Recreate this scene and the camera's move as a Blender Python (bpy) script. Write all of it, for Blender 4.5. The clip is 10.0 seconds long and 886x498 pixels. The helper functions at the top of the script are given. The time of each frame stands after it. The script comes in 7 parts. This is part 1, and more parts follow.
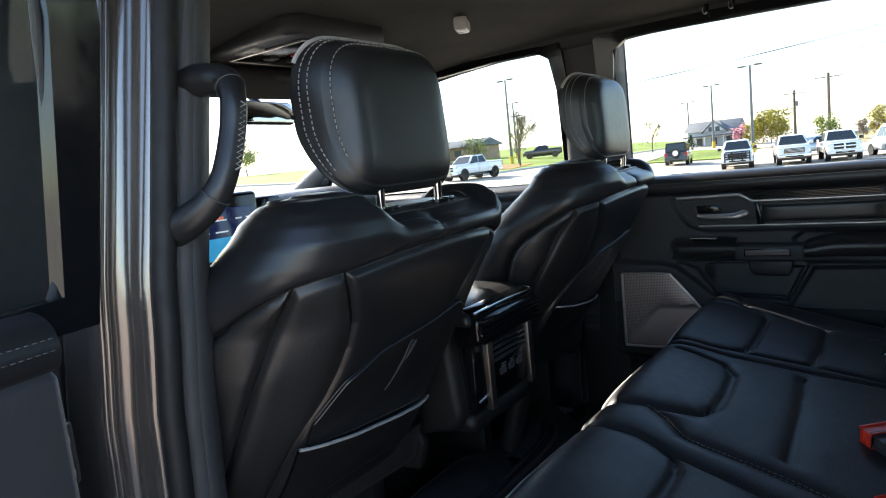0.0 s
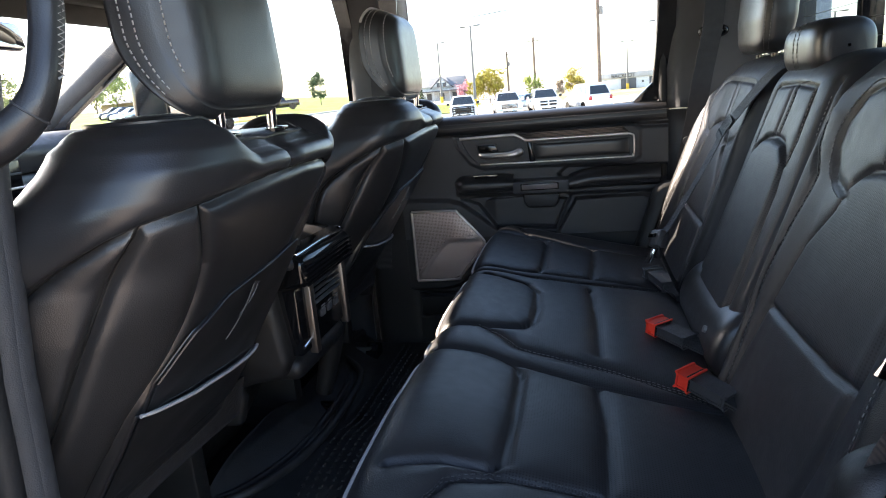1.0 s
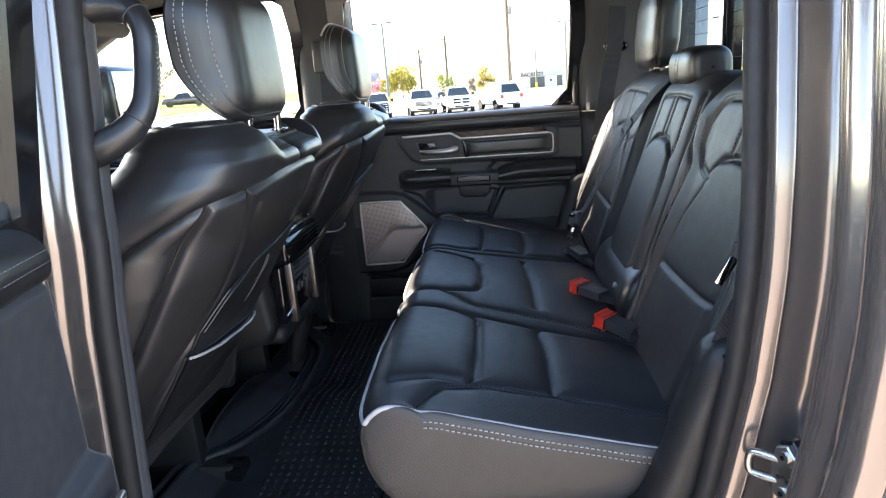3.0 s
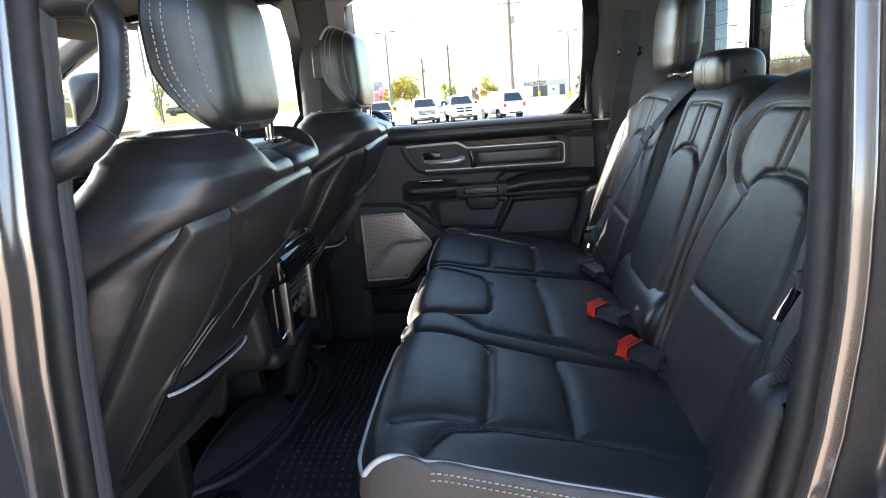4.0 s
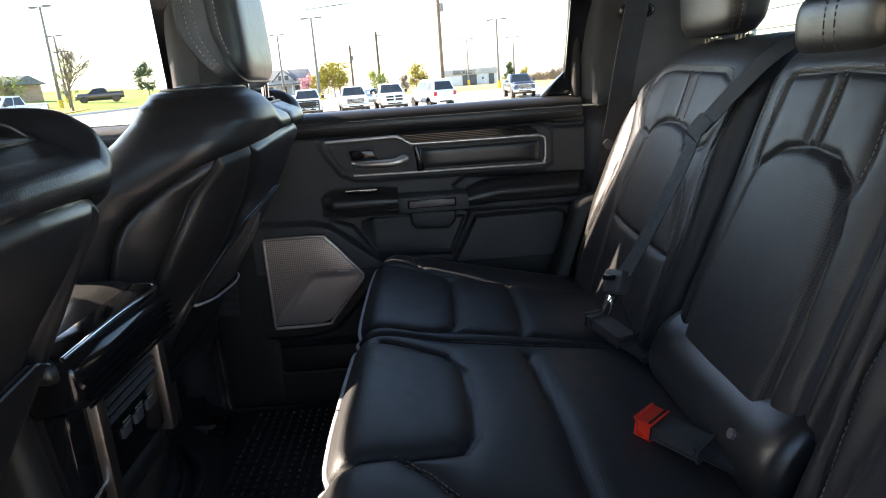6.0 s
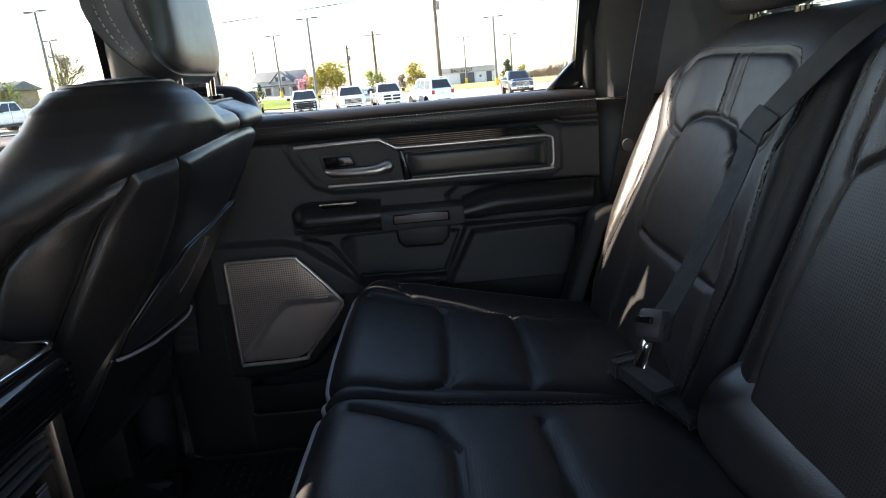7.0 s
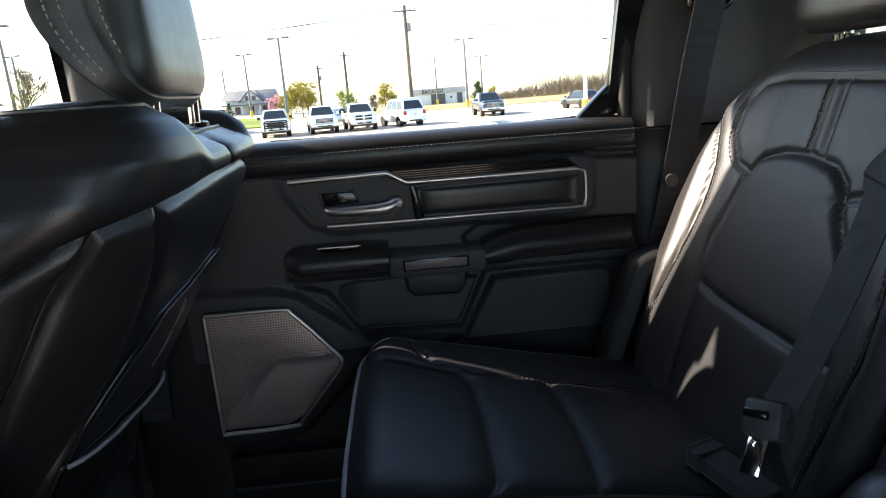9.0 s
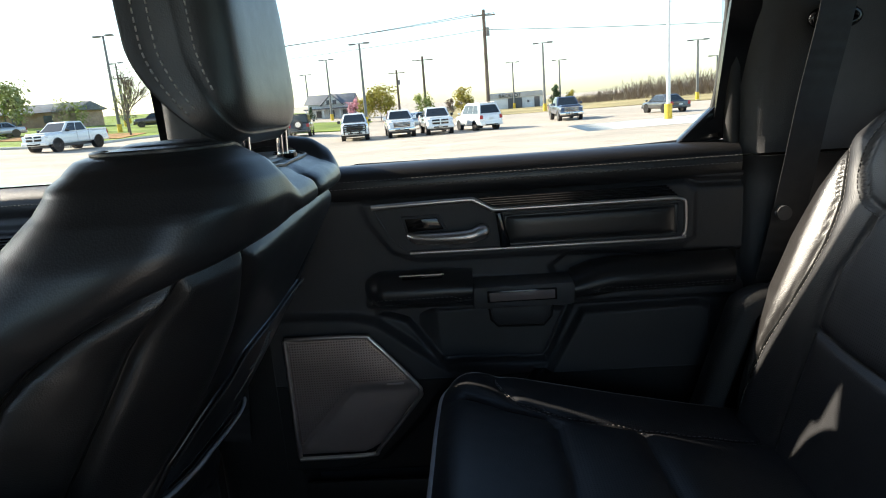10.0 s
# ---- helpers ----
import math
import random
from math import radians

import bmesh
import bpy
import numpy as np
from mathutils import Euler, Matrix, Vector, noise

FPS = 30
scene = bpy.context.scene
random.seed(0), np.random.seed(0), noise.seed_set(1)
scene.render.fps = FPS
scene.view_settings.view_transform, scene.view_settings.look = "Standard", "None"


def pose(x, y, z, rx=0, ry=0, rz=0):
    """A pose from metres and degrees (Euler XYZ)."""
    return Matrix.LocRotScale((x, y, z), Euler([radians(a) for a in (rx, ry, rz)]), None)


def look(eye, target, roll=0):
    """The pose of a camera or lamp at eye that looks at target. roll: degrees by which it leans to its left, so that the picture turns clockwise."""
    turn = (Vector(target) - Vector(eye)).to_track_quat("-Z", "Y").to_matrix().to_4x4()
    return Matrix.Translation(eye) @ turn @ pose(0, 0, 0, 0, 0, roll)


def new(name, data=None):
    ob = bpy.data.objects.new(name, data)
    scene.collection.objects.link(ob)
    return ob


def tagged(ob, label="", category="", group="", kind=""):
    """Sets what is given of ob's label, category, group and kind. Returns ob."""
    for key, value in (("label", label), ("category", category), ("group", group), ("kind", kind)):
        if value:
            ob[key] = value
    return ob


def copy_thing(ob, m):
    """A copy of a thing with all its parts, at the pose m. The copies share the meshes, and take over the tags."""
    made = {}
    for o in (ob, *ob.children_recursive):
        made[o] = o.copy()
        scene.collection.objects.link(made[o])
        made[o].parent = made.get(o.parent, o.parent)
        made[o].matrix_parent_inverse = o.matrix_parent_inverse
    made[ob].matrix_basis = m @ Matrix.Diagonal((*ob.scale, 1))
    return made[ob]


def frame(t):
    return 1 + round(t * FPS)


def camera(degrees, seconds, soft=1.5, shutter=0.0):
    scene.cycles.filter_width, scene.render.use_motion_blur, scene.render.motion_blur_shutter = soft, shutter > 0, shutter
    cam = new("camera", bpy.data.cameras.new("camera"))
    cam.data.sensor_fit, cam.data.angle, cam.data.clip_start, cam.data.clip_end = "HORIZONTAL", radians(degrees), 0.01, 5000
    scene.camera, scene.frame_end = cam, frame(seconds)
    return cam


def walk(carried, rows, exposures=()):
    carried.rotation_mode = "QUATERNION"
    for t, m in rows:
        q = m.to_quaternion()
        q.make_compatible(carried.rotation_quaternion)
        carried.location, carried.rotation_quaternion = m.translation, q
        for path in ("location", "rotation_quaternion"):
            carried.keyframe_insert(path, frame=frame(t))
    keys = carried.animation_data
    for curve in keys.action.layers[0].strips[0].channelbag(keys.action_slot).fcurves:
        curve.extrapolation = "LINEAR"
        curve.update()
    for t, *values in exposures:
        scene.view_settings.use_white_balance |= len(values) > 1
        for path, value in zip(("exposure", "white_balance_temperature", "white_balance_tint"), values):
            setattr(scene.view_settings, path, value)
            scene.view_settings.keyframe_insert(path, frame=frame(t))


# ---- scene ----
cam = camera(69.4, 10.0, soft=1.05)
PATH = [
    (0, (-1.072, 0.152, 1.432), (0.542, 1.305, 1.176), -6.0),
    (0.5, (-1.069, 0.22, 1.417), (0.75, 0.98, 1.079), -6.1),
    (1, (-1.119, 0.29, 1.411), (0.775, 0.728, 0.939), -5.1),
    (1.5, (-1.231, 0.358, 1.411), (0.656, 0.574, 0.785), -5.0),
    (2, (-1.323, 0.349, 1.426), (0.569, 0.518, 0.802), -4.8),
    (2.5, (-1.387, 0.336, 1.439), (0.53, 0.495, 0.893), -4.6),
    (4, (-1.269, 0.355, 1.434), (0.665, 0.543, 0.959), -4.6),
    (4.5, (-1.18, 0.367, 1.426), (0.753, 0.484, 0.926), -4.6),
    (5, (-1.024, 0.355, 1.421), (0.911, 0.467, 0.928), -4.2),
    (6.5, (-0.576, 0.431, 1.395), (1.351, 0.369, 0.861), -4.2),
    (7, (-0.485, 0.389, 1.388), (1.444, 0.371, 0.861), -5.1),
    (7.5, (-0.415, 0.377, 1.371), (1.519, 0.389, 0.863), -5.8),
    (8, (-0.391, 0.398, 1.371), (1.553, 0.4, 0.901), -5.8),
    (8.5, (-0.356, 0.427, 1.36), (1.592, 0.38, 0.909), -4.7),
    (9, (-0.31, 0.46, 1.399), (1.63, 0.345, 0.924), -4.4),
    (9.5, (-0.279, 0.462, 1.431), (1.666, 0.373, 0.973), -4.4),
    (10, (-0.259, 0.476, 1.43), (1.688, 0.586, 0.983), -4.4),
]
EXPOSURES = [(0.0, 1.9, 6150, 10), (0.5, 2.35, 6500, 13), (1.0, 2.65, 6600, 16), (1.5, 3.0, 6750, 20), (2.0, 3.2, 6750, 20), (2.5, 3.15, 6650, 17), (4.0, 2.98, 6500, 14), (4.5, 2.98, 6500, 14), (5.2, 2.85, 6500, 14),
             (6.5, 2.2, 6850, 14), (8.5, 2.15, 6700, 13), (9.5, 1.85, 6500, 11), (10.0, 1.45, 6350, 8)]
walk(cam, [(t, look(eye, target, roll)) for t, eye, target, roll in PATH], EXPOSURES)

# ---- world, sun and exposure ----
SUN_AZ, SUN_EL = 18.0, 29.5   # degrees from +y towards +x, and above the horizon
world = bpy.data.worlds.new("sky")
scene.world = world
world.use_nodes = True
wn = world.node_tree
sky = wn.nodes.new("ShaderNodeTexSky")
sky.sky_type, sky.sun_disc = "NISHITA", False
sky.sun_elevation, sky.sun_rotation = radians(SUN_EL), radians(SUN_AZ)
sky.air_density, sky.dust_density, sky.ozone_density = 1.0, 0.9, 1.0
wn.links.new(sky.outputs[0], wn.nodes["Background"].inputs[0])
wn.nodes["Background"].inputs[1].default_value = 0.15
sun_data = bpy.data.lights.new("sun", "SUN")
sun_data.energy, sun_data.angle, sun_data.color = 5.0, radians(0.53), (1.0, 0.89, 0.73)
sun = new("sun", sun_data)
az, el = radians(SUN_AZ), radians(SUN_EL)
to_sun = Vector((math.sin(az) * math.cos(el), math.cos(az) * math.cos(el), math.sin(el)))
sun.rotation_mode = "QUATERNION"
sun.rotation_quaternion = to_sun.to_track_quat("Z", "Y")
sun.location = (20, 30, 40)


# ---- materials ----
def material(name, colour, rough=0.5, metal=0.0, vary=0.15, vary_scale=6.0, grain=0.0, grain_scale=400.0, coat=0.0,
             spec=0.5, rough_vary=0.08, kind="noise", fine=0.0, fine_scale=60.0, dirt=None, alpha=None):
    """Principled surface with colour variation at two scales, roughness variation and fine relief."""
    m = bpy.data.materials.new(name)
    m.use_nodes = True
    nt = m.node_tree
    b = nt.nodes["Principled BSDF"]
    tc = nt.nodes.new("ShaderNodeTexCoord")
    n1 = nt.nodes.new("ShaderNodeTexNoise")
    n1.inputs["Scale"].default_value, n1.inputs["Detail"].default_value = vary_scale, 6
    nt.links.new(tc.outputs["Object"], n1.inputs["Vector"])
    ramp = nt.nodes.new("ShaderNodeMapRange")
    ramp.inputs[1].default_value, ramp.inputs[2].default_value = 0.3, 0.7
    ramp.inputs[3].default_value, ramp.inputs[4].default_value = 1 - vary, 1 + vary
    nt.links.new(n1.outputs[0], ramp.inputs[0])
    mul = nt.nodes.new("ShaderNodeVectorMath")
    mul.operation = "SCALE"
    mul.inputs[0].default_value = colour
    nt.links.new(ramp.outputs[0], mul.inputs["Scale"])
    colour_out = mul.outputs[0]
    n2 = nt.nodes.new("ShaderNodeTexNoise")
    n2.inputs["Scale"].default_value, n2.inputs["Detail"].default_value = fine_scale, 3
    nt.links.new(tc.outputs["Object"], n2.inputs["Vector"])
    if dirt:
        mix = nt.nodes.new("ShaderNodeMix")
        mix.data_type = "RGBA"
        mr = nt.nodes.new("ShaderNodeMapRange")
        mr.inputs[1].default_value, mr.inputs[2].default_value = 0.52, 0.75
        mr.inputs[4].default_value = dirt[3]
        nt.links.new(n2.outputs[0], mr.inputs[0])
        nt.links.new(mr.outputs[0], mix.inputs[0])
        nt.links.new(colour_out, mix.inputs[6])
        mix.inputs[7].default_value = (*dirt[:3], 1)
        colour_out = mix.outputs[2]
    nt.links.new(colour_out, b.inputs["Base Color"])
    rr = nt.nodes.new("ShaderNodeMapRange")
    rr.inputs[1].default_value, rr.inputs[2].default_value = 0.3, 0.7
    rr.inputs[3].default_value, rr.inputs[4].default_value = max(0.02, rough - rough_vary), min(1, rough + rough_vary)
    nt.links.new(n2.outputs[0], rr.inputs[0])
    nt.links.new(rr.outputs[0], b.inputs["Roughness"])
    b.inputs["Metallic"].default_value = metal
    b.inputs["Specular IOR Level"].default_value = spec
    b.inputs["Coat Weight"].default_value = coat
    b.inputs["Coat Roughness"].default_value = 0.05
    if grain:
        if kind == "leather":
            g = nt.nodes.new("ShaderNodeTexVoronoi")
            g.feature = "SMOOTH_F1"
            g.inputs["Smoothness"].default_value = 0.5
        elif kind == "dots":
            g = nt.nodes.new("ShaderNodeTexVoronoi")
            g.voronoi_dimensions, g.inputs["Randomness"].default_value = "2D", 0.0
        elif kind == "weave":
            g = nt.nodes.new("ShaderNodeTexWave")
        elif kind == "flake":
            g = nt.nodes.new("ShaderNodeTexWhiteNoise")
        else:
            g = nt.nodes.new("ShaderNodeTexNoise")
            g.inputs["Detail"].default_value = 4
        if kind != "flake":
            g.inputs["Scale"].default_value = grain_scale
        nt.links.new(tc.outputs["UV" if kind == "dots" else "Object"], g.inputs["Vector"])
        bump = nt.nodes.new("ShaderNodeBump")
        bump.inputs["Strength"].default_value, bump.inputs["Distance"].default_value = grain, 0.001
        height = g.outputs[0]
        if kind == "dots":
            lim = nt.nodes.new("ShaderNodeMapRange")
            lim.inputs[1].default_value, lim.inputs[2].default_value = 0.18, 0.32
            nt.links.new(height, lim.inputs[0])
            height = lim.outputs[0]
            dm = nt.nodes.new("ShaderNodeVectorMath")
            dm.operation = "SCALE"
            nt.links.new(colour_out, dm.inputs[0])
            sc = nt.nodes.new("ShaderNodeMapRange")
            sc.inputs[3].default_value = 0.15
            nt.links.new(height, sc.inputs[0])
            nt.links.new(sc.outputs[0], dm.inputs["Scale"])
            nt.links.new(dm.outputs[0], b.inputs["Base Color"])
        if fine:
            add = nt.nodes.new("ShaderNodeMath")
            add.operation = "MULTIPLY_ADD"
            add.inputs[1].default_value = fine
            nt.links.new(n2.outputs[0], add.inputs[0])
            nt.links.new(height, add.inputs[2])
            height = add.outputs[0]
        nt.links.new(height, bump.inputs["Height"])
        nt.links.new(bump.outputs[0], b.inputs["Normal"])
    return m


def glass(name, tint, rough=0.0):
    m = bpy.data.materials.new(name)
    m.use_nodes = True
    nt = m.node_tree
    nt.nodes.remove(nt.nodes["Principled BSDF"])
    tr, gl, mix, lw, pw, ad = (nt.nodes.new("ShaderNode" + k) for k in ("BsdfTransparent", "BsdfGlossy", "MixShader", "LayerWeight", "Math", "Math"))
    tr.inputs[0].default_value = (*tint, 1)
    gl.inputs["Roughness"].default_value = rough
    lw.inputs[0].default_value = 0.5
    pw.operation, pw.inputs[1].default_value = "POWER", 5.0
    ad.operation, ad.inputs[1].default_value, ad.inputs[2].default_value = "MULTIPLY_ADD", 0.8, 0.03
    nt.links.new(lw.outputs["Facing"], pw.inputs[0])
    nt.links.new(pw.outputs[0], ad.inputs[0])
    nt.links.new(ad.outputs[0], mix.inputs[0])
    nt.links.new(tr.outputs[0], mix.inputs[1])
    nt.links.new(gl.outputs[0], mix.inputs[2])
    nt.links.new(mix.outputs[0], nt.nodes["Material Output"].inputs[0])
    return m


LEATHER = material("black_leather", (0.021, 0.0203, 0.0212), 0.35, vary=0.18, grain=0.14, grain_scale=620, spec=0.65, kind="leather", rough_vary=0.03)
LEATHER_SOFT = material("black_leather_creased", (0.020, 0.0193, 0.0200), 0.35, vary=0.18, grain=0.10, grain_scale=380, spec=0.7, fine=0.8, fine_scale=22, rough_vary=0.02)
SEAM = material("dark_seam_cord", (0.006, 0.006, 0.006), 0.6, vary=0.1, spec=0.25)
CUSHION = material("black_seat_leather", (0.024, 0.0236, 0.0256), 0.46, vary=0.18, grain=0.22, grain_scale=600, spec=0.40, kind="leather", rough_vary=0.04)
VINYL = material("grey_black_vinyl", (0.058, 0.052, 0.047), 0.45, vary=0.15, grain=0.35, grain_scale=520, spec=0.4, kind="leather")
PERFORATED = material("perforated_leather", (0.028, 0.0276, 0.0298), 0.50, vary=0.15, grain=0.22, grain_scale=290, spec=0.42, kind="dots", rough_vary=0.03)
LEATHER_GRAIN = material("black_grained_leather", (0.025, 0.0232, 0.0228), 0.33, vary=0.18, grain=0.30, grain_scale=820, spec=0.8, kind="leather", rough_vary=0.03)
STITCH = material("grey_thread", (0.17, 0.16, 0.155), 0.7, vary=0.2, vary_scale=200)
PALE_STITCH = material("pale_grey_thread", (0.42, 0.40, 0.38), 0.7, vary=0.2, vary_scale=200)
DARK_STITCH = material("dark_thread", (0.05, 0.05, 0.052), 0.6)
PIPING = material("light_grey_piping", (0.50, 0.47, 0.46), 0.5, vary=0.12, vary_scale=40)
PLASTIC = material("black_grained_plastic", (0.050, 0.049, 0.052), 0.43, vary=0.15, grain=0.5, grain_scale=900, fine=0.2)
PLASTIC_GREY = material("charcoal_plastic", (0.070, 0.069, 0.072), 0.55, vary=0.12, grain=0.5, grain_scale=700)
# black base plastic; on the lower door panels its darkness stands for shade
BASE = material("black_base_shade_plastic", (0.017, 0.0165, 0.0165), 0.46, vary=0.2, grain=0.5, grain_scale=700, spec=0.45)
GLOSS_BLACK = material("gloss_black_plastic", (0.008, 0.008, 0.009), 0.12, vary=0.1, rough_vary=0.05)
RUBBER = material("black_rubber", (0.014, 0.013, 0.013), 0.62, vary=0.25, grain=0.3, grain_scale=300)
CHROME = material("chrome", (0.75, 0.75, 0.76), 0.08, 1.0, vary=0.03, rough_vary=0.04)
SATIN = material("satin_metal_trim", (0.84, 0.76, 0.71), 0.36, 1.0, vary=0.06, rough_vary=0.05)
REFLECTOR = material("rose_grey_reflector", (0.20, 0.155, 0.15), 0.35, vary=0.1, grain=0.4, grain_scale=500)
STEEL = material("zinc_plated_steel", (0.60, 0.60, 0.58), 0.32, 1.0, vary=0.15, vary_scale=40)
BRONZE = material("dark_satin_metal", (0.24, 0.21, 0.19), 0.42, 1.0, vary=0.08)
GRILLE = material("speaker_mesh", (0.54, 0.44, 0.40), 0.42, 0.8, vary=0.1, grain=1.0, grain_scale=230, kind="dots")
GRILLE_PLAIN = material("speaker_plain_metal", (0.58, 0.49, 0.45), 0.42, 0.8, vary=0.1, grain=0.25, grain_scale=500)
WEBBING = material("belt_webbing", (0.022, 0.022, 0.024), 0.62, vary=0.15, grain=0.7, grain_scale=420, kind="weave")
DARKCLOTH = material("dark_back_cloth", (0.035, 0.033, 0.034), 0.9, vary=0.15, grain=0.5, grain_scale=420, kind="weave", spec=0.2)
CLOTH = material("grey_ribbed_cloth", (0.085, 0.08, 0.082), 0.85, vary=0.15, grain=0.5, grain_scale=300, kind="weave", spec=0.2)
RED = material("red_plastic", (0.80, 0.05, 0.025), 0.35, vary=0.1)
HEADLINER = material("dark_headliner_cloth", (0.088, 0.085, 0.080), 0.95, vary=0.12, grain=0.5, grain_scale=700, spec=0.1)
CARPET = material("black_carpet", (0.012, 0.012, 0.013), 1.0, vary=0.3, vary_scale=40, grain=1.0, grain_scale=500, spec=0.1)
MAT = material("black_rubber_mat", (0.024, 0.0245, 0.027), 0.5, vary=0.3, vary_scale=15, grain=0.5, grain_scale=400, dirt=(0.07, 0.065, 0.06, 0.25), fine_scale=25)
PAINT = material("grey_metallic_paint", (0.23, 0.20, 0.18), 0.22, 0.7, vary=0.05, coat=1.0, fine_scale=10, rough_vary=0.0)
GLASS = glass("clear_glass", (0.93, 0.96, 0.95))
GLASS_TINT = glass("tinted_glass", (0.75, 0.80, 0.79))
MIRROR = material("mirror_silver", (0.45, 0.47, 0.47), 0.03, 1.0, vary=0.02, rough_vary=0.01)
CONCRETE = material("pale_concrete_lot", (0.43, 0.355, 0.285), 0.85, vary=0.18, vary_scale=0.25, grain=0.6, grain_scale=30, dirt=(0.33, 0.28, 0.21, 0.5), fine_scale=1.2, spec=0.25)
GRASS = material("spring_grass", (0.19, 0.24, 0.04), 0.9, vary=0.35, vary_scale=0.15, grain=1.0, grain_scale=8, dirt=(0.22, 0.18, 0.07, 0.6), fine_scale=0.6, spec=0.15)

# ---- building helpers ----
ORG = Vector((0, 0, 0))
XF = None


def thing(name, base, label, category, group="", kind=""):
    """An Empty at the thing's base; parts made after it are stored about that base."""
    global ORG
    ob = new(name)
    ORG = Vector(base)
    ob.location = ORG
    ob.empty_display_size = 0.05
    tagged(ob, label, category, group, kind)
    return ob


def obj(name, verts, faces, mat, parent=None, label="", sharp=None, uv=None):
    verts = np.asarray(verts, float)
    if XF:
        verts = XF(verts)
        faces = [tuple(reversed(fc)) for fc in faces]
    me = bpy.data.meshes.new(name)
    me.from_pydata((verts - np.array(ORG)).tolist() if parent else verts.tolist(), [], [tuple(int(i) for i in fc) for fc in faces])
    me.polygons.foreach_set("use_smooth", [True] * len(me.polygons))
    if sharp:
        me.set_sharp_from_angle(angle=radians(sharp))
    if uv is not None:
        layer = me.uv_layers.new(name="UVMap")
        idx = np.zeros(len(me.loops), int)
        me.loops.foreach_get("vertex_index", idx)
        layer.data.foreach_set("uv", np.asarray(uv, float)[idx].ravel())
    me.materials.append(mat)
    ob = new(name, me)
    if parent:
        ob.parent = parent
    if label:
        ob["label"] = label
    return ob


def bm_obj(name, bm, mat, parent=None, label="", sharp=40):
    bm.verts.index_update()
    verts = [v.co[:] for v in bm.verts]
    faces = [[v.index for v in fc.verts] for fc in bm.faces]
    bm.free()
    return obj(name, verts, faces, mat, parent, label, sharp)


def box(name, lo, hi, mat, parent=None, bevel=0.004, label="", turn=None, seg=2):
    """A bevelled block; turn: degrees about x, y, z round its middle."""
    bm = bmesh.new()
    lo, hi = Vector(lo), Vector(hi)
    bmesh.ops.create_cube(bm, size=1)
    for v in bm.verts:
        v.co = Vector(v.co[i] * (hi[i] - lo[i]) for i in range(3))
    if bevel:
        bmesh.ops.bevel(bm, geom=bm.edges[:], offset=min(bevel, 0.45 * min(abs(hi[i] - lo[i]) for i in range(3))), segments=seg, affect="EDGES", profile=0.5)
    m = Matrix.Translation((lo + hi) / 2)
    if turn:
        m = m @ pose(0, 0, 0, *turn)
    bmesh.ops.transform(bm, matrix=m, verts=bm.verts[:])
    return bm_obj(name, bm, mat, parent, label)


def prism(name, poly, axis, a, b, mat, parent=None, bevel=0.004, label="", seg=2, taper=1.0):
    """A flat outline (two coordinates in the order x, y, z without axis) pushed from a to b along axis."""
    bm = bmesh.new()
    n = len(poly)
    cx, cy = sum(p[0] for p in poly) / n, sum(p[1] for p in poly) / n
    rows = []
    for value, k in ((a, 1.0), (b, taper)):
        row = []
        for u, v in poly:
            c = [cx + (u - cx) * k, cy + (v - cy) * k]
            c.insert("xyz".index(axis), value)
            row.append(bm.verts.new(c))
        rows.append(row)
    bm.faces.new(rows[0]), bm.faces.new(rows[1][::-1])
    for i in range(n):
        bm.faces.new((rows[0][i], rows[1][i], rows[1][(i + 1) % n], rows[0][(i + 1) % n]))
    bmesh.ops.recalc_face_normals(bm, faces=bm.faces[:])
    if bevel:
        bmesh.ops.bevel(bm, geom=bm.edges[:], offset=bevel, segments=seg, affect="EDGES", profile=0.5)
    return bm_obj(name, bm, mat, parent, label)


def curve(points, n=40, closed=False):
    """Catmull-Rom samples through the points."""
    p = np.asarray(points, float)
    k = len(p)
    if k < 3 and not closed:
        return np.linspace(p[0], p[-1], n)
    out = []
    spans = k if closed else k - 1
    for t in np.linspace(0, spans, n, endpoint=not closed):
        i = min(int(t), spans - 1)
        s = t - i
        q = [p[(i + d) % k] if closed else p[min(max(i + d, 0), k - 1)] for d in (-1, 0, 1, 2)]
        out.append(0.5 * (2 * q[1] + (q[2] - q[0]) * s + (2 * q[0] - 5 * q[1] + 4 * q[2] - q[3]) * s**2 + (3 * q[1] - q[0] - 3 * q[2] + q[3]) * s**3))
    return np.array(out)


def tube(name, points, radius, mat, parent=None, sides=8, label="", closed=False, flat=1.0):
    """A round bar along points; radius may be a list; flat squashes it across."""
    p = np.asarray(points, float)
    n = len(p)
    rad = np.broadcast_to(np.asarray(radius, float), (n,))
    tan = np.gradient(p, axis=0)
    if closed:
        tan = np.roll(p, -1, 0) - np.roll(p, 1, 0)
    tan /= np.linalg.norm(tan, axis=1)[:, None] + 1e-12
    ref = np.array([0, 0, 1.0]) if abs(tan[0][2]) < 0.8 else np.array([1.0, 0, 0])
    verts = []
    for i in range(n):
        ref = ref - tan[i] * (ref @ tan[i])
        ref /= np.linalg.norm(ref) + 1e-12
        side = np.cross(tan[i], ref)
        for k in range(sides):
            a = 2 * math.pi * k / sides
            verts.append(p[i] + rad[i] * (math.cos(a) * ref + math.sin(a) * side * flat))
    faces = []
    for i in range(n if closed else n - 1):
        j = (i + 1) % n
        for k in range(sides):
            faces.append((i * sides + k, i * sides + (k + 1) % sides, j * sides + (k + 1) % sides, j * sides + k))
    if not closed:
        faces += [tuple(range(sides))[::-1], tuple(range((n - 1) * sides, n * sides))]
    return obj(name, verts, faces, mat, parent, label, sharp=50)


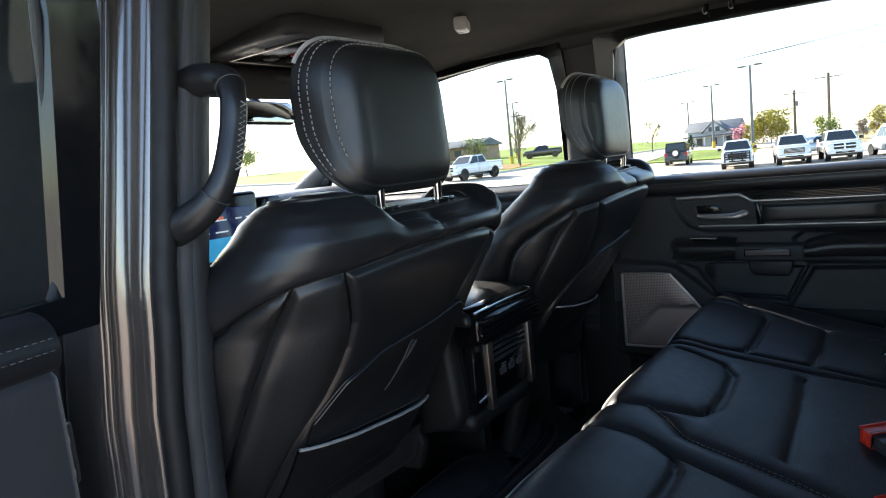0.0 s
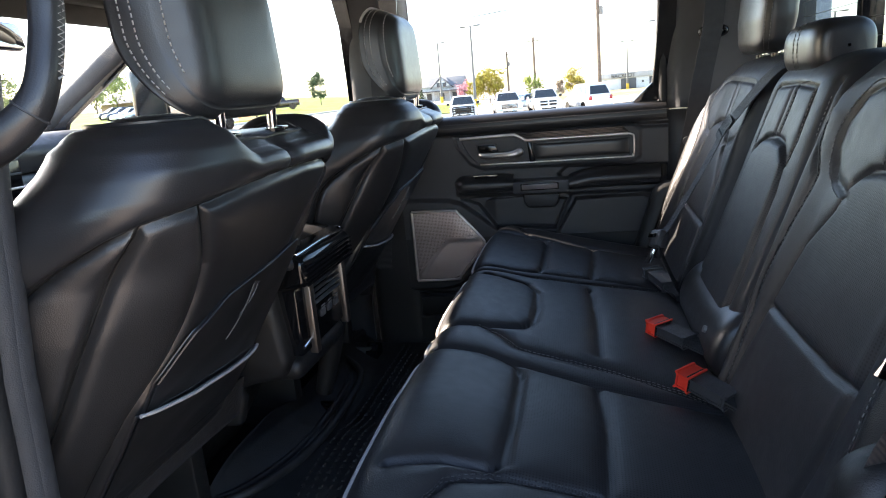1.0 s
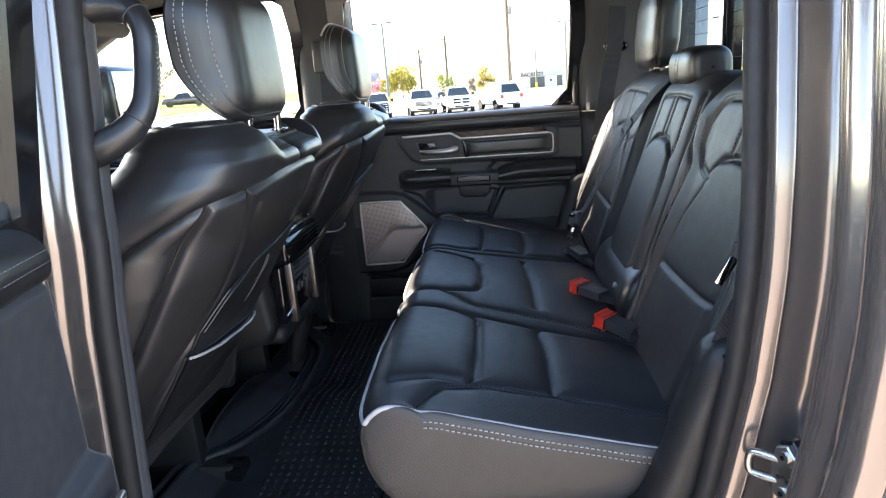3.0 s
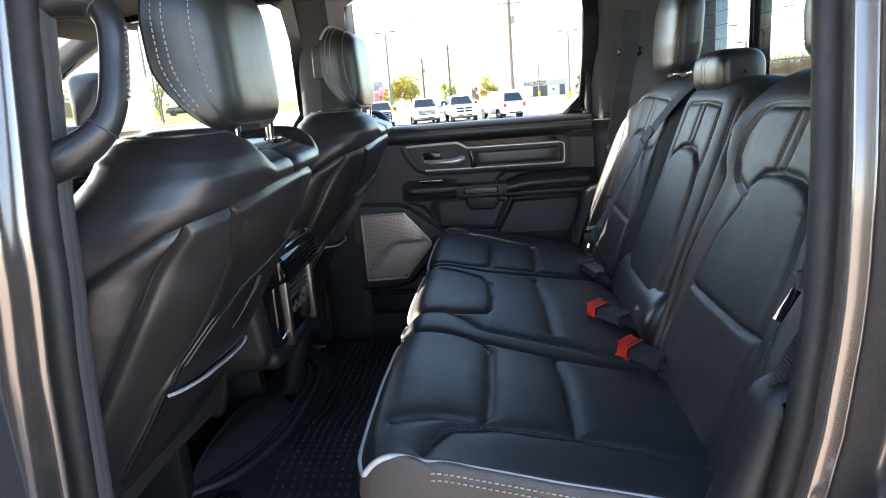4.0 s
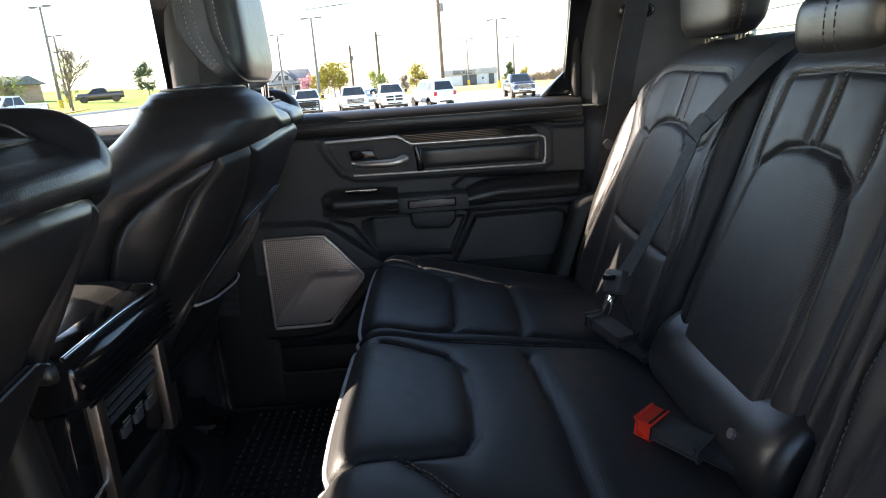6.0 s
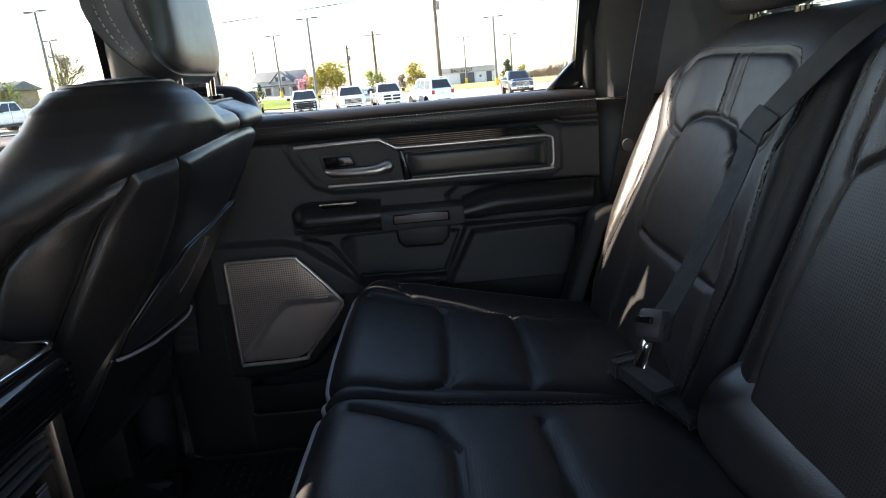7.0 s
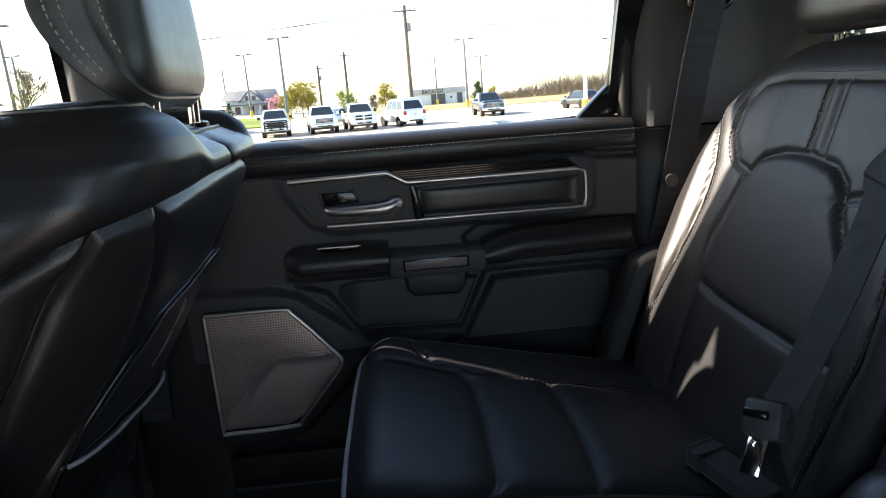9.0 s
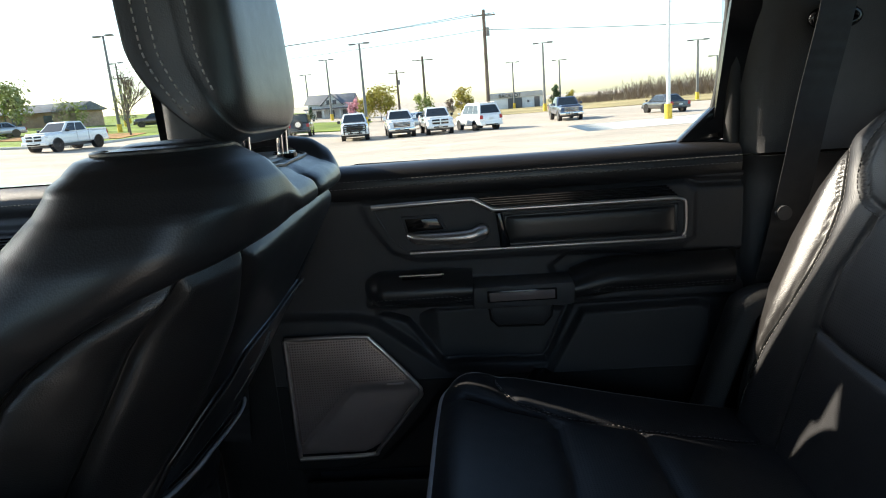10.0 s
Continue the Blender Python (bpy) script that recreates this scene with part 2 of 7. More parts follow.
def dashes(name, points, mat, parent=None, length=0.0045, gap=0.0028, radius=0.0007, lift=None, label=""):
    """A row of stitches along a line."""
    p = np.asarray(points, float)
    d = np.r_[0, np.cumsum(np.linalg.norm(np.diff(p, axis=0), axis=1))]
    verts, faces = [], []
    for s in np.arange(0, d[-1] - length, length + gap):
        a = np.array([np.interp(s, d, p[:, k]) for k in range(3)])
        b = np.array([np.interp(s + length, d, p[:, k]) for k in range(3)])
        t = (b - a) / (np.linalg.norm(b - a) + 1e-12)
        u = np.cross(t, (0.3, 0.5, 0.8))
        u /= np.linalg.norm(u)
        w = np.cross(t, u)
        i = len(verts)
        for q in (a, b):
            verts += [q + radius * (c * u + e * w) for c, e in ((1, 0), (0, 1), (-1, 0), (0, -1))]
        faces += [(i + k, i + (k + 1) % 4, i + 4 + (k + 1) % 4, i + 4 + k) for k in range(4)] + [(i + 3, i + 2, i + 1, i), (i + 4, i + 5, i + 6, i + 7)]
    return obj(name, verts, faces, mat, parent, label)


def grid_faces(nv, nu, wrap=False):
    return [(i * nu + j, i * nu + (j + 1) % nu, (i + 1) * nu + (j + 1) % nu, (i + 1) * nu + j) for i in range(nv - 1) for j in range(nu if wrap else nu - 1)]


def line_distance(U, V, line):
    """Least distance of each (U, V) from a polyline."""
    best = np.full(U.shape, 9.0)
    for (a, b), (c, d) in zip(line[:-1], line[1:]):
        l2 = (c - a) ** 2 + (d - b) ** 2 + 1e-12
        s = np.clip(((U - a) * (c - a) + (V - b) * (d - b)) / l2, 0, 1)
        best = np.minimum(best, np.hypot(U - a - s * (c - a), V - b - s * (d - b)))
    return best


def upholster(P, U, V, seams, wrap=False, sign=1.0, puff=0.006, reach=0.03):
    """Pushes a padded skin inwards along its seams: seams are (polyline, depth, width)."""
    du = (np.roll(P, -1, 1) - np.roll(P, 1, 1)) if wrap else np.gradient(P, axis=1)
    n = np.cross(du, np.gradient(P, axis=0))
    n /= np.linalg.norm(n, axis=2)[..., None] + 1e-9
    near = np.full(U.shape, 9.0)
    cut = np.zeros(U.shape)
    for line, depth, width in seams:
        d = line_distance(U, V, line)
        near = np.minimum(near, d)
        cut = np.maximum(cut, 0.5 * depth * np.exp(-((d / max(0.0036, 0.5 * width)) ** 2)))
    off = puff * (1 - np.exp(-near / reach)) - cut
    wob = np.array([[noise.noise(Vector(q) * 11.0) for q in row] for row in P]) * 0.0010
    return P + sign * n * (off + wob)[..., None]


def split_skin(P, U, V, wrap, names, which, parent, mats, labels=None):
    """Cuts a skin into one mesh per panel; which gives a panel number for each face."""
    nv, nu, _ = P.shape
    flat, uv = P.reshape(-1, 3), np.stack([U.ravel(), V.ravel()], 1)
    made = []
    faces = np.array(grid_faces(nv, nu, wrap))
    du = (np.roll(P, -1, 1) - np.roll(P, 1, 1)) if wrap else np.gradient(P, axis=1)
    nrm = np.cross(du, np.gradient(P, axis=0))
    nrm /= np.linalg.norm(nrm, axis=2)[..., None] + 1e-12
    nrm = nrm.reshape(-1, 3)
    ids = which.ravel() if wrap else which[:, : nu - 1].ravel()
    for k, nm in enumerate(names):
        sel = faces[ids == k]
        if not len(sel):
            continue
        used, inv = np.unique(sel, return_inverse=True)
        ob = obj(nm, flat[used], inv.reshape(-1, 4), mats[k], parent, (labels or {}).get(nm, ""), uv=uv[used])
        me = ob.data
        out = nrm[used].copy()
        vn = np.zeros(len(used) * 3)
        me.vertices.foreach_get("normal", vn)
        if (vn.reshape(-1, 3) * out).sum() < 0:
            out = -out
        me.normals_split_custom_set_from_vertices([tuple(q) for q in out])
        made.append(ob)
    return made


def ring_skin(zs, xl, xr, yc, half, n, count=120, rear=1.0, top=None, cap=8, cap_rise=0.014):
    """A padded back or rest: superellipse rings from bottom to top, closed above. Returns P, U, V; U runs along the ring from the middle of the face that rear names."""
    th = np.linspace(0, 2 * math.pi, 6001) + math.pi / 2
    c, s = np.cos(th), np.sin(th)
    dx, dy = np.sign(c) * np.abs(c) ** (2 / n), np.sign(s) * np.abs(s) ** (2 / n)
    # even steps along a ring of usual proportions
    run = np.r_[0, np.cumsum(np.hypot(np.diff(dx), 0.4 * np.diff(dy)))]
    even = np.linspace(0, run[-1], count, endpoint=False)
    cx, sy = np.interp(even, run, dx), np.interp(even, run, dy)
    rows, us, vs = [], [], []
    for z in zs:
        l, r, y, h = xl(z), xr(z), yc(z), half(z)
        x = (l + r) / 2 + (r - l) / 2 * cx
        yy = y + h * sy * rear
        zz = np.full(count, z)
        if top is not None:
            zz = zs[0] + (top(x) - zs[0]) * (z - zs[0]) / (zs[-1] - zs[0])
        rows.append(np.stack([x, yy, zz], 1))
        seg = np.linalg.norm(np.diff(rows[-1], axis=0, append=rows[-1][:1]), axis=1)
        arc = np.r_[0, np.cumsum(seg)[:-1]]
        total = seg.sum()
        arc = np.where(arc > total / 2, arc - total, arc)
        us.append(-arc + (l + r) / 2)
        vs.append(zz)
    last = rows[-1]
    mid = last.mean(0)
    for k in range(1, cap + 1):
        a = k / cap
        f = math.sqrt(max(0.0004, 1 - a**2.2))
        q = last.copy()
        q[:, :2] = mid[:2] + (last[:, :2] - mid[:2]) * f
        q[:, 2] = last[:, 2] + cap_rise * math.sin(a * math.pi / 2)
        rows.append(q)
        us.append(us[len(zs) - 1])
        vs.append(vs[len(zs) - 1] + 0.2 * a)
    return np.array(rows), np.array(us), np.array(vs)


def on_skin(P, U, V, line, lift=0.0, n=60, mask=None):
    """The points of a skin under a line given in its own (U, V)."""
    out = []
    pts = curve([(*q, 0) for q in line], n)[:, :2] if len(line) > 2 else np.linspace(line[0], line[-1], n)
    flat = P.reshape(-1, 3)
    u, v = U.ravel(), V.ravel()
    for a, b in pts:
        d = (u - a) ** 2 + (v - b) ** 2
        near = np.argpartition(d, 4)[:4]
        w = 1 / (d[near] + 1e-7)
        out.append((flat[near] * w[:, None]).sum(0) / w.sum())
    return np.array(out)


def belt(name, points, across, mat, parent=None, label="", thick=0.0012):
    """A flat strap along points; across: its width vector at each point, or one for all."""
    p = np.asarray(points, float)
    w = np.broadcast_to(np.asarray(across, float), p.shape)
    t = np.gradient(p, axis=0)
    nrm = np.cross(t, w)
    nrm /= np.linalg.norm(nrm, axis=1)[:, None] + 1e-12
    verts, faces = [], []
    for i in range(len(p)):
        verts += [p[i] - w[i] / 2, p[i] + w[i] / 2, p[i] + w[i] / 2 + nrm[i] * thick, p[i] - w[i] / 2 + nrm[i] * thick]
    for i in range(len(p) - 1):
        for k in range(4):
            faces.append((4 * i + k, 4 * i + (k + 1) % 4, 4 * i + 4 + (k + 1) % 4, 4 * i + 4 + k))
    faces += [(3, 2, 1, 0), tuple(4 * (len(p) - 1) + k for k in range(4))]
    return obj(name, verts, faces, mat, parent, label, sharp=40)


def sheet(name, P, mat, parent=None, thick=0.0, label="", sharp=None, wrap=False, direction=None):
    """A surface from a grid of points, given thickness along direction."""
    nv, nu, _ = P.shape
    verts, faces = list(P.reshape(-1, 3)), grid_faces(nv, nu, wrap)
    if direction is not None:
        m = len(verts)
        verts += [q + np.array(direction) for q in verts]
        faces += [tuple(m + i for i in reversed(fc)) for fc in grid_faces(nv, nu, wrap)]
        edge = [j for j in range(nu)] + [i * nu + nu - 1 for i in range(1, nv)] + [(nv - 1) * nu + j for j in range(nu - 2, -1, -1)] + [i * nu for i in range(nv - 2, 0, -1)]
        faces += [(edge[k], edge[(k + 1) % len(edge)], m + edge[(k + 1) % len(edge)], m + edge[k]) for k in range(len(edge))]
    return obj(name, verts, faces, mat, parent, label, sharp)


lerp = np.interp

# ---- the cab's shell ----
def structure(ob, label, category="wall"):
    return tagged(ob, label, category, kind="structure")


structure(box("floor", (-0.80, -0.32, 0.56), (0.80, 2.2, 0.64), CARPET, bevel=0.01), "black carpeted floor of a pickup cab", "floor")
# roof: outer skin and headliner, arched across
RX = np.linspace(-0.80, 0.80, 25)
RY = np.linspace(-0.40, 1.62, 30)


def roof_z(x, y):
    return 1.80 - 0.055 * (abs(x) / 0.8) ** 3 - 0.05 * max(0.0, (y - 1.0) / 0.6) ** 2 - 0.03 * max(0.0, (0.1 - y) / 0.5) ** 2


structure(sheet("ceiling", np.array([[(x, y, roof_z(x, y)) for x in RX] for y in RY]), HEADLINER, direction=(0, 0, 0.03)), "dark grey cloth headliner", "ceiling")
structure(sheet("roof", np.array([[(x * 1.02, y, roof_z(x, y) + 0.05) for x in RX] for y in RY]), PAINT, direction=(0, 0, 0.02)), "grey metallic roof panel", "roof")


def edge_y(z):
    """Rear edge of the near B-pillar, and front edge of the near C-pillar."""
    return lerp(z, [0.55, 0.98, 1.28, 1.54, 1.8], [0.845, 0.822, 0.800, 0.800, 0.80])


def c_edge(z):
    return lerp(z, [0.55, 0.75, 0.95, 1.10, 1.24, 1.49, 1.8], [0.232, 0.182, 0.114, 0.087, 0.074, 0.065, 0.07])


ZS = np.linspace(0.56, 1.80, 40)


def tumble(z):
    """How far the near side leans in above the sill."""
    return lerp(z, [1.20, 1.34, 1.75], [0.0, 0.012, 0.085])


def strip(name, section, edge, mat, label, parent=None, thick=(0.006, 0, 0), sharp=None):
    P = np.array([[(x + tumble(z), edge(z) + y, z) for x, y in section] for z in ZS])
    return sheet(name, P, mat, parent, label=label, direction=thick, sharp=sharp)


# near B-pillar: inner trim, painted jamb with ridges, rubber seal
bp = thing("pillar", (-0.78, 0.85, 0.56), "grey painted door pillar with black inner trim and rubber seal", "pillar", kind="structure")
strip("inner_trim", curve([(-0.692, 0.012), (-0.675, -0.004), (-0.652, 0.004), (-0.630, 0.03), (-0.615, 0.08), (-0.615, 0.17), (-0.640, 0.21)], 24), edge_y, PLASTIC_GREY, "charcoal plastic pillar trim", bp)
tube("door_seal", [(-0.704 + tumble(z), edge_y(z) - 0.004, z) for z in ZS], 0.013, RUBBER, bp, 12, "black rubber door seal")
tube("inner_seal", [(-0.688 + tumble(z), edge_y(z) + 0.008, z) for z in ZS], 0.007, RUBBER, bp, 10, "black rubber lip")
strip("jamb", curve([(-0.706, 0.010), (-0.714, 0.004), (-0.721, 0.010), (-0.726, 0.026), (-0.736, 0.034), (-0.748, 0.034), (-0.755, 0.028), (-0.761, 0.032), (-0.766, 0.050), (-0.770, 0.09)], 50), edge_y, PAINT, "grey metallic painted door jamb", bp)
# painted jamb runs on in shade here; a black sheet stands in for it
strip("hinge_gap_shade", curve([(-0.770, 0.092), (-0.80, 0.098), (-0.84, 0.10), (-0.88, 0.11)], 12), edge_y, RUBBER, "black sheet for the shaded gap behind the jamb", bp)
# bolts and hinge of the rear door on the jamb
hinge = bp
for hz in (1.18, 0.86):
    box("hinge_leaf", (-0.835, 0.845, hz - 0.035), (-0.785, 0.865, hz + 0.035), PAINT, hinge, 0.006)
    tube("hinge_pin", [(-0.828, 0.842, hz - 0.045), (-0.828, 0.842, hz + 0.045)], 0.009, STEEL, hinge, 10)
    for dz in (-0.018, 0.018):
        tube("bolt", [(-0.802, 0.846, hz + dz), (-0.802, 0.837, hz + dz)], 0.008, STEEL, hinge, 6)
box("check_strap", (-0.84, 0.80, 1.055), (-0.80, 0.90, 1.075), STEEL, hinge, 0.003)
boot = thing("cable_boot", (-0.86, 0.86, 0.98), "black corrugated rubber cable boot", "cable boot")
tube("bellows", [(-0.80 - 0.0018 * k, 0.852, 1.00 - 0.002 * k) for k in range(30)], [0.020 if k % 3 else 0.015 for k in range(30)], RUBBER, boot, 12)
# grab handle on the pillar trim
gh = thing("grab_handle", (-0.67, 0.80, 1.35), "black leather-wrapped grab handle with grey lacing", "grab handle")
gpath = curve([(-0.618, 0.812, 1.556), (-0.608, 0.785, 1.556), (-0.604, 0.757, 1.550), (-0.613, 0.738, 1.528), (-0.622, 0.736, 1.49), (-0.639, 0.738, 1.445), (-0.652, 0.752, 1.418), (-0.664, 0.785, 1.398), (-0.662, 0.83, 1.388)], 60)
grad = lerp(np.arange(60), [0, 8, 16, 22, 37, 43, 51, 59], [0.020, 0.018, 0.016, 0.0142, 0.0142, 0.016, 0.019, 0.021])
tube("grip", gpath, grad, LEATHER, gh, 16)
lac = []
for k in range(0, 25):
    z = 1.523 - 0.0030 * k
    lac += [(lerp(-z, [-1.535, -1.445], [-0.615, -0.639]) + 0.006 + (0.0035 if k % 2 else -0.0035), 0.7228, z)]
tube("lacing", lac, 0.0012, PALE_STITCH, gh, 5, "grey zigzag lacing")
for i in (18, 42):
    t = gpath[i + 1] - gpath[i - 1]
    t /= np.linalg.norm(t)
    a = np.cross(t, (1, 0, 0.1))
    a /= np.linalg.norm(a)
    b = np.cross(t, a)
    tube("collar_seam", [gpath[i] + (grad[i] + 0.0004) * (math.cos(q) * a + math.sin(q) * b) for q in np.linspace(0, 2 * math.pi, 24, endpoint=False)], 0.0011, DARK_STITCH, gh, 5, closed=True)

# near C-pillar: seal, painted jamb with recess, outer body side
cp = thing("pillar", (-0.80, 0.0, 0.56), "grey metallic body side and door jamb behind the open door", "pillar", kind="structure")
tube("door_seal", [(-0.700 + tumble(z), c_edge(z) + 0.002, z) for z in ZS], 0.012, RUBBER, cp, 12, "black rubber door seal")
tube("inner_seal", [(-0.681 + tumble(z), c_edge(z) - 0.010, z) for z in ZS], 0.008, RUBBER, cp, 10, "black rubber lip")
strip("jamb_flange", curve([(-0.701, -0.006), (-0.707, -0.010), (-0.713, -0.012), (-0.717, -0.016), (-0.720, -0.030)], 24), c_edge, PAINT, "grey metallic inner jamb", cp)
strip("jamb_recess", curve([(-0.720, -0.030), (-0.726, -0.062), (-0.743, -0.074), (-0.767, -0.070), (-0.778, -0.052), (-0.785, -0.042)], 24), c_edge, PAINT, "grey metallic jamb channel", cp)
strip("jamb_ridge", curve([(-0.785, -0.042), (-0.795, -0.036), (-0.805, -0.040), (-0.815, -0.050), (-0.827, -0.052), (-0.837, -0.042), (-0.847, -0.034), (-0.861, -0.030), (-0.873, -0.032), (-0.881, -0.040), (-0.885, -0.058)], 44), c_edge, PAINT, "grey metallic outer jamb ridge", cp)
strip("side_panel", curve([(-0.885, -0.058), (-0.891, -0.11), (-0.898, -0.25), (-0.903, -0.60)], 16), c_edge, PAINT, "grey metallic body side", cp)

# far pillars and rail, inside trim
fb = thing("pillar", (0.78, 0.87, 0.56), "dark grey trim of the far door pillar", "pillar", kind="structure")
P = np.array([[(x - 0.03 * max(0, z - 1.35), y, z) for x, y in curve([(0.80, 0.775), (0.765, 0.785), (0.745, 0.81), (0.742, 0.87), (0.745, 0.94), (0.765, 0.962), (0.80, 0.97)], 20)] for z in np.linspace(0.60, 1.78, 60)])
sheet("inner_trim", P[36:], PLASTIC_GREY, fb, direction=(0.006, 0, 0))
# same trim skin from the sill line down, in a darker plastic
sheet("lower_trim", P[:37], BASE, fb, direction=(0.006, 0, 0), label="darker lower part of the pillar trim")
box("core", (0.765, 0.80, 0.60), (0.792, 0.95, 1.32), PAINT, fb, 0.005)
prism("upper_core", [(0.800, 1.31), (0.942, 1.31), (0.942, 1.76), (0.800, 1.76)], "x", 0.745, 0.760, GLOSS_BLACK, fb, 0.003)
bh = thing("seat_belt", (0.735, 0.86, 1.55), "dark grey belt anchor cover on the far pillar", "seat belt")
box("anchor_cover", (0.705, 0.815, 1.50), (0.742, 0.90, 1.60), PLASTIC_GREY, bh, 0.012)
belt("webbing", curve([(0.722, 0.86, 1.52), (0.715, 0.87, 1.3), (0.70, 0.90, 0.9)], 20), (0, 0.046, 0.004), WEBBING, bh)
fc = thing("pillar", (0.76, -0.1, 0.60), "charcoal trim of the far rear pillar", "pillar", kind="structure")
P = np.array([[(x, y, z) for x, y in curve([(0.790, 0.075), (0.762, 0.062), (0.742, 0.030), (0.735, -0.05), (0.728, -0.10), (0.70, -0.17), (0.655, -0.20)], 24)] for z in np.linspace(1.318, 1.76, 16)])
sheet("upper_trim", P, PLASTIC_GREY, fc, direction=(0.008, 0, 0), label="charcoal grained upper trim")
P = np.array([[(x, y, z) for x, y in curve([(0.790, 0.075), (0.760, 0.064), (0.738, 0.032), (0.732, -0.05), (0.724, -0.10), (0.70, -0.17), (0.655, -0.20)], 24)] for z in np.linspace(0.60, 1.314, 16)])
sheet("lower_trim", P, PLASTIC, fc, direction=(0.008, 0, 0), label="black lower trim")
box("core", (0.80, -0.35, 0.60), (0.86, 0.06, 1.76), PAINT, fc, 0.01)
tube("door_seal", [(0.768, 0.072, z) for z in np.linspace(0.62, 1.74, 12)], 0.012, RUBBER, fc, 10, "black rubber door seal")
# roof rails over the doors
for sx, nm in ((1, "far"), (-1, "near")):
    P = np.array([[(sx * x, y, z) for x, z in curve([(0.64, 1.80), (0.69, 1.785), (0.712, 1.758), (0.725, 1.732), (0.745, 1.735), (0.80, 1.77)], 14)] for y in np.linspace(-0.35, 1.5, 20)])
    structure(sheet("trim", P, HEADLINER, direction=(0, 0, 0.02)), "dark grey cloth roof rail trim", "trim")
# rear wall with its window
structure(box("wall_rear", (-0.78, -0.26, 0.60), (0.78, -0.20, 1.36), CARPET, bevel=0.01), "black carpeted rear wall of the cab", "wall")
rw = thing("window_rear", (0, -0.23, 1.36), "rear cab window with dark divider bars and fine heating lines", "window", kind="structure")
for a, b in ((-0.78, -0.66), (0.66, 0.78)):
    box("window_frame", (a, -0.27, 1.36), (b, -0.20, 1.78), PLASTIC, rw, 0.01)
box("window_frame", (-0.66, -0.27, 1.70), (0.66, -0.20, 1.78), PLASTIC, rw, 0.01)
box("window_sill", (-0.66, -0.27, 1.34), (0.66, -0.195, 1.385), PLASTIC, rw, 0.008)
for x in (-0.28, 0.28):
    box("divider", (x - 0.012, -0.26, 1.38), (x + 0.012, -0.22, 1.71), GLOSS_BLACK, rw, 0.003)
for a, b in ((-0.66, -0.292), (-0.268, 0.268), (0.292, 0.66)):
    g = box("pane", (a, -0.245, 1.38), (b, -0.240, 1.71), GLASS_TINT, rw, 0)
    g.visible_shadow = False
    for z in np.arange(1.41, 1.70, 0.034):
        box("heating_line", (a, -0.2395, z), (b, -0.2385, z + 0.0012), PLASTIC_GREY, rw, 0)
# windscreen, front wall, cowl
ws = thing("windscreen", (0, 1.9, 1.30), "raked windscreen with black border", "window", kind="structure")
P = np.array([[(x * (0.80 + 0.08 * k), 1.58 + 0.68 * k - 0.10 * x * x, 1.745 - 0.43 * k - 0.02 * x * x) for x in np.linspace(-0.85, 0.85, 16)] for k in np.linspace(0, 1, 10)])
g = sheet("pane", P, GLASS, ws)
g.visible_shadow = False
for sx in (1, -1):
    tube("pillar_trim", [(sx * 0.74, 1.50, 1.745), (sx * 0.76, 1.72, 1.63), (sx * 0.79, 2.0, 1.47), (sx * 0.80, 2.26, 1.32)], [0.05, 0.045, 0.045, 0.06], PLASTIC_GREY, ws, 12, "dark grey windscreen pillar trim")
tube("header", [(-0.74, 1.53, 1.705), (0, 1.60, 1.715), (0.74, 1.53, 1.705)], 0.045, HEADLINER, ws, 12)
for sx in (1, -1):
    box("sun_visor", (sx * 0.40 - 0.24, 1.38, 1.695), (sx * 0.40 + 0.24, 1.56, 1.715), HEADLINER, ws, 0.008, turn=(12, 0, 0))
structure(box("wall_front", (-0.86, 2.15, 0.5), (0.86, 2.3, 1.28), PLASTIC, bevel=0.02), "black bulkhead below the windscreen", "wall")
structure(box("hood", (-0.90, 2.3, 1.0), (0.90, 3.3, 1.24), PAINT, bevel=0.08, seg=4), "grey metallic engine hood", "hood")
for sx in (1, -1):
    structure(box("sill", (sx * 0.80 - 0.07, -0.4, 0.50), (sx * 0.80 + 0.07, 2.2, 0.645), PAINT, bevel=0.02), "grey metallic door sill", "sill")
structure(box("underbody", (-0.85, -0.6, 0.35), (0.85, 3.2, 0.55), PLASTIC, bevel=0.03), "black underbody of the pickup", "underbody")
bed = thing("cargo_bed", (0, -1.5, 0.5), "grey metallic cargo bed of the pickup", "cargo bed", kind="structure")
for sx in (1, -1):
    box("bed_side", (sx * 0.90 - 0.07, -2.4, 0.6), (sx * 0.90 + 0.07, -0.65, 1.30), PAINT, bed, 0.04, seg=3)
box("tailgate", (-0.83, -2.42, 0.6), (0.83, -2.34, 1.30), PAINT, bed, 0.03)
box("bed_floor", (-0.83, -2.34, 0.68), (0.83, -0.65, 0.74), PLASTIC, bed, 0.01)


# ---- doors ----
def lean(z):
    """How far the side glass leans in above the sill."""
    return 0.06 * min(max((z - 1.34) / 0.39, 0.0), 1.0)


def pane(name, ring, x, parent):
    n = len(ring)
    verts = [(x + t - lean(p[1]), *p) for t in (0.0, 0.004) for p in ring]
    ob = obj(name, verts, [tuple(range(n)), tuple(range(2 * n - 1, n - 1, -1))] + [(i, (i + 1) % n, n + (i + 1) % n, n + i) for i in range(n)], GLASS, parent, sharp=20)
    ob.visible_shadow = False
    return ob


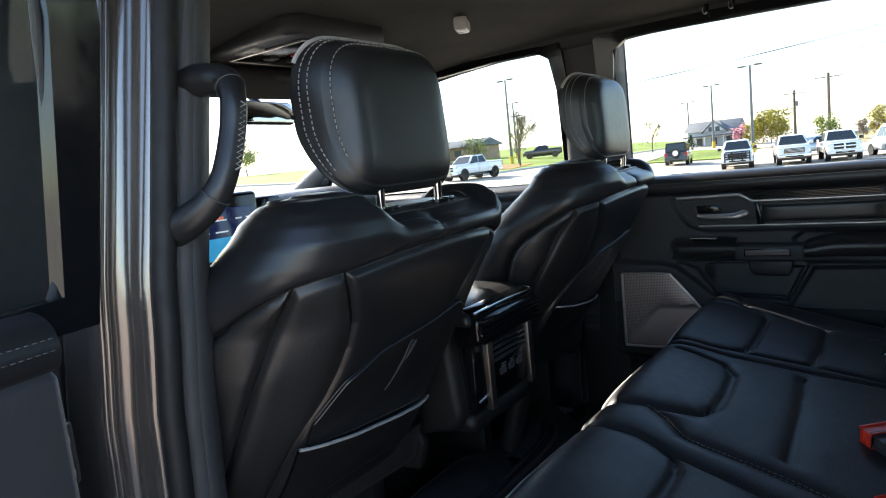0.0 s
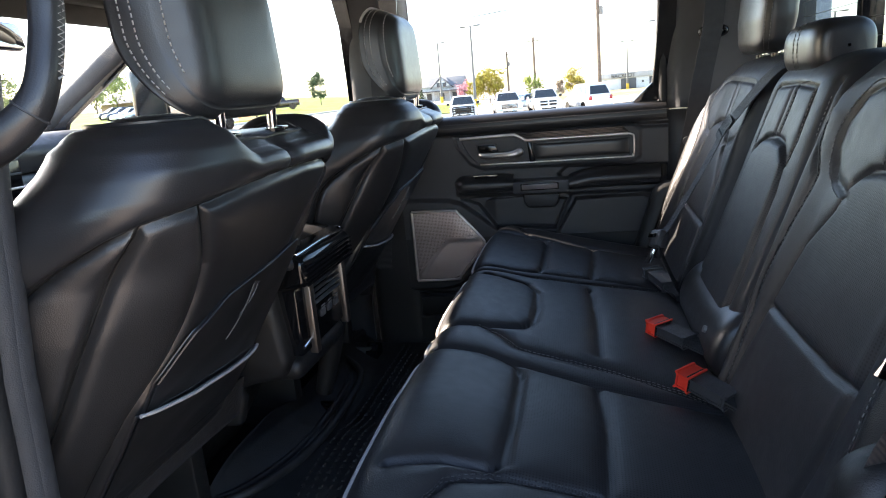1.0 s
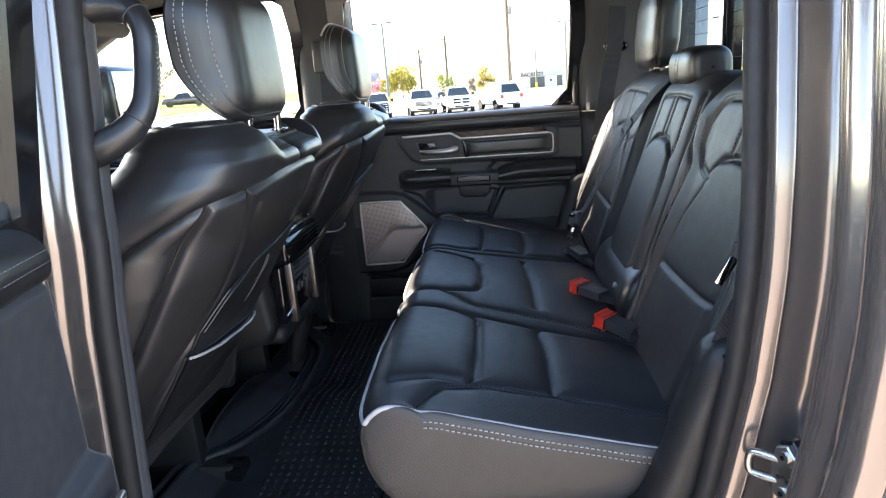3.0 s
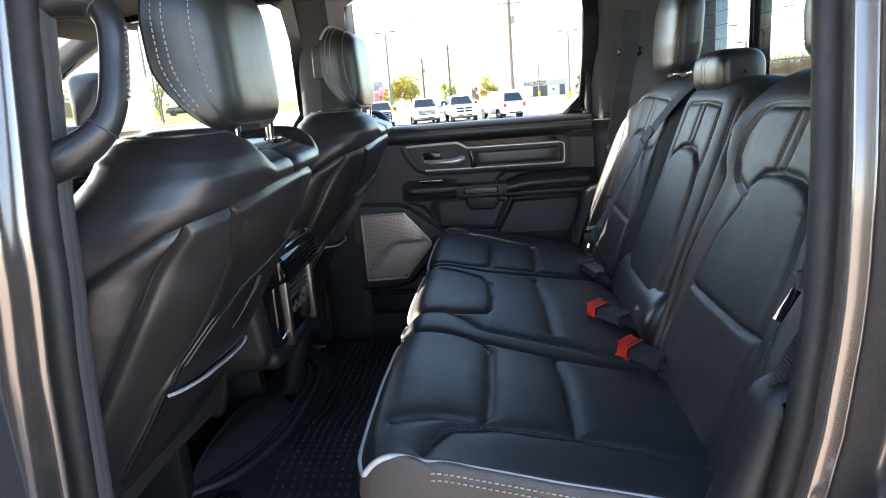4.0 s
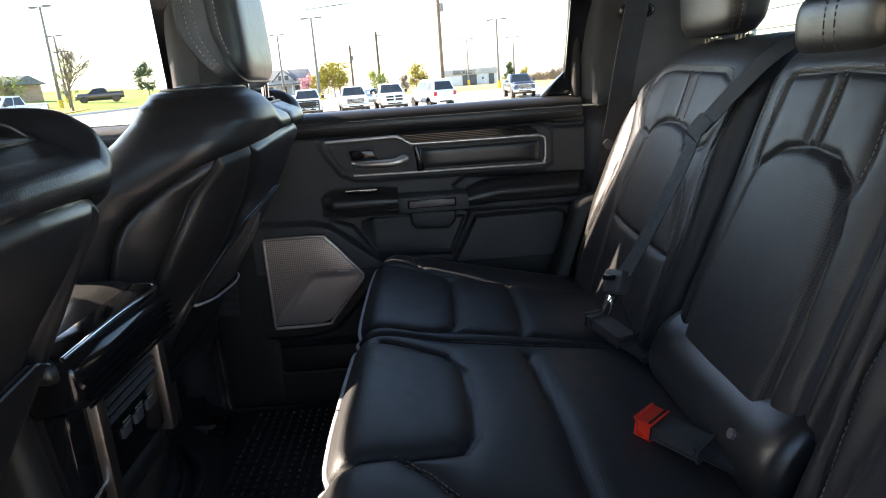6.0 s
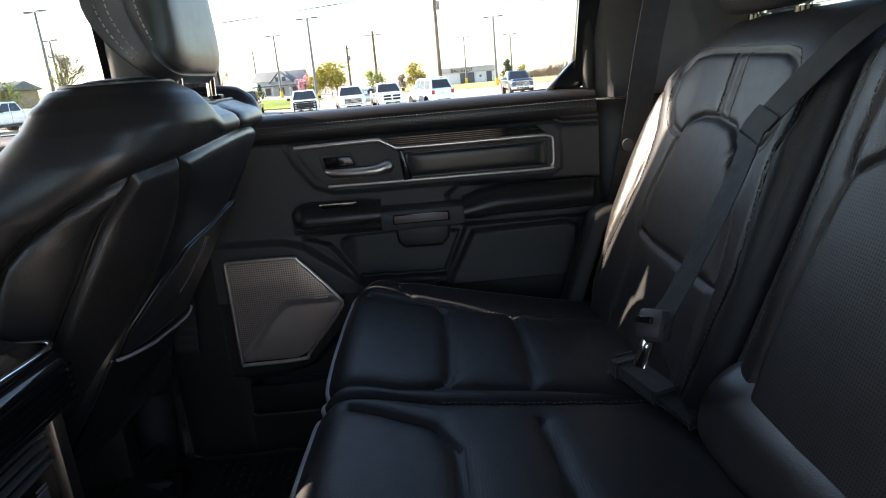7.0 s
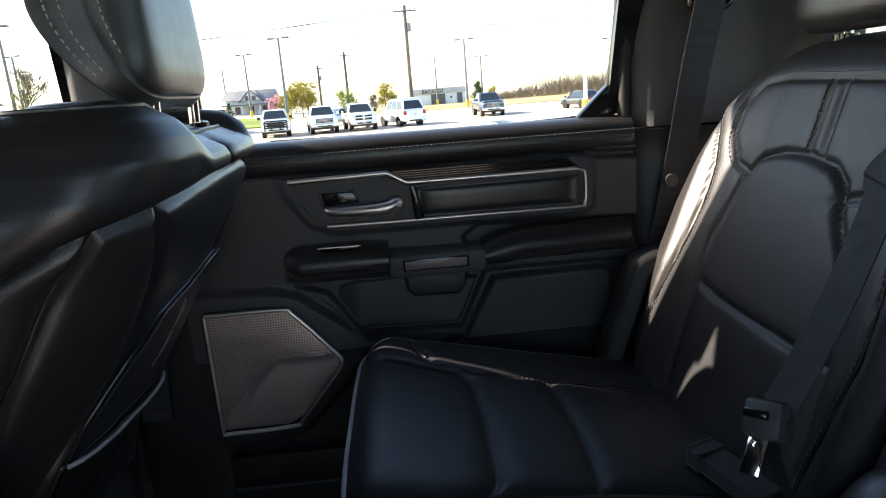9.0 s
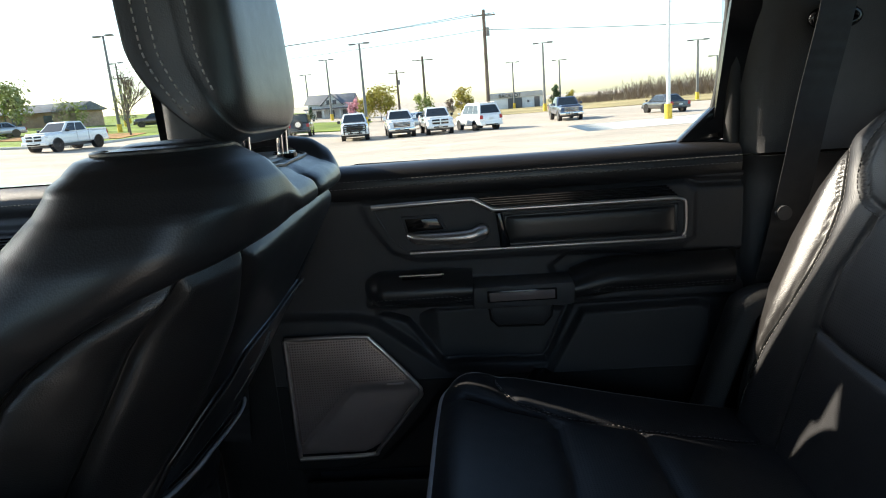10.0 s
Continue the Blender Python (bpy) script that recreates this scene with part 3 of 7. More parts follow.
def rear_door(near):
    """A crew-cab rear door, written for the far side; XF carries it to the open near one."""
    global XF
    if near:
        hx, hy, turn = -0.848, 0.845, radians(-77)

        def carry(v):
            q = v.copy()
            q[:, 0] = -v[:, 0] - hx - 0.02
            q[:, 1] = v[:, 1] - hy + 0.02
            x = q[:, 0] * math.cos(turn) - q[:, 1] * math.sin(turn) + hx
            y = q[:, 0] * math.sin(turn) + q[:, 1] * math.cos(turn) + hy
            return np.stack([x, y, v[:, 2]], 1)
        XF = carry
        d = thing("door_near", (-1.1, 0.8, 0.6), "open rear door with black padded panel and grey stitching", "door", kind="structure")
    else:
        XF = None
        d = thing("door_far", (0.78, 0.4, 0.6), "closed rear door with black padded panel and satin trim", "door", kind="structure")
    X = 0.745
    # outer skin and window frame
    box("outer_skin", (0.86, 0.02, 0.58), (0.90, 0.86, 1.33), PAINT, d, 0.015)
    prism("door_shell", [(0.055, 0.60), (0.835, 0.60), (0.835, 1.315), (0.055, 1.315)], "x", 0.765, 0.87, PLASTIC, d, 0.008)
    frame_in = [(0.72, 1.337), (0.872, 1.345), (0.876, 1.60), (0.866, 1.70), (0.82, 1.728), (0.48, 1.728), (0.16, 1.718), (0.095, 1.70), (0.082, 1.60), (0.098, 1.375), (0.155, 1.337)]
    frame_out = [(0.72, 1.31), (0.905, 1.31), (0.930, 1.60), (0.915, 1.74), (0.86, 1.775), (0.48, 1.775), (0.13, 1.765), (0.05, 1.74), (0.04, 1.60), (0.045, 1.36), (0.155, 1.31)]
    if not near:
        frame_in[1:5] = [(0.795, 1.35), (0.795, 1.60), (0.785, 1.70), (0.74, 1.728)]
        frame_out[1:5] = [(0.84, 1.31), (0.84, 1.60), (0.84, 1.74), (0.78, 1.775)]
    n = len(frame_in)
    verts = [(x - lean(p[1]), *p) for x in (0.775, 0.795) for ring in (frame_in, frame_out) for p in ring]
    faces = []
    for i in range(n):
        j = (i + 1) % n
        faces += [(i, j, n + j, n + i), (2 * n + j, 2 * n + i, 3 * n + i, 3 * n + j), (i, 2 * n + i, 2 * n + j, j), (n + i, n + j, 3 * n + j, 3 * n + i)]
    obj("window_frame", verts, faces, GLOSS_BLACK, d, "black window surround", sharp=30)
    tube("window_seal", [(0.79 - lean(p[1]), p[0], p[1]) for p in curve(frame_in, 80, True)], 0.006, RUBBER, d, 8, closed=True)
    pane("pane", [(p[0] + 0.006 * np.sign(p[0] - 0.44), p[1]) for p in frame_in], 0.783, d)
    prism("mirror_sail", [(0.085, 1.345), (0.155, 1.338), (0.088, 1.40)], "x", 0.772, 0.794, GLOSS_BLACK, d, 0.002)
    # padded top rail with two rows of stitching
    ys = np.linspace(0.065, 0.835, 50)
    rail = np.array([[(x, y, z) for x, z in curve([(0.800, 1.333), (0.785, 1.340), (0.762, 1.338), (0.746, 1.326), (0.740, 1.308), (0.744, 1.292), (0.752, 1.286)], 18)] for y in ys])
    sheet("top_pad", rail, LEATHER, d, label="black padded sill rail")
    dashes("stitching", [(0.7395, y, 1.318) for y in ys], STITCH, d, radius=0.0005)
    dashes("stitching", [(0.7385, y, 1.307) for y in ys], STITCH, d, radius=0.0005)
    # main panel with its hollows and raised fields, as one skin
    res = (150, 130) if near else (310, 270)
    gy, gz = np.meshgrid(np.linspace(0.06, 0.83, res[0]), np.linspace(0.62, 1.292, res[1]))

    def sm(a, b, q):
        q = np.clip((q - a) / (b - a), 0, 1)
        return q * q * (3 - 2 * q)

    def field(poly, soft):
        """1 inside an outline, 0 outside, eased over soft on its edge."""
        inside = np.zeros(gy.shape, bool)
        for (a, b), (c, e) in zip(poly, poly[1:] + poly[:1]):
            if b != e:
                inside ^= ((b > gz) != (e > gz)) & (gy < (c - a) * (gz - b) / (e - b) + a)
        dd = line_distance(gy, gz, poly + poly[:1])
        return sm(-soft, soft, np.where(inside, dd, -dd))
    x = np.full(gy.shape, X)
    groove = line_distance(gy, gz, [(0.05, 1.277), (0.128, 1.279), (0.150, 1.288), (0.167, 1.290), (0.40, 1.288), (0.83, 1.291)])
    x += 0.011 * np.exp(-((groove / 0.0055) ** 2))
    # swelling round the bezel, hollow over the rear armrest, ledge under both pads
    x -= 0.006 * field([(0.660, 1.284), (0.476, 1.284), (0.445, 1.283), (0.150, 1.283), (0.135, 1.265), (0.135, 1.195), (0.155, 1.182), (0.575, 1.184), (0.615, 1.200), (0.650, 1.250)], 0.006)
    x += 0.016 * field([(0.362, 1.158), (0.335, 1.178), (0.06, 1.168), (0.06, 1.12), (0.345, 1.12)], 0.006)
    x -= 0.016 * field([(0.660, 1.112), (0.658, 1.135), (0.60, 1.15), (0.06, 1.13), (0.06, 1.098), (0.33, 1.100), (0.47, 1.106)], 0.007)
    # loudspeaker boss, bin plate, rear pad
    x -= 0.020 * field([(0.86, 1.104), (0.690, 1.097), (0.650, 1.086), (0.540, 1.000), (0.50, 0.993), (0.40, 0.986), (0.42, 0.960), (0.555, 0.955), (0.585, 0.915), (0.660, 0.838), (0.720, 0.822), (0.86, 0.822)], 0.007)
    x += 0.024 * field([(0.650, 1.098), (0.600, 1.080), (0.546, 1.006), (0.374, 0.999), (0.330, 1.090), (0.345, 1.102)], 0.004)
    x -= 0.018 * field([(0.615, 1.078), (0.550, 1.010), (0.377, 1.004), (0.340, 1.084), (0.45, 1.098), (0.55, 1.096)], 0.004) * sm(0.60, 0.545, gy)
    x -= 0.020 * field([(0.315, 1.086), (0.130, 1.090), (0.112, 1.080), (0.112, 0.90), (0.44, 0.90), (0.366, 0.992)], 0.005)
    x += 0.034 * field([(0.80, 0.800), (0.50, 0.800), (0.46, 0.775), (0.47, 0.735), (0.80, 0.735)], 0.012)
    skin = np.stack([x, gy, gz], 2)
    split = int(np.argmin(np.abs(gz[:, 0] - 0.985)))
    sheet("panel", skin[split:], PLASTIC, d, label="black soft-touch inner panel", direction=(0.01, 0, 0))
    # lower part of the same skin, its shade put in by a darker plastic
    sheet("lower_panel", skin[:split + 1], BASE, d, label="lower door panel, blackened to hold its shade", direction=(0.01, 0, 0))
    # bezel with the pull handle
    prism("bezel_back", [(0.628, 1.272), (0.475, 1.274), (0.446, 1.256), (0.166, 1.256), (0.156, 1.247), (0.156, 1.214), (0.168, 1.200), (0.566, 1.202), (0.590, 1.208), (0.616, 1.238)], "x", 0.742, 0.752, PLASTIC, d, 0.003)
    tube("trim_strip", [(0.731, *p) for p in curve([(0.640, 1.276), (0.56, 1.2775), (0.488, 1.2785), (0.476, 1.276), (0.450, 1.2615), (0.44, 1.2605), (0.30, 1.260), (0.168, 1.260)], 60)], 0.0042, SATIN, d, 14, "satin metal trim strip")
    tube("trim_strip", [(0.732, *p) for p in curve([(0.168, 1.260), (0.156, 1.256), (0.1525, 1.247), (0.1525, 1.212), (0.156, 1.202), (0.166, 1.1965), (0.30, 1.197), (0.44, 1.1975), (0.585, 1.199)], 60)], 0.0026, SATIN, d, 14, "satin metal trim strip")
    tube("trim_strip", [(0.736, *p) for p in curve([(0.640, 1.276), (0.628, 1.250), (0.612, 1.222), (0.592, 1.203)], 20)], 0.0018, PLASTIC_GREY, d, 8)
    for k in range(5):
        z = 1.2645 + 0.0036 * k
        tube("rib", [(0.735, 0.470 - 0.012 * (4 - k) * 0.5, z), (0.735, 0.165 + 0.004 * k, z)], 0.0015, GLOSS_BLACK, d, 6)
    pad2 = np.array([[(0.738 - 0.008 * (1 - abs(2 * a - 1) ** 10) * (1 - abs(2 * b - 1) ** 4) ** 0.5, 0.435 - 0.272 * a, 1.202 + 0.048 * b) for a in np.linspace(0, 1, 40)] for b in np.linspace(0, 1, 14)])
    sheet("insert_pad", pad2, LEATHER_SOFT, d, label="black leather insert pad", direction=(0.006, 0, 0))
    prism("insert_edge", [(0.446, 1.256), (0.436, 1.256), (0.424, 1.200), (0.440, 1.198)], "x", 0.728, 0.748, GLOSS_BLACK, d, 0.002)
    prism("handle_cup", [(0.597, 1.258), (0.535, 1.258), (0.522, 1.230), (0.590, 1.228)], "x", 0.735, 0.75, PLASTIC_GREY, d, 0.004)
    prism("cup_hollow", [(0.590, 1.254), (0.538, 1.254), (0.528, 1.234), (0.585, 1.232)], "x", 0.7335, 0.742, GLOSS_BLACK, d, 0.002)
    tube("door_handle", curve([(0.730, 0.585, 1.229), (0.722, 0.570, 1.224), (0.716, 0.53, 1.223), (0.714, 0.49, 1.224), (0.718, 0.472, 1.228), (0.730, 0.463, 1.231)], 30), lerp(np.arange(30), [0, 6, 20, 25, 29], [0.004, 0.0085, 0.0105, 0.012, 0.008]), SATIN, d, 14, "satin bronze-tinted door pull")
    # armrest: front pad, cap with reflector, rear pad
    sec = [(0.748, 1.168), (0.728, 1.170), (0.705, 1.163), (0.692, 1.150), (0.690, 1.136), (0.697, 1.124), (0.715, 1.118), (0.748, 1.117)]
    fore = np.array([[(0.748 - (0.748 - x) * k, y, 1.143 + (z - 1.143) * kz) for x, z in curve(sec, 20)] for y, k, kz in zip(np.linspace(0.665, 0.488, 24), np.r_[0.15, 0.55, 0.78, 0.9, np.ones(20)], np.r_[0.3, 0.62, 0.82, 0.93, np.ones(14), 0.99, 0.97, 0.94, 0.90, 0.86, 0.82])])
    sheet("armrest_front", fore, LEATHER, d, label="black padded front armrest")
    aft = np.array([[(0.748 - (0.748 - x) * k, y, 1.135 + (z - 1.143) * kz + 0.01 * min(1, (0.33 - y) / 0.06)) for x, z in curve(sec, 20)] for y, k, kz in zip(np.linspace(0.333, 0.085, 24), np.linspace(1, 0.8, 24), np.r_[0.75, 0.85, 0.92, np.ones(21)])])
    sheet("armrest_rear", aft, LEATHER, d, label="black padded rear armrest")
    for rows, zz in ((fore, 1.1335), (aft, 1.134)):
        for dz in (0, 0.006):
            dashes("stitching", [r[np.argmin(np.abs(r[:, 2] - zz + dz))] + np.array([-0.0008, 0, 0]) for r in rows[2:]], STITCH, d, radius=0.0006)
    box("armrest_cap", (0.684, 0.332, 1.112), (0.748, 0.490, 1.150), PLASTIC_GREY, d, 0.008)
    box("reflector", (0.6815, 0.363, 1.1255), (0.686, 0.464, 1.1405), REFLECTOR, d, 0.002, "rose-tinted reflector strip")
    box("reflector_frame", (0.6822, 0.360, 1.1235), (0.687, 0.467, 1.1425), GLOSS_BLACK, d, 0.002)
    prism("lid", [(0.463, 1.105), (0.362, 1.102), (0.366, 1.080), (0.378, 1.066), (0.450, 1.068), (0.460, 1.080)], "x", 0.7345, 0.748, PLASTIC, d, 0.003)
    tube("lid_gap", [(0.7372, *p) for p in ((0.4655, 1.104), (0.4625, 1.078), (0.4515, 1.0655), (0.377, 1.0635), (0.3635, 1.079), (0.3595, 1.102))], 0.0016, SEAM, d, 6)
    box("window_switch", (0.700, 0.535, 1.163), (0.716, 0.598, 1.171), GLOSS_BLACK, d, 0.002)
    tube("switch_rim", [(0.701, 0.532, 1.170), (0.701, 0.602, 1.170)], 0.0012, SATIN, d, 6)
    # loudspeaker
    spk = [(0.800, 1.072), (0.677, 1.071), (0.655, 1.060), (0.592, 0.985), (0.586, 0.970), (0.592, 0.955), (0.660, 0.874), (0.680, 0.860), (0.800, 0.857)]
    prism("speaker_rim", [(0.70 + (p[0] - 0.70) * 1.04, 0.966 + (p[1] - 0.966) * 1.035) for p in spk], "x", 0.7275, 0.75, GLOSS_BLACK, d, 0.003)
    sgy, sgz = np.meshgrid(np.linspace(0, 1, 40), np.linspace(0, 1, 40))
    left = 0.80

    def right_edge(z):
        return lerp(z, [0.857, 0.862, 0.874, 0.955, 0.970, 0.985, 1.060, 1.071, 1.072], [0.695, 0.680, 0.660, 0.592, 0.587, 0.592, 0.655, 0.677, 0.69])
    zz = 0.858 + 0.213 * sgz
    yy = left + (right_edge(zz) - left) * sgy
    xx = 0.7205 - 0.006 * np.clip(1 - np.abs(2 * sgz - 1) ** 3, 0, 1) * np.clip(1 - sgy**6, 0, 1)
    # raised wave between the pierced and the plain field
    fold = line_distance(yy, zz, [(0.79, 0.875), (0.73, 0.955), (0.700, 0.985), (0.60, 0.985)])
    below = np.where(zz < lerp(-yy, [-0.80, -0.73, -0.70, -0.60], [0.875, 0.955, 0.985, 0.985]), 1.0, 0.0)
    xx += 0.004 * below * np.clip(fold / 0.012, 0, 1)
    Pk = np.stack([xx, yy, zz], 2)
    split_skin(Pk, yy, zz, False, ["speaker_mesh", "speaker_plate"], np.where(below > 0.5, 1, 0)[:-1], d, [GRILLE, GRILLE_PLAIN], {"speaker_mesh": "pierced satin metal speaker mesh"})
    tube("speaker_edge", [(0.710, *p) for p in curve(spk[:-1] + [(0.80, 0.857)], 60)], 0.0038, SATIN, d, 14, "bright satin speaker edge")
    tube("speaker_edge", [(0.711, 0.80, 1.07), (0.711, 0.80, 0.86)], 0.0042, SATIN, d, 8)
    box("speaker_badge", (0.7105, 0.612, 0.984), (0.7125, 0.640, 0.9865), SATIN, d, 0)
    # lip in the lower panel's shade colour
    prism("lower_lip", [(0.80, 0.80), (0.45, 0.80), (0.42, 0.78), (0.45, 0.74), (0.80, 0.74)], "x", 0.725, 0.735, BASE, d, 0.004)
    XF = None
    return d


rear_door(False)
rear_door(True)
# far front door: ribbed panel, window, mirror
fd = thing("door_front_far", (0.78, 1.5, 0.6), "closed front passenger door with black ribbed panel", "door", kind="structure")
box("outer_skin", (0.86, 0.90, 0.58), (0.90, 2.1, 1.33), PAINT, fd, 0.015)
ys = np.linspace(0.97, 2.1, 30)
rail = np.array([[(x, y, z) for x, z in curve([(0.800, 1.335), (0.785, 1.345), (0.762, 1.340), (0.746, 1.328), (0.742, 1.310), (0.752, 1.296), (0.748, 1.286), (0.748, 1.275), (0.735, 1.268), (0.735, 1.245), (0.748, 1.238), (0.750, 1.20), (0.738, 1.19), (0.735, 1.17), (0.750, 1.15), (0.70, 1.12), (0.69, 1.10), (0.71, 1.07), (0.75, 1.05), (0.74, 0.65)], 90)] for y in ys])
sheet("panel", rail, PLASTIC, fd, direction=(0.01, 0, 0))
for z, r in ((1.243, 0.004), (1.196, 0.0022)):
    tube("trim_strip", [(0.733, y, z) for y in (0.99, 1.9)], r, SATIN, fd, 8)
for k in range(4):
    tube("rib", [(0.734, 1.0, 1.25 + 0.005 * k), (0.734, 1.9, 1.25 + 0.005 * k)], 0.0018, GLOSS_BLACK, fd, 6)
dashes("stitching", [(0.741, y, 1.318) for y in ys], STITCH, fd)
fw = [(1.02, 1.345), (0.975, 1.40), (0.968, 1.62), (0.98, 1.71), (1.02, 1.735), (1.15, 1.733), (1.45, 1.715), (1.62, 1.64), (1.98, 1.42), (2.02, 1.35)]
fo = [(1.02, 1.31), (0.94, 1.33), (0.93, 1.62), (0.94, 1.75), (1.0, 1.78), (1.15, 1.78), (1.46, 1.765), (1.66, 1.70), (2.10, 1.42), (2.14, 1.31)]
n = len(fw)
verts = [(x - lean(p[1]), *p) for x in (0.775, 0.795) for ring in (fw, fo) for p in ring]
faces = []
for i in range(n):
    j = (i + 1) % n
    faces += [(i, j, n + j, n + i), (2 * n + j, 2 * n + i, 3 * n + i, 3 * n + j), (i, 2 * n + i, 2 * n + j, j), (n + i, n + j, 3 * n + j, 3 * n + i)]
obj("window_frame", verts, faces, GLOSS_BLACK, fd, "black window surround", sharp=30)
pane("pane", fw, 0.783, fd)
# near front door, closed, seen past the pillar
nd = thing("door_front_near", (-0.78, 1.5, 0.6), "closed driver's door with black panel and grab trim", "door", kind="structure")
box("outer_skin", (-0.90, 0.93, 0.58), (-0.86, 2.1, 1.33), PAINT, nd, 0.015)
sheet("panel", rail * np.array([-1, 1, 1]), PLASTIC, nd, direction=(-0.01, 0, 0))
obj("window_frame", np.array(verts) * np.array([-1, 1, 1]), [f[::-1] for f in faces], GLOSS_BLACK, nd, "black window surround", sharp=30)
tube("trim_strip", [(-0.733, y, 1.243) for y in (0.99, 1.9)], 0.004, SATIN, nd, 8)
XF = lambda v: v * np.array([-1, 1, 1])
pane("pane", fw, 0.783, nd)
XF = None


def side_mirror(sx):
    m = thing("side_mirror", (sx * 0.95, 1.75, 1.33), "black door mirror with silvered glass", "side mirror", "door mirrors")
    box("housing", (sx * 1.06 - 0.13, 1.72, 1.36), (sx * 1.06 + 0.13, 1.86, 1.60), GLOSS_BLACK, m, 0.04, seg=4)
    box("mirror_glass", (sx * 1.06 - 0.105, 1.690, 1.385), (sx * 1.06 + 0.105, 1.697, 1.575), MIRROR, m, 0.004, turn=(0, 0, -14 * sx))
    box("arm", (sx * 0.88 - 0.06, 1.74, 1.37), (sx * 0.88 + 0.08, 1.83, 1.42), GLOSS_BLACK, m, 0.01)


side_mirror(1)
side_mirror(-1)


# ---- front seats ----
SX = -0.38


def front_seat():
    s = thing("front_seat", (SX, 1.05, 0.66), "black leather front bucket seat with grey piping and headrest", "car seat", "front seats")
    # plan sections: flat back, slanted bolster strip, flank and front edge, growing narrower to the shoulders
    wz = lambda z: lerp(z, [0.93, 1.0, 1.1, 1.2, 1.25, 1.28, 1.326, 1.355, 1.378, 1.390, 1.398, 1.403], [0.238, 0.256, 0.267, 0.272, 0.270, 0.263, 0.243, 0.228, 0.212, 0.199, 0.182, 0.150])
    yr = lambda z: lerp(z, [0.90, 0.93, 1.03, 1.12, 1.19, 1.30, 1.335, 1.360, 1.376, 1.388, 1.397, 1.403], [0.931, 0.911, 0.842, 0.784, 0.741, 0.676, 0.657, 0.650, 0.653, 0.662, 0.678, 0.697])
    dz = lambda z: lerp(z, [0.93, 1.1, 1.2, 1.28, 1.33, 1.38, 1.396, 1.403], [0.22, 0.235, 0.237, 0.230, 0.215, 0.175, 0.140, 0.09])
    count = 480

    def section(z):
        w, d = wz(z), dz(z)
        k = min(1.0, d / 0.20)
        ui = min(0.160, 0.74 * w)
        uo = min(lerp(z, [0.93, 1.2, 1.31], [0.218, 0.220, 0.198]), 0.90 * w)
        half = [(0, 0), (0.35 * ui, 0), (0.7 * ui, 0), (0.9 * ui, 0.001), (ui, 0.007 * k), (0.5 * (ui + uo), 0.027 * k), (uo, 0.050 * k), (w - 0.030, 0.088 * k), (w - 0.014, 0.125 * k), (w, 0.6 * d + 0.03 * k),
                (w - 0.010, d - 0.030 * k), (w - 0.034, d - 0.006), (w - 0.075, d - 0.003), (0.45 * w, d - 0.022), (0, d - 0.03)]
        ring = half + [(-a, b) for a, b in half[-2:0:-1]]
        c = curve([(a, b, 0) for a, b in ring], 900, True)[:, :2]
        run = np.r_[0, np.cumsum(np.linalg.norm(np.diff(np.r_[c, c[:1]], axis=0), axis=1))]
        t = np.linspace(0, run[-1], count, endpoint=False)
        c = np.r_[c, c[:1]]
        p = np.stack([np.interp(t, run, c[:, 0]), np.interp(t, run, c[:, 1])], 1)
        arc = np.where(t > run[-1] / 2, t - run[-1], t)
        # plain rounded oblong towards the shoulders
        q = np.linspace(0, 2 * math.pi, 2400, endpoint=False)
        e = np.stack([w * np.sign(np.sin(q)) * np.abs(np.sin(q)) ** 0.52, d / 2 - d / 2 * np.sign(np.cos(q)) * np.abs(np.cos(q)) ** 0.62], 1)
        e = np.r_[e, e[:1]]
        er = np.r_[0, np.cumsum(np.linalg.norm(np.diff(e, axis=0), axis=1))]
        te = t * er[-1] / run[-1]
        e = np.stack([np.interp(te, er, e[:, 0]), np.interp(te, er, e[:, 1])], 1)
        f = min(1.0, max(0.0, (z - 1.25) / 0.085))
        f = f * f * (3 - 2 * f)
        return p + (e - p) * f, arc, d
    zs = np.r_[np.linspace(0.935, 1.33, 190), np.linspace(1.332, 1.403, 50)]
    rows, us, vs = [], [], []

    def add(z, f=1.0, lift=0.0, v=None):
        p, arc, d = section(z)
        c = np.array([0, d / 2])
        q = c + (p - c) * f
        rows.append(np.c_[q[:, 0] + SX, q[:, 1] + yr(z), np.full(count, z + lift)])
        us.append(arc + SX)
        vs.append(np.full(count, z if v is None else v))
    for a in np.linspace(1.45, 0.15, 8):
        add(0.935, math.cos(a), -0.028 * math.sin(a), 0.935 - 0.02 * math.sin(a))
    for z in zs:
        add(z)
    for a in np.linspace(0.2, 1.0, 8):
        add(1.403, math.sqrt(max(0.0006, 1 - a ** 2.2)), 0.004 * math.sin(a * math.pi / 2), 1.62)
    P, U, V = np.array(rows), np.array(us), np.array(vs)
    # dip round the headrest posts, open to the back
    xr_ = P[..., 0] - SX
    dip = np.clip((xr_ + 0.118) / 0.050, 0, 1) * np.clip((0.195 - xr_) / 0.035, 0, 1)
    dip = dip * dip * (3 - 2 * dip)
    P[..., 2] -= 0.030 * dip * np.clip((P[..., 2] - 1.340) / 0.050, 0, 1)
    top_hem = [(-0.223, 1.311), (-0.19, 1.317), (-0.16, 1.321), (-0.08, 1.329), (0.0, 1.333), (0.08, 1.335), (0.16, 1.331), (0.19, 1.325), (0.223, 1.311)]
    flank = [(0.223, 1.311), (0.250, 1.300), (0.275, 1.283), (0.302, 1.258), (0.316, 1.235), (0.318, 1.205), (0.307, 1.164), (0.296, 1.121), (0.288, 1.05), (0.282, 0.94)]
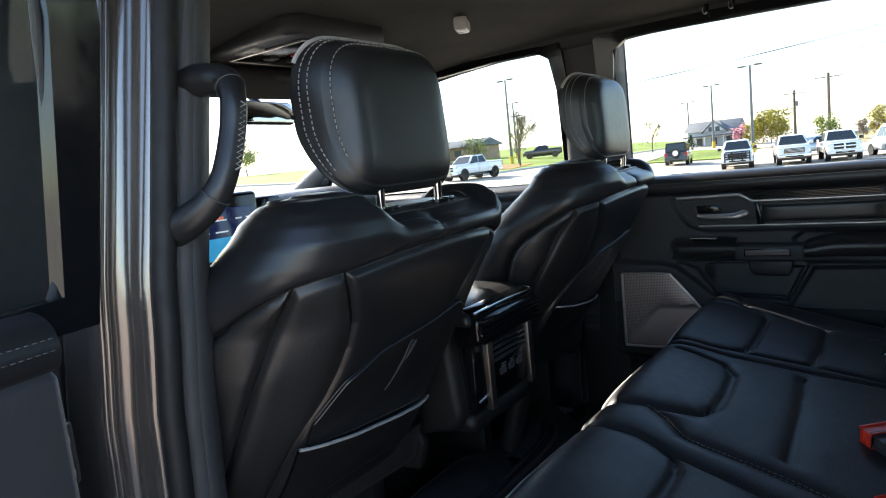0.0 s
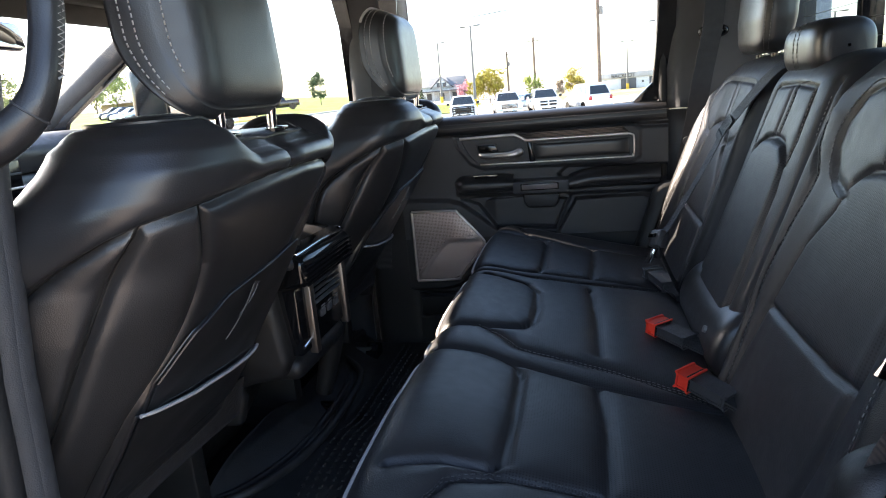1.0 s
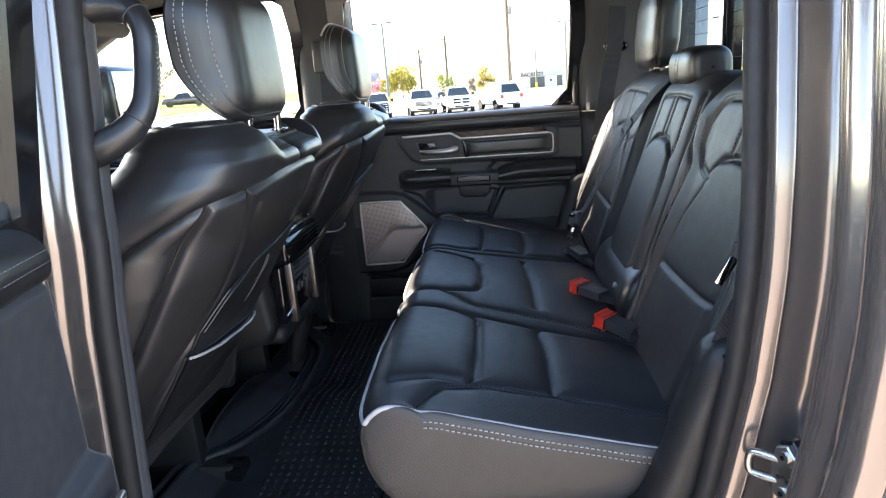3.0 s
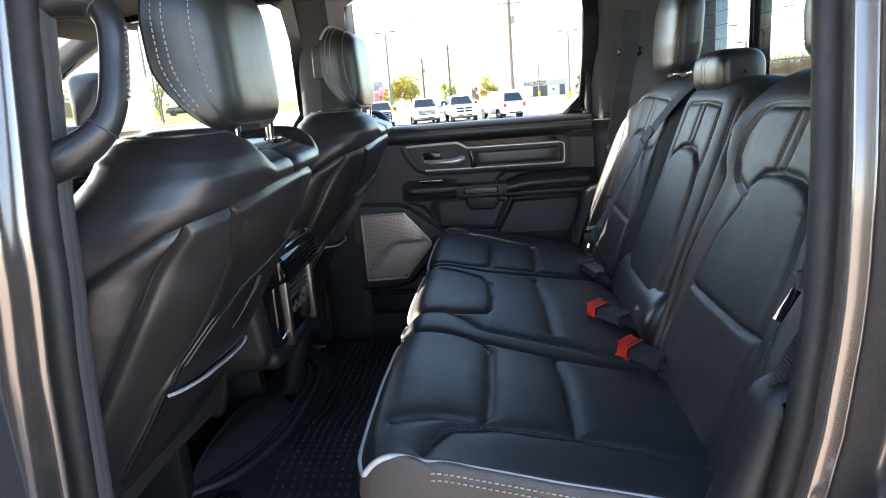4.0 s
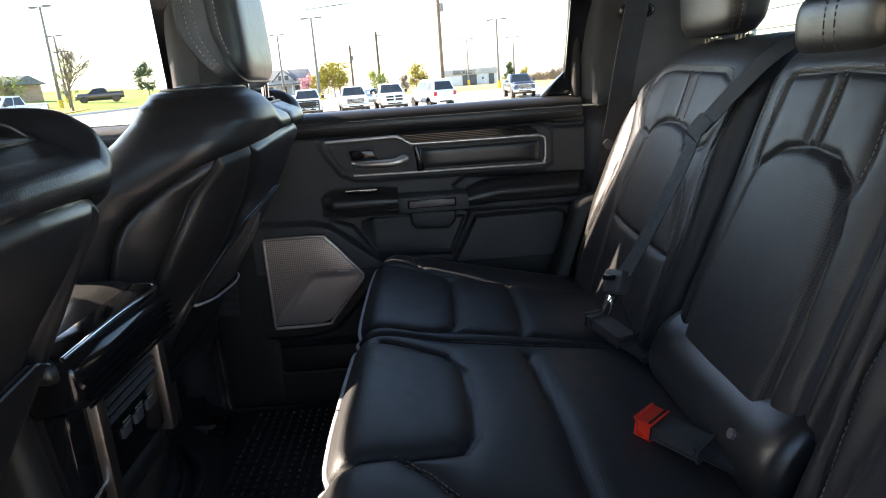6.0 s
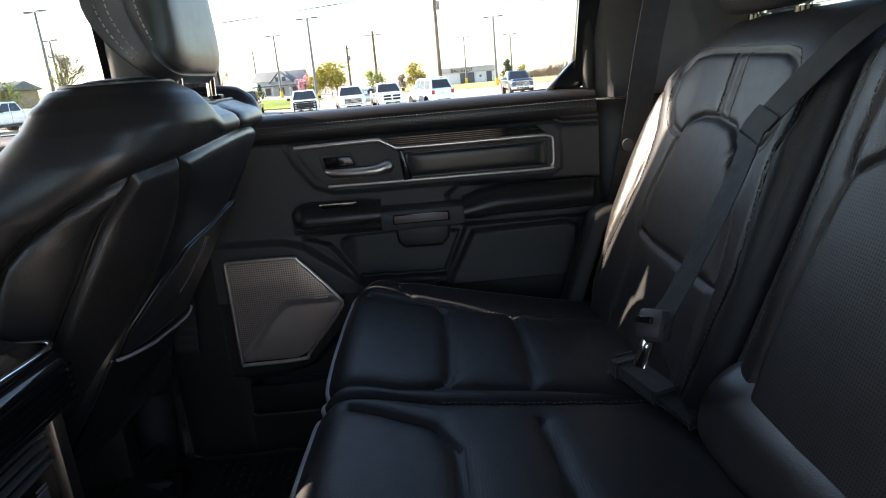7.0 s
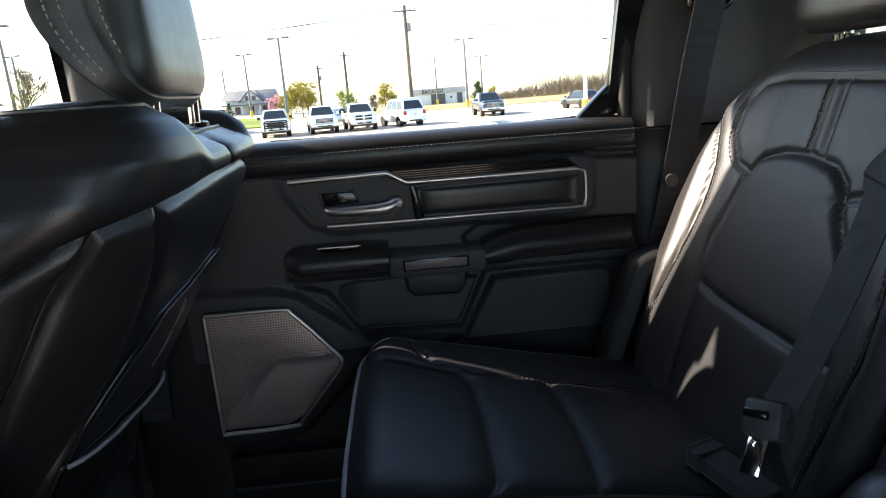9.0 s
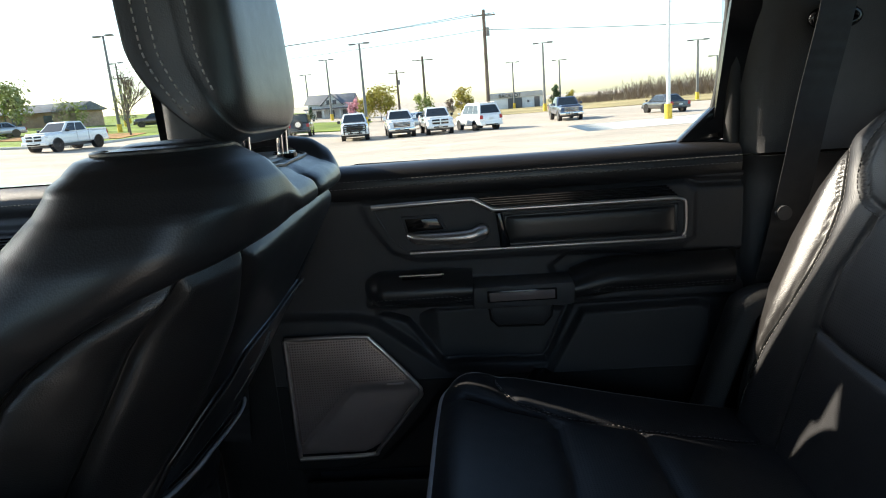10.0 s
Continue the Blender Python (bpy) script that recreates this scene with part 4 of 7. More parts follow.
    outer = [(-0.223, 1.311), (-0.232, 1.25), (-0.238, 1.19), (-0.239, 1.06), (-0.234, 0.94)]
    inner = [(-0.161, 1.320), (-0.142, 1.282), (-0.127, 1.25), (-0.122, 1.215), (-0.124, 1.185), (-0.132, 1.15), (-0.147, 1.115), (-0.160, 1.07), (-0.168, 1.01), (-0.170, 0.94)]
    flip = lambda l: [(-a, b) for a, b in l]
    notch = [(0.012, 1.385), (0.013, 1.36), (0.012, 1.334)]
    world_line = lambda l: [(SX + a, b) for a, b in l]
    seams = [(world_line(l), dd, w) for l, dd, w in ((top_hem, 0.012, 0.009), (flank, 0.012, 0.009), (flip(flank), 0.012, 0.009), (outer, 0.013, 0.010), (flip(outer), 0.013, 0.010), (inner, 0.011, 0.009), (flip(inner), 0.011, 0.009), (notch, 0.004, 0.004))]
    Q = upholster(P, U, V, seams, True, 1.0, 0.009, 0.010)
    uu = (U + np.roll(U, -1, 1))[:-1] / 2 - SX
    vv = (V[:-1] + V[1:]) / 2
    au = np.abs(uu)
    hx, hv = np.array(top_hem).T
    o_edge = lerp(-vv, [-b for a, b in outer], [-a for a, b in outer])
    i_edge = lerp(-vv, [-b for a, b in inner], [-a for a, b in inner])
    f_edge = lerp(-vv, [-b for a, b in flank], [a for a, b in flank])
    yoke = np.where(au < 0.223, vv > lerp(uu, hx, hv), (vv > 1.311) | (au > f_edge))
    which = np.where(yoke, 0, np.where(au > o_edge, 1 + (uu > 0), np.where(au > i_edge, 3 + (uu > 0), 5)))
    split_skin(Q, U, V, True, ["yoke", "side_panel", "side_panel", "bolster", "bolster", "back_panel"], which, s, [LEATHER, LEATHER_GRAIN, LEATHER_GRAIN, LEATHER_GRAIN, LEATHER_GRAIN, LEATHER_SOFT],
               {"yoke": "smooth black leather upper back", "bolster": "grained black leather bolster strip", "side_panel": "grained black leather flank"})
    near_rows = slice(0, 8 + len(zs))
    for line, r, n in ((top_hem, 0.0020, 80), (flank, 0.0020, 80), (flip(flank), 0.0020, 80), (outer, 0.0022, 60), (inner, 0.0022, 60), (flip(outer), 0.0022, 60), (flip(inner), 0.0022, 60)):
        tube("piping", on_skin(Q[near_rows], U[near_rows], V[near_rows], world_line(line), n=n), r * 0.8, SEAM, s, 8)
    k = 8 + int(np.argmin(np.abs(zs - 1.3985)))
    tube("piping", Q[k][np.r_[300:count, 0:180]] + np.array([0, 0, 0.001]), 0.0022, LEATHER, s, 6)
    tube("notch_seam", on_skin(Q[near_rows], U[near_rows], V[near_rows], world_line(notch), n=14) + np.array([0, -0.0008, 0]), 0.0010, STITCH, s, 5, "grey seam")
    for off in (0.0, 0.007):
        for sg in (-1, 1):
            dashes("stitching", on_skin(Q[near_rows], U[near_rows], V[near_rows], world_line([(sg * (0.402 + off), 1.22), (sg * (0.412 + off), 1.12), (sg * (0.405 + off), 1.0)]), n=40), STITCH, s, radius=0.0006)
    # slack upper sling and lower map pocket, each standing a little off the back
    edge_u, edge_z = [-0.160, -0.10, -0.05, 0.05, 0.113, 0.160], [1.080, 1.067, 1.056, 1.041, 1.035, 1.036]

    def flap(name, u0, u1, low, high, off, lip, label, wr):
        gx, gt = np.meshgrid(np.linspace(u0, u1, 60), np.linspace(0, 1, 40))
        gz = low(gx) + (high(gx) - low(gx)) * gt
        mid_ = (u0 + u1) / 2
        bell = np.clip(1 - (np.abs(gx - mid_) / ((u1 - u0) / 2)) ** 6, 0, 1)
        wrinkle = np.array([[noise.noise(Vector((a * 9 + b * 14, b * 16 - a * 5, 3.0))) for a, b in zip(r1, r2)] for r1, r2 in zip(gx, gz)])
        gy = np.vectorize(yr)(gz) - 0.010 - bell * (off + lip * gt ** 3) - wr * wrinkle * bell
        pk = np.stack([gx + SX, gy, gz], 2)
        sheet(name, pk, LEATHER_SOFT, s, label=label, direction=(0, 0.006, 0))
        return pk
    low_z = lambda u: np.full(np.shape(u), 0.950)
    cut = lambda u: lerp(u, edge_u, edge_z)
    pk = flap("map_pocket", -0.160, 0.160, low_z, cut, 0.002, 0.010, "slack black leather map pocket", 0.003)
    tube("pocket_edge", pk[-1] + np.array([0, -0.002, 0]), 0.0025, PIPING, s, 8, "pale grey pocket edge")
    up = flap("sling", -0.148, 0.148, lambda u: cut(u) - 0.006, lambda u: lerp(u, [-0.148, -0.115, -0.06, 0.0, 0.06, 0.11, 0.148], [1.115, 1.165, 1.192, 1.200, 1.207, 1.222, 1.205]), 0.001, 0.006, "creased black leather sling above the pocket", 0.004)
    tube("sling_edge", up[-1] + np.array([0, -0.001, 0]), 0.0018, LEATHER_SOFT, s, 6)
    row = up[3] + np.array([0, -0.0012, 0.0])
    dashes("stitching", row[2:-2], STITCH, s, radius=0.0006)
    for a, b in (((0.004, 1.190), (-0.014, 1.118)), ((0.016, 1.186), (-0.004, 1.150))):
        belt("strap_tag", [(SX + a[0] + (b[0] - a[0]) * q, yr(a[1] + (b[1] - a[1]) * q) - 0.020 - 0.004 * math.sin(q * 3.1), a[1] + (b[1] - a[1]) * q) for q in np.linspace(0, 1, 8)], (0.007, 0, 0.001), PLASTIC_GREY, s, "small grey strap tag")
    # cloth flap and hard valance under the back
    flap_rows = np.array([[(SX + x, 0.898 + 0.30 * (0.95 - z) + 0.006 * math.cos(x * 9), z - 0.012 * abs(x)) for x in np.linspace(-0.215, 0.215, 24)] for z in np.linspace(0.880, 0.955, 8)])
    sheet("lower_cover", flap_rows, DARKCLOTH, s, label="grey-black cloth lower back cover", direction=(0, 0.010, 0))
    # cushion, base and rails
    box("cushion", (SX - 0.265, 1.02, 0.83), (SX + 0.265, 1.50, 1.00), LEATHER, s, 0.055, seg=5)
    for sg in (-1, 1):
        prism("side_shield", [(0.95, 0.82), (0.93, 0.88), (0.97, 0.955), (1.10, 0.93), (1.46, 0.90), (1.48, 0.80), (1.40, 0.79)], "x", SX + sg * 0.262, SX + sg * 0.290, BASE, s, 0.012, seg=3)
    for x in (-0.19, 0.19):
        box("rail", (SX + x - 0.025, 0.93, 0.64), (SX + x + 0.025, 1.45, 0.69), BASE, s, 0.008)
        box("riser", (SX + x - 0.02, 1.0, 0.68), (SX + x + 0.02, 1.4, 0.84), BASE, s, 0.008)
        tube("rail_cover", [(SX + x, 0.915, 0.665), (SX + x, 0.95, 0.667)], 0.028, GLOSS_BLACK, s, 12)
    # posts and guides
    for x in (-0.056, 0.074):
        tube("post", [(SX + x, 0.700, 1.35), (SX + x, 0.696, 1.435)], 0.0065, CHROME, s, 12, "chrome headrest post")
        tube("post_guide", [(SX + x, 0.700, 1.374), (SX + x, 0.700, 1.3855)], 0.018, GLOSS_BLACK, s, 14)
        box("guide_tab", (SX + x + 0.004, 0.690, 1.381), (SX + x + 0.032, 0.712, 1.387), GLOSS_BLACK, s, 0.002)
    # headrest: square-cornered back face, cheeks that run forward to a stitched and piped edge
    th_ = np.linspace(0, 2 * math.pi, 8001)
    ox, oz = np.sign(np.cos(th_)) * np.abs(np.cos(th_)) ** (2 / 6.0) * 0.129, np.sign(np.sin(th_)) * np.abs(np.sin(th_)) ** (2 / 5.4) * 0.1035
    along = np.r_[0, np.cumsum(np.hypot(np.diff(ox), np.diff(oz)))]
    even = np.linspace(0, along[-1], 180, endpoint=False)
    hx_, hz_ = np.interp(even, along, ox), np.interp(even, along, oz)
    hx_ = hx_ * (1 - 0.05 * np.clip((-hz_ - 0.01) / 0.095, 0, 1) ** 1.4 - 0.07 * np.clip((hz_ - 0.03) / 0.07, 0, 1) ** 1.6)
    reach = np.where(hz_ < 0, 1 - 0.74 * np.clip((-hz_ - 0.01) / 0.095, 0, 1) ** 1.7, 1 - 0.30 * np.clip(hz_ / 0.1, 0, 1) ** 3)
    cxh, czh = SX + 0.005, 1.507

    def rest(f, y):
        zz = czh + hz_ * f
        return np.stack([cxh + hx_ * (f if f > 0.999 else f * (1 - 0.035 * (1 - f))), y + 0.012 + 0.06 * (zz - 1.48), zz], 1)
    rear = np.r_[np.linspace(0.001, 0.60, 8), np.linspace(0.64, 0.90, 18), np.linspace(0.905, 1.0, 14)]
    dent = lambda f: 0.0022 * math.exp(-(((f - 0.885) / 0.010) ** 2)) + 0.0016 * math.exp(-(((f - 0.985) / 0.008) ** 2))
    back = lambda f: 0.668 + 0.084 * (max(0.0, f - 0.45) / 0.55) ** 3.6 * reach + dent(f)
    rings = [rest(f, back(f)) for f in rear]
    y_edge = back(1.0)
    for a in np.linspace(0.1, 1, 12):
        rings.append(rest(max(0.001, 1 - a ** 1.35), y_edge * (1 - a**1.2) + 0.775 * a**1.2))
    hr = sheet("headrest", np.array(rings), LEATHER, s, wrap=True, label="black leather headrest with double grey stitching")
    for f, lo_, hi_ in ((0.868, 168, 104), (0.952, 165, 107), (0.976, 165, 107)):
        loop_ = rest(f * 1.004, back(f) - 0.0012)
        dashes("stitching", loop_[np.r_[lo_:180, 0:hi_]], PALE_STITCH, hr, radius=0.0009)
    edge = rest(1.002, y_edge - 0.001)
    tube("edge_piping", edge[np.r_[16:76]], 0.0030, PIPING, hr, 6, "pale piping along the crown")
    return s


seat = front_seat()
copy_thing(seat, Matrix.Translation((SX + 0.80, 1.05, 0.66)))

# ---- rear bench ----
rb = thing("bench_seat", (0, 0.2, 0.64), "black leather rear bench with perforated inserts and pale piping", "car seat")
# cushion: profile in (y, z) swept across the cab, rounded at the ends
prof = curve([(0.085, 0.930), (0.10, 0.948), (0.16, 0.960), (0.28, 0.985), (0.40, 1.011), (0.48, 1.030), (0.515, 1.031), (0.535, 1.012), (0.540, 0.985), (0.532, 0.94), (0.50, 0.895), (0.44, 0.882), (0.30, 0.877), (0.15, 0.876), (0.09, 0.886)], 260, True)
xs = np.r_[-0.618, np.linspace(-0.612, 0.612, 320), 0.618]
mid = np.array([0.31, 0.95])
rows, us, vs = [], [], []
for x in xs:
    e = max(0.0, (abs(x) - 0.565) / 0.053)
    f = 1 - 0.012 * e**2.2
    # softly crowned seats, dipped between the places
    crown = 0.003 * math.cos(x * 2 * math.pi / 0.41)
    q = mid + (prof - mid) * f
    pull = 0.010 * (1 - math.sqrt(max(0.0, 1 - min(1.0, max(0.0, (abs(x) - 0.53) / 0.090)) ** 2)))
    rows.append([(x, a - pull * min(1.0, max(0.0, (a - 0.30) / 0.18)), b + (crown if b > 0.92 else 0)) for a, b in q])
    us.append(np.full(260, x))
    vs.append(prof[:, 0] + np.where(prof[:, 1] > 0.925, 0, 5))
P, U, V = np.array(rows), np.array(us), np.array(vs)
mir = lambda l: [(-a, b) for a, b in l]
near_seam = [(-0.231, 0.545), (-0.224, 0.454), (-0.234, 0.417), (-0.262, 0.28), (-0.276, 0.10)]
stitch_seam = [(-0.145, 0.545), (-0.124, 0.47), (-0.15, 0.43), (-0.181, 0.399), (-0.204, 0.23), (-0.258, 0.10)]
far_seam = [(0.193, 0.545), (0.200, 0.40), (0.262, 0.10)]
ja = [(-0.236, 0.417), (-0.25, 0.395), (-0.279, 0.387), (-0.40, 0.384), (-0.50, 0.389), (-0.515, 0.40), (-0.520, 0.45), (-0.545, 0.505)]
jb = [(-0.262, 0.281), (-0.38, 0.272), (-0.513, 0.276)]
arc = [(-0.610, 0.470), (-0.575, 0.452), (-0.546, 0.436), (-0.525, 0.38), (-0.520, 0.277), (-0.53, 0.12)]
ma = [(0.165, 0.50), (0.14, 0.41), (0.10, 0.388), (0.0, 0.381), (-0.065, 0.384), (-0.10, 0.40), (-0.125, 0.46)]
mb = [(0.18, 0.286), (0.05, 0.277), (-0.15, 0.274)]
seams = [(near_seam, 0.006, 0.006), (stitch_seam, 0.007, 0.006), (far_seam, 0.008, 0.007), (ja, 0.010, 0.008), (jb, 0.009, 0.007), (arc, 0.006, 0.006),
         (ma, 0.010, 0.008), (mb, 0.009, 0.007), (mir(ja), 0.009, 0.008), (mir(jb), 0.009, 0.007), (mir(arc), 0.006, 0.006), (mir(near_seam), 0.003, 0.005)]
Q = upholster(P, U, V, seams, True, -1.0, 0.010, 0.012)
uu = (U[:-1] + U[1:]) / 2
vv = (V + np.roll(V, -1, 1))[:-1] / 2
lo = lerp(-vv, [-b for a, b in stitch_seam], [a for a, b in stitch_seam])
hi = lerp(-vv, [-b for a, b in far_seam], [a for a, b in far_seam])
front = vv > 0.388
which = np.where(uu < np.where(vv < 2, lo, -0.16), np.where(front, 1, 0), np.where(uu < np.where(vv < 2, hi, 0.21), np.where(front, 3, 2), np.where(front, 5, 4)))
which = np.where(vv > 2, np.where(uu < 0, 6, 7), which)
split_skin(Q, U, V, True, ["cushion", "cushion_front", "middle_cushion", "middle_cushion_front", "cushion", "cushion_front", "cushion_skirt", "cushion_skirt"], which, rb,
           [PERFORATED, CUSHION, PERFORATED, CUSHION, PERFORATED, CUSHION, VINYL, VINYL], {"cushion": "black perforated leather seat cushion"})
lip = int(np.argmin(np.hypot(prof[:, 0] - 0.534, prof[:, 1] - 1.014)))
for side in (0, -1):
    ring = Q[side]
    c = ring.mean(0)
    rws = [ring] + [np.c_[np.full(260, c[0] + math.copysign(h, c[0])), c[1:] + (ring[:, 1:] - c[1:]) * f] for f, h in ((0.985, 0.004), (0.965, 0.0065), (0.93, 0.008), (0.85, 0.010), (0.7, 0.012), (0.45, 0.013), (0.2, 0.0135), (0.001, 0.0135))]
    sheet("side_panel", np.array(rws), VINYL, rb, wrap=True, label="grey-black grained vinyl cushion side")
    sel = [k for k in range(lip + 1) if prof[k, 1] > 0.955]
    sgn = math.copysign(1, c[0])
    edge = np.array([ring[k] for k in sel])
    run = np.r_[edge + np.array([sgn * 0.004, 0, -0.004]), [Q[k, lip] + np.array([0, 0.002, -0.003]) for k in (range(4, 160) if sgn < 0 else range(len(xs) - 5, 159, -1))]]
    for _ in range(3):
        run[1:-1] = (run[:-2] + 2 * run[1:-1] + run[2:]) / 4
    tube("piping", run, 0.0036, PIPING, rb, 10, "pale grey piping")
    for dz, dx in ((0.012, 0.0132), (0.020, 0.0146)):
        dashes("stitching", edge[[k for k in range(6, len(edge)) if edge[k][1] < 0.455]] + np.array([sgn * dx, 0, -dz]), PALE_STITCH, rb, radius=0.0010)
for line in (stitch_seam, far_seam, arc, mir(arc)):
    pts = on_skin(Q[:, :], U, V, [q for q in line if q[1] < 0.53], n=50)
    for off in (-0.004, 0.004):
        dashes("stitching", pts + np.array([off, 0, 0.0045]), DARK_STITCH if line is arc else STITCH, rb, radius=0.0006)


def rear_back(name, xl, xr, seams, panels, y_off=0.0, z0=0.935, z1=1.415, label=""):
    """One backrest of the bench, leaning back; panels(u, v) gives the panel of a face."""
    zt = 1.372
    zs = np.r_[np.linspace(z0, zt, 130), zt + (z1 + 0.010 - zt) * np.sin(np.linspace(0, 1.5, 34)[1:])]
    dome = lambda z, n: (1 - min(1.0, max(0.0, (z - zt) / (z1 + 0.0103 - zt))) ** n) ** (1 / n)
    yf = lambda z: 0.055 - 0.36 * (z - 1.10) + y_off
    full = lambda z: lerp(z, [0.93, 1.30, 1.42], [0.13, 0.12, 0.11])
    dp = lambda z: full(z) * dome(z, 2.3)
    mid_y = lambda z: yf(z) - full(z) * (0.5 + 0.05 * max(0.0, (z - zt) / 0.05))
    half_w = lambda z: 0.5 + 0.5 * dome(z, 3.4)
    cl = lambda z: (xl(min(z, zt)) + xr(min(z, zt))) / 2
    l2 = lambda z: cl(z) + (xl(z) - cl(z)) * half_w(z)
    r2 = lambda z: cl(z) + (xr(z) - cl(z)) * half_w(z)
    P, U, V = ring_skin(zs, l2, r2, mid_y, lambda z: dp(z) / 2, 4.2, 230, 1.0, None, 8, 0.0005)
    U = P[:1, :, 0] * 0 + U
    mid_x = np.array([(l2(z) + r2(z)) / 2 for z in list(zs) + [zs[-1]] * 8])[:, None]
    U = mid_x + np.abs(U - mid_x) * np.sign(P[..., 0] - mid_x + 1e-9)
    U = np.where(P[..., 1] < np.array([mid_y(z) for z in list(zs) + [zs[-1]] * 8])[:, None] - 0.01, U + 3, U)
    return P, U, V


def proud(Q, U, V, left, right, cap, both=True):
    """Lets the insert stand a little out of the panel round it."""
    u = np.abs(U) if both else U
    d = np.minimum(np.minimum(u - lerp(-V, [-q for p, q in left], [p for p, q in left]), lerp(-V, [-q for p, q in right], [p for p, q in right]) - u),
                   lerp(u, [p for p, q in cap], [q for p, q in cap]) - V)
    k = np.clip(d / 0.014, 0, 1)
    k = k * k * (3 - 2 * k)
    return Q + k[..., None] * np.array([0, 0.0035, 0.001])


def side_back(sgn):
    """Left or right backrest; sgn -1 near, +1 far."""
    a = lambda z: lerp(z, [0.93, 1.10, 1.25, 1.36, 1.42], [0.190, 0.180, 0.176, 0.180, 0.205])
    b = lambda z: lerp(z, [0.93, 1.00, 1.12, 1.20, 1.27, 1.32, 1.38, 1.42], [0.600, 0.635, 0.662, 0.658, 0.640, 0.615, 0.595, 0.560])
    xl = (lambda z: -b(z)) if sgn < 0 else a
    xr = (lambda z: -a(z)) if sgn < 0 else b
    P, U, V = rear_back("backrest", xl, xr, None, None)
    boxl = [(0.330, 1.255), (0.272, 1.270), (0.247, 1.300), (0.245, 1.335), (0.262, 1.366), (0.292, 1.377), (0.40, 1.380), (0.50, 1.382), (0.545, 1.376), (0.560, 1.355), (0.558, 1.31), (0.535, 1.275), (0.498, 1.262)]
    cap = [(0.313, 1.240), (0.325, 1.272), (0.350, 1.289), (0.40, 1.297), (0.45, 1.296), (0.49, 1.286), (0.508, 1.262), (0.515, 1.235)]
    ins_a, ins_b = [(0.313, 1.240), (0.275, 1.19), (0.250, 1.104), (0.235, 1.02), (0.235, 0.95)], [(0.515, 1.235), (0.530, 1.18), (0.526, 1.112), (0.52, 1.03), (0.51, 0.95)]
    cross = [(0.250, 1.103), (0.36, 1.106), (0.47, 1.108), (0.526, 1.115)]
    bol_a = [(0.196, 1.345), (0.205, 1.30), (0.228, 1.265), (0.216, 1.20), (0.207, 1.126), (0.218, 1.014), (0.225, 0.95)]
    bol_b = [(0.610, 1.335), (0.590, 1.31), (0.572, 1.27), (0.568, 1.22), (0.577, 1.14), (0.594, 1.059), (0.60, 0.96)]
    bar1, bar2 = [(0.409, 1.380), (0.402, 1.298)], [(0.384, 1.380), (0.378, 1.297)]
    w = lambda l: [(sgn * p, q) for p, q in l]
    seams = [(w(boxl), 0.003, 0.003), (w(cap), 0.007, 0.005), (w(ins_a), 0.003, 0.005), (w(ins_b), 0.003, 0.005), (w(cross), 0.008, 0.007), (w(bol_a), 0.005, 0.005), (w(bol_b), 0.005, 0.005), (w(bar1), 0.003, 0.003), (w(bar2), 0.002, 0.003)]
    # bolsters stand forward of the insert
    au = np.abs(U)
    swell = np.where(au < 2, 0.030 * np.clip((au - 0.50) / 0.10, 0, 1) ** 1.5 + 0.022 * np.clip((0.27 - au) / 0.07, 0, 1) ** 1.5, 0)
    swell = swell * np.clip((1.40 - V) / 0.06, 0, 1)
    P = P + np.stack([0 * swell, swell, 0.2 * swell], 2)
    Q = upholster(P, U, V, seams, True, 1.0, 0.0042, 0.0055)
    Q = proud(Q, U, V, ins_a, ins_b, cap)
    uu = np.abs((U + np.roll(U, -1, 1))[:-1] / 2)
    vv = (V[:-1] + V[1:]) / 2
    inside = (uu > lerp(-vv, [-q for p, q in ins_a], [p for p, q in ins_a])) & (uu < lerp(-vv, [-q for p, q in ins_b], [p for p, q in ins_b])) & (vv < lerp(uu, [p for p, q in cap], [q for p, q in cap]))
    bolster = (uu > lerp(-vv, [-q for p, q in bol_b], [p for p, q in bol_b])) & (uu < 0.8)
    which = np.where(inside, np.where(vv > 1.105, 1, 2), np.where(bolster & (vv < 1.335), 3, 0))
    split_skin(Q, U, V, True, ["backrest", "back_insert", "back_insert_lower", "bolster"], which, rb, [CUSHION, PERFORATED, CUSHION, LEATHER_GRAIN], {"back_insert": "perforated black leather insert"})
    for line, m, offs in ((bol_a, STITCH, (0.005,)), (bol_b, STITCH, (-0.005,)), ([(0.402 + (p - 0.402) * 1.045, 1.32 + (q - 1.32) * 1.11) for p, q in boxl], STITCH, (0.0,)), (bar1, DARK_STITCH, (0.006,)), (bar2, STITCH, (-0.006,))):
        for off in offs:
            dashes("stitching", on_skin(Q, U, V, w([(p + off, q) for p, q in line if q < 1.4]), n=60) + np.array([0, 0.0006, 0.0003]), m, rb, radius=0.0006)
    for line in (bol_a, bol_b):
        tube("piping", on_skin(Q, U, V, w(line), n=50) + np.array([0, 0.0005, 0]), 0.0022, SEAM, rb, 6)
    outer = np.array([q[np.argmax(np.abs(q[:, 0]))] for q in Q[8:128]])
    tube("piping", outer, 0.003, PIPING, rb, 6, "pale piping on the outer edge")
    # headrest and posts
    c = sgn * 0.425
    zs = np.linspace(1.440, 1.635, 30)
    wd = lambda z: lerp(z, [1.44, 1.455, 1.50, 1.58, 1.62, 1.635], [0.098, 0.112, 0.120, 0.117, 0.106, 0.088])
    dd = lambda z: lerp(z, [1.44, 1.455, 1.50, 1.58, 1.62, 1.635], [0.036, 0.046, 0.052, 0.050, 0.042, 0.03])
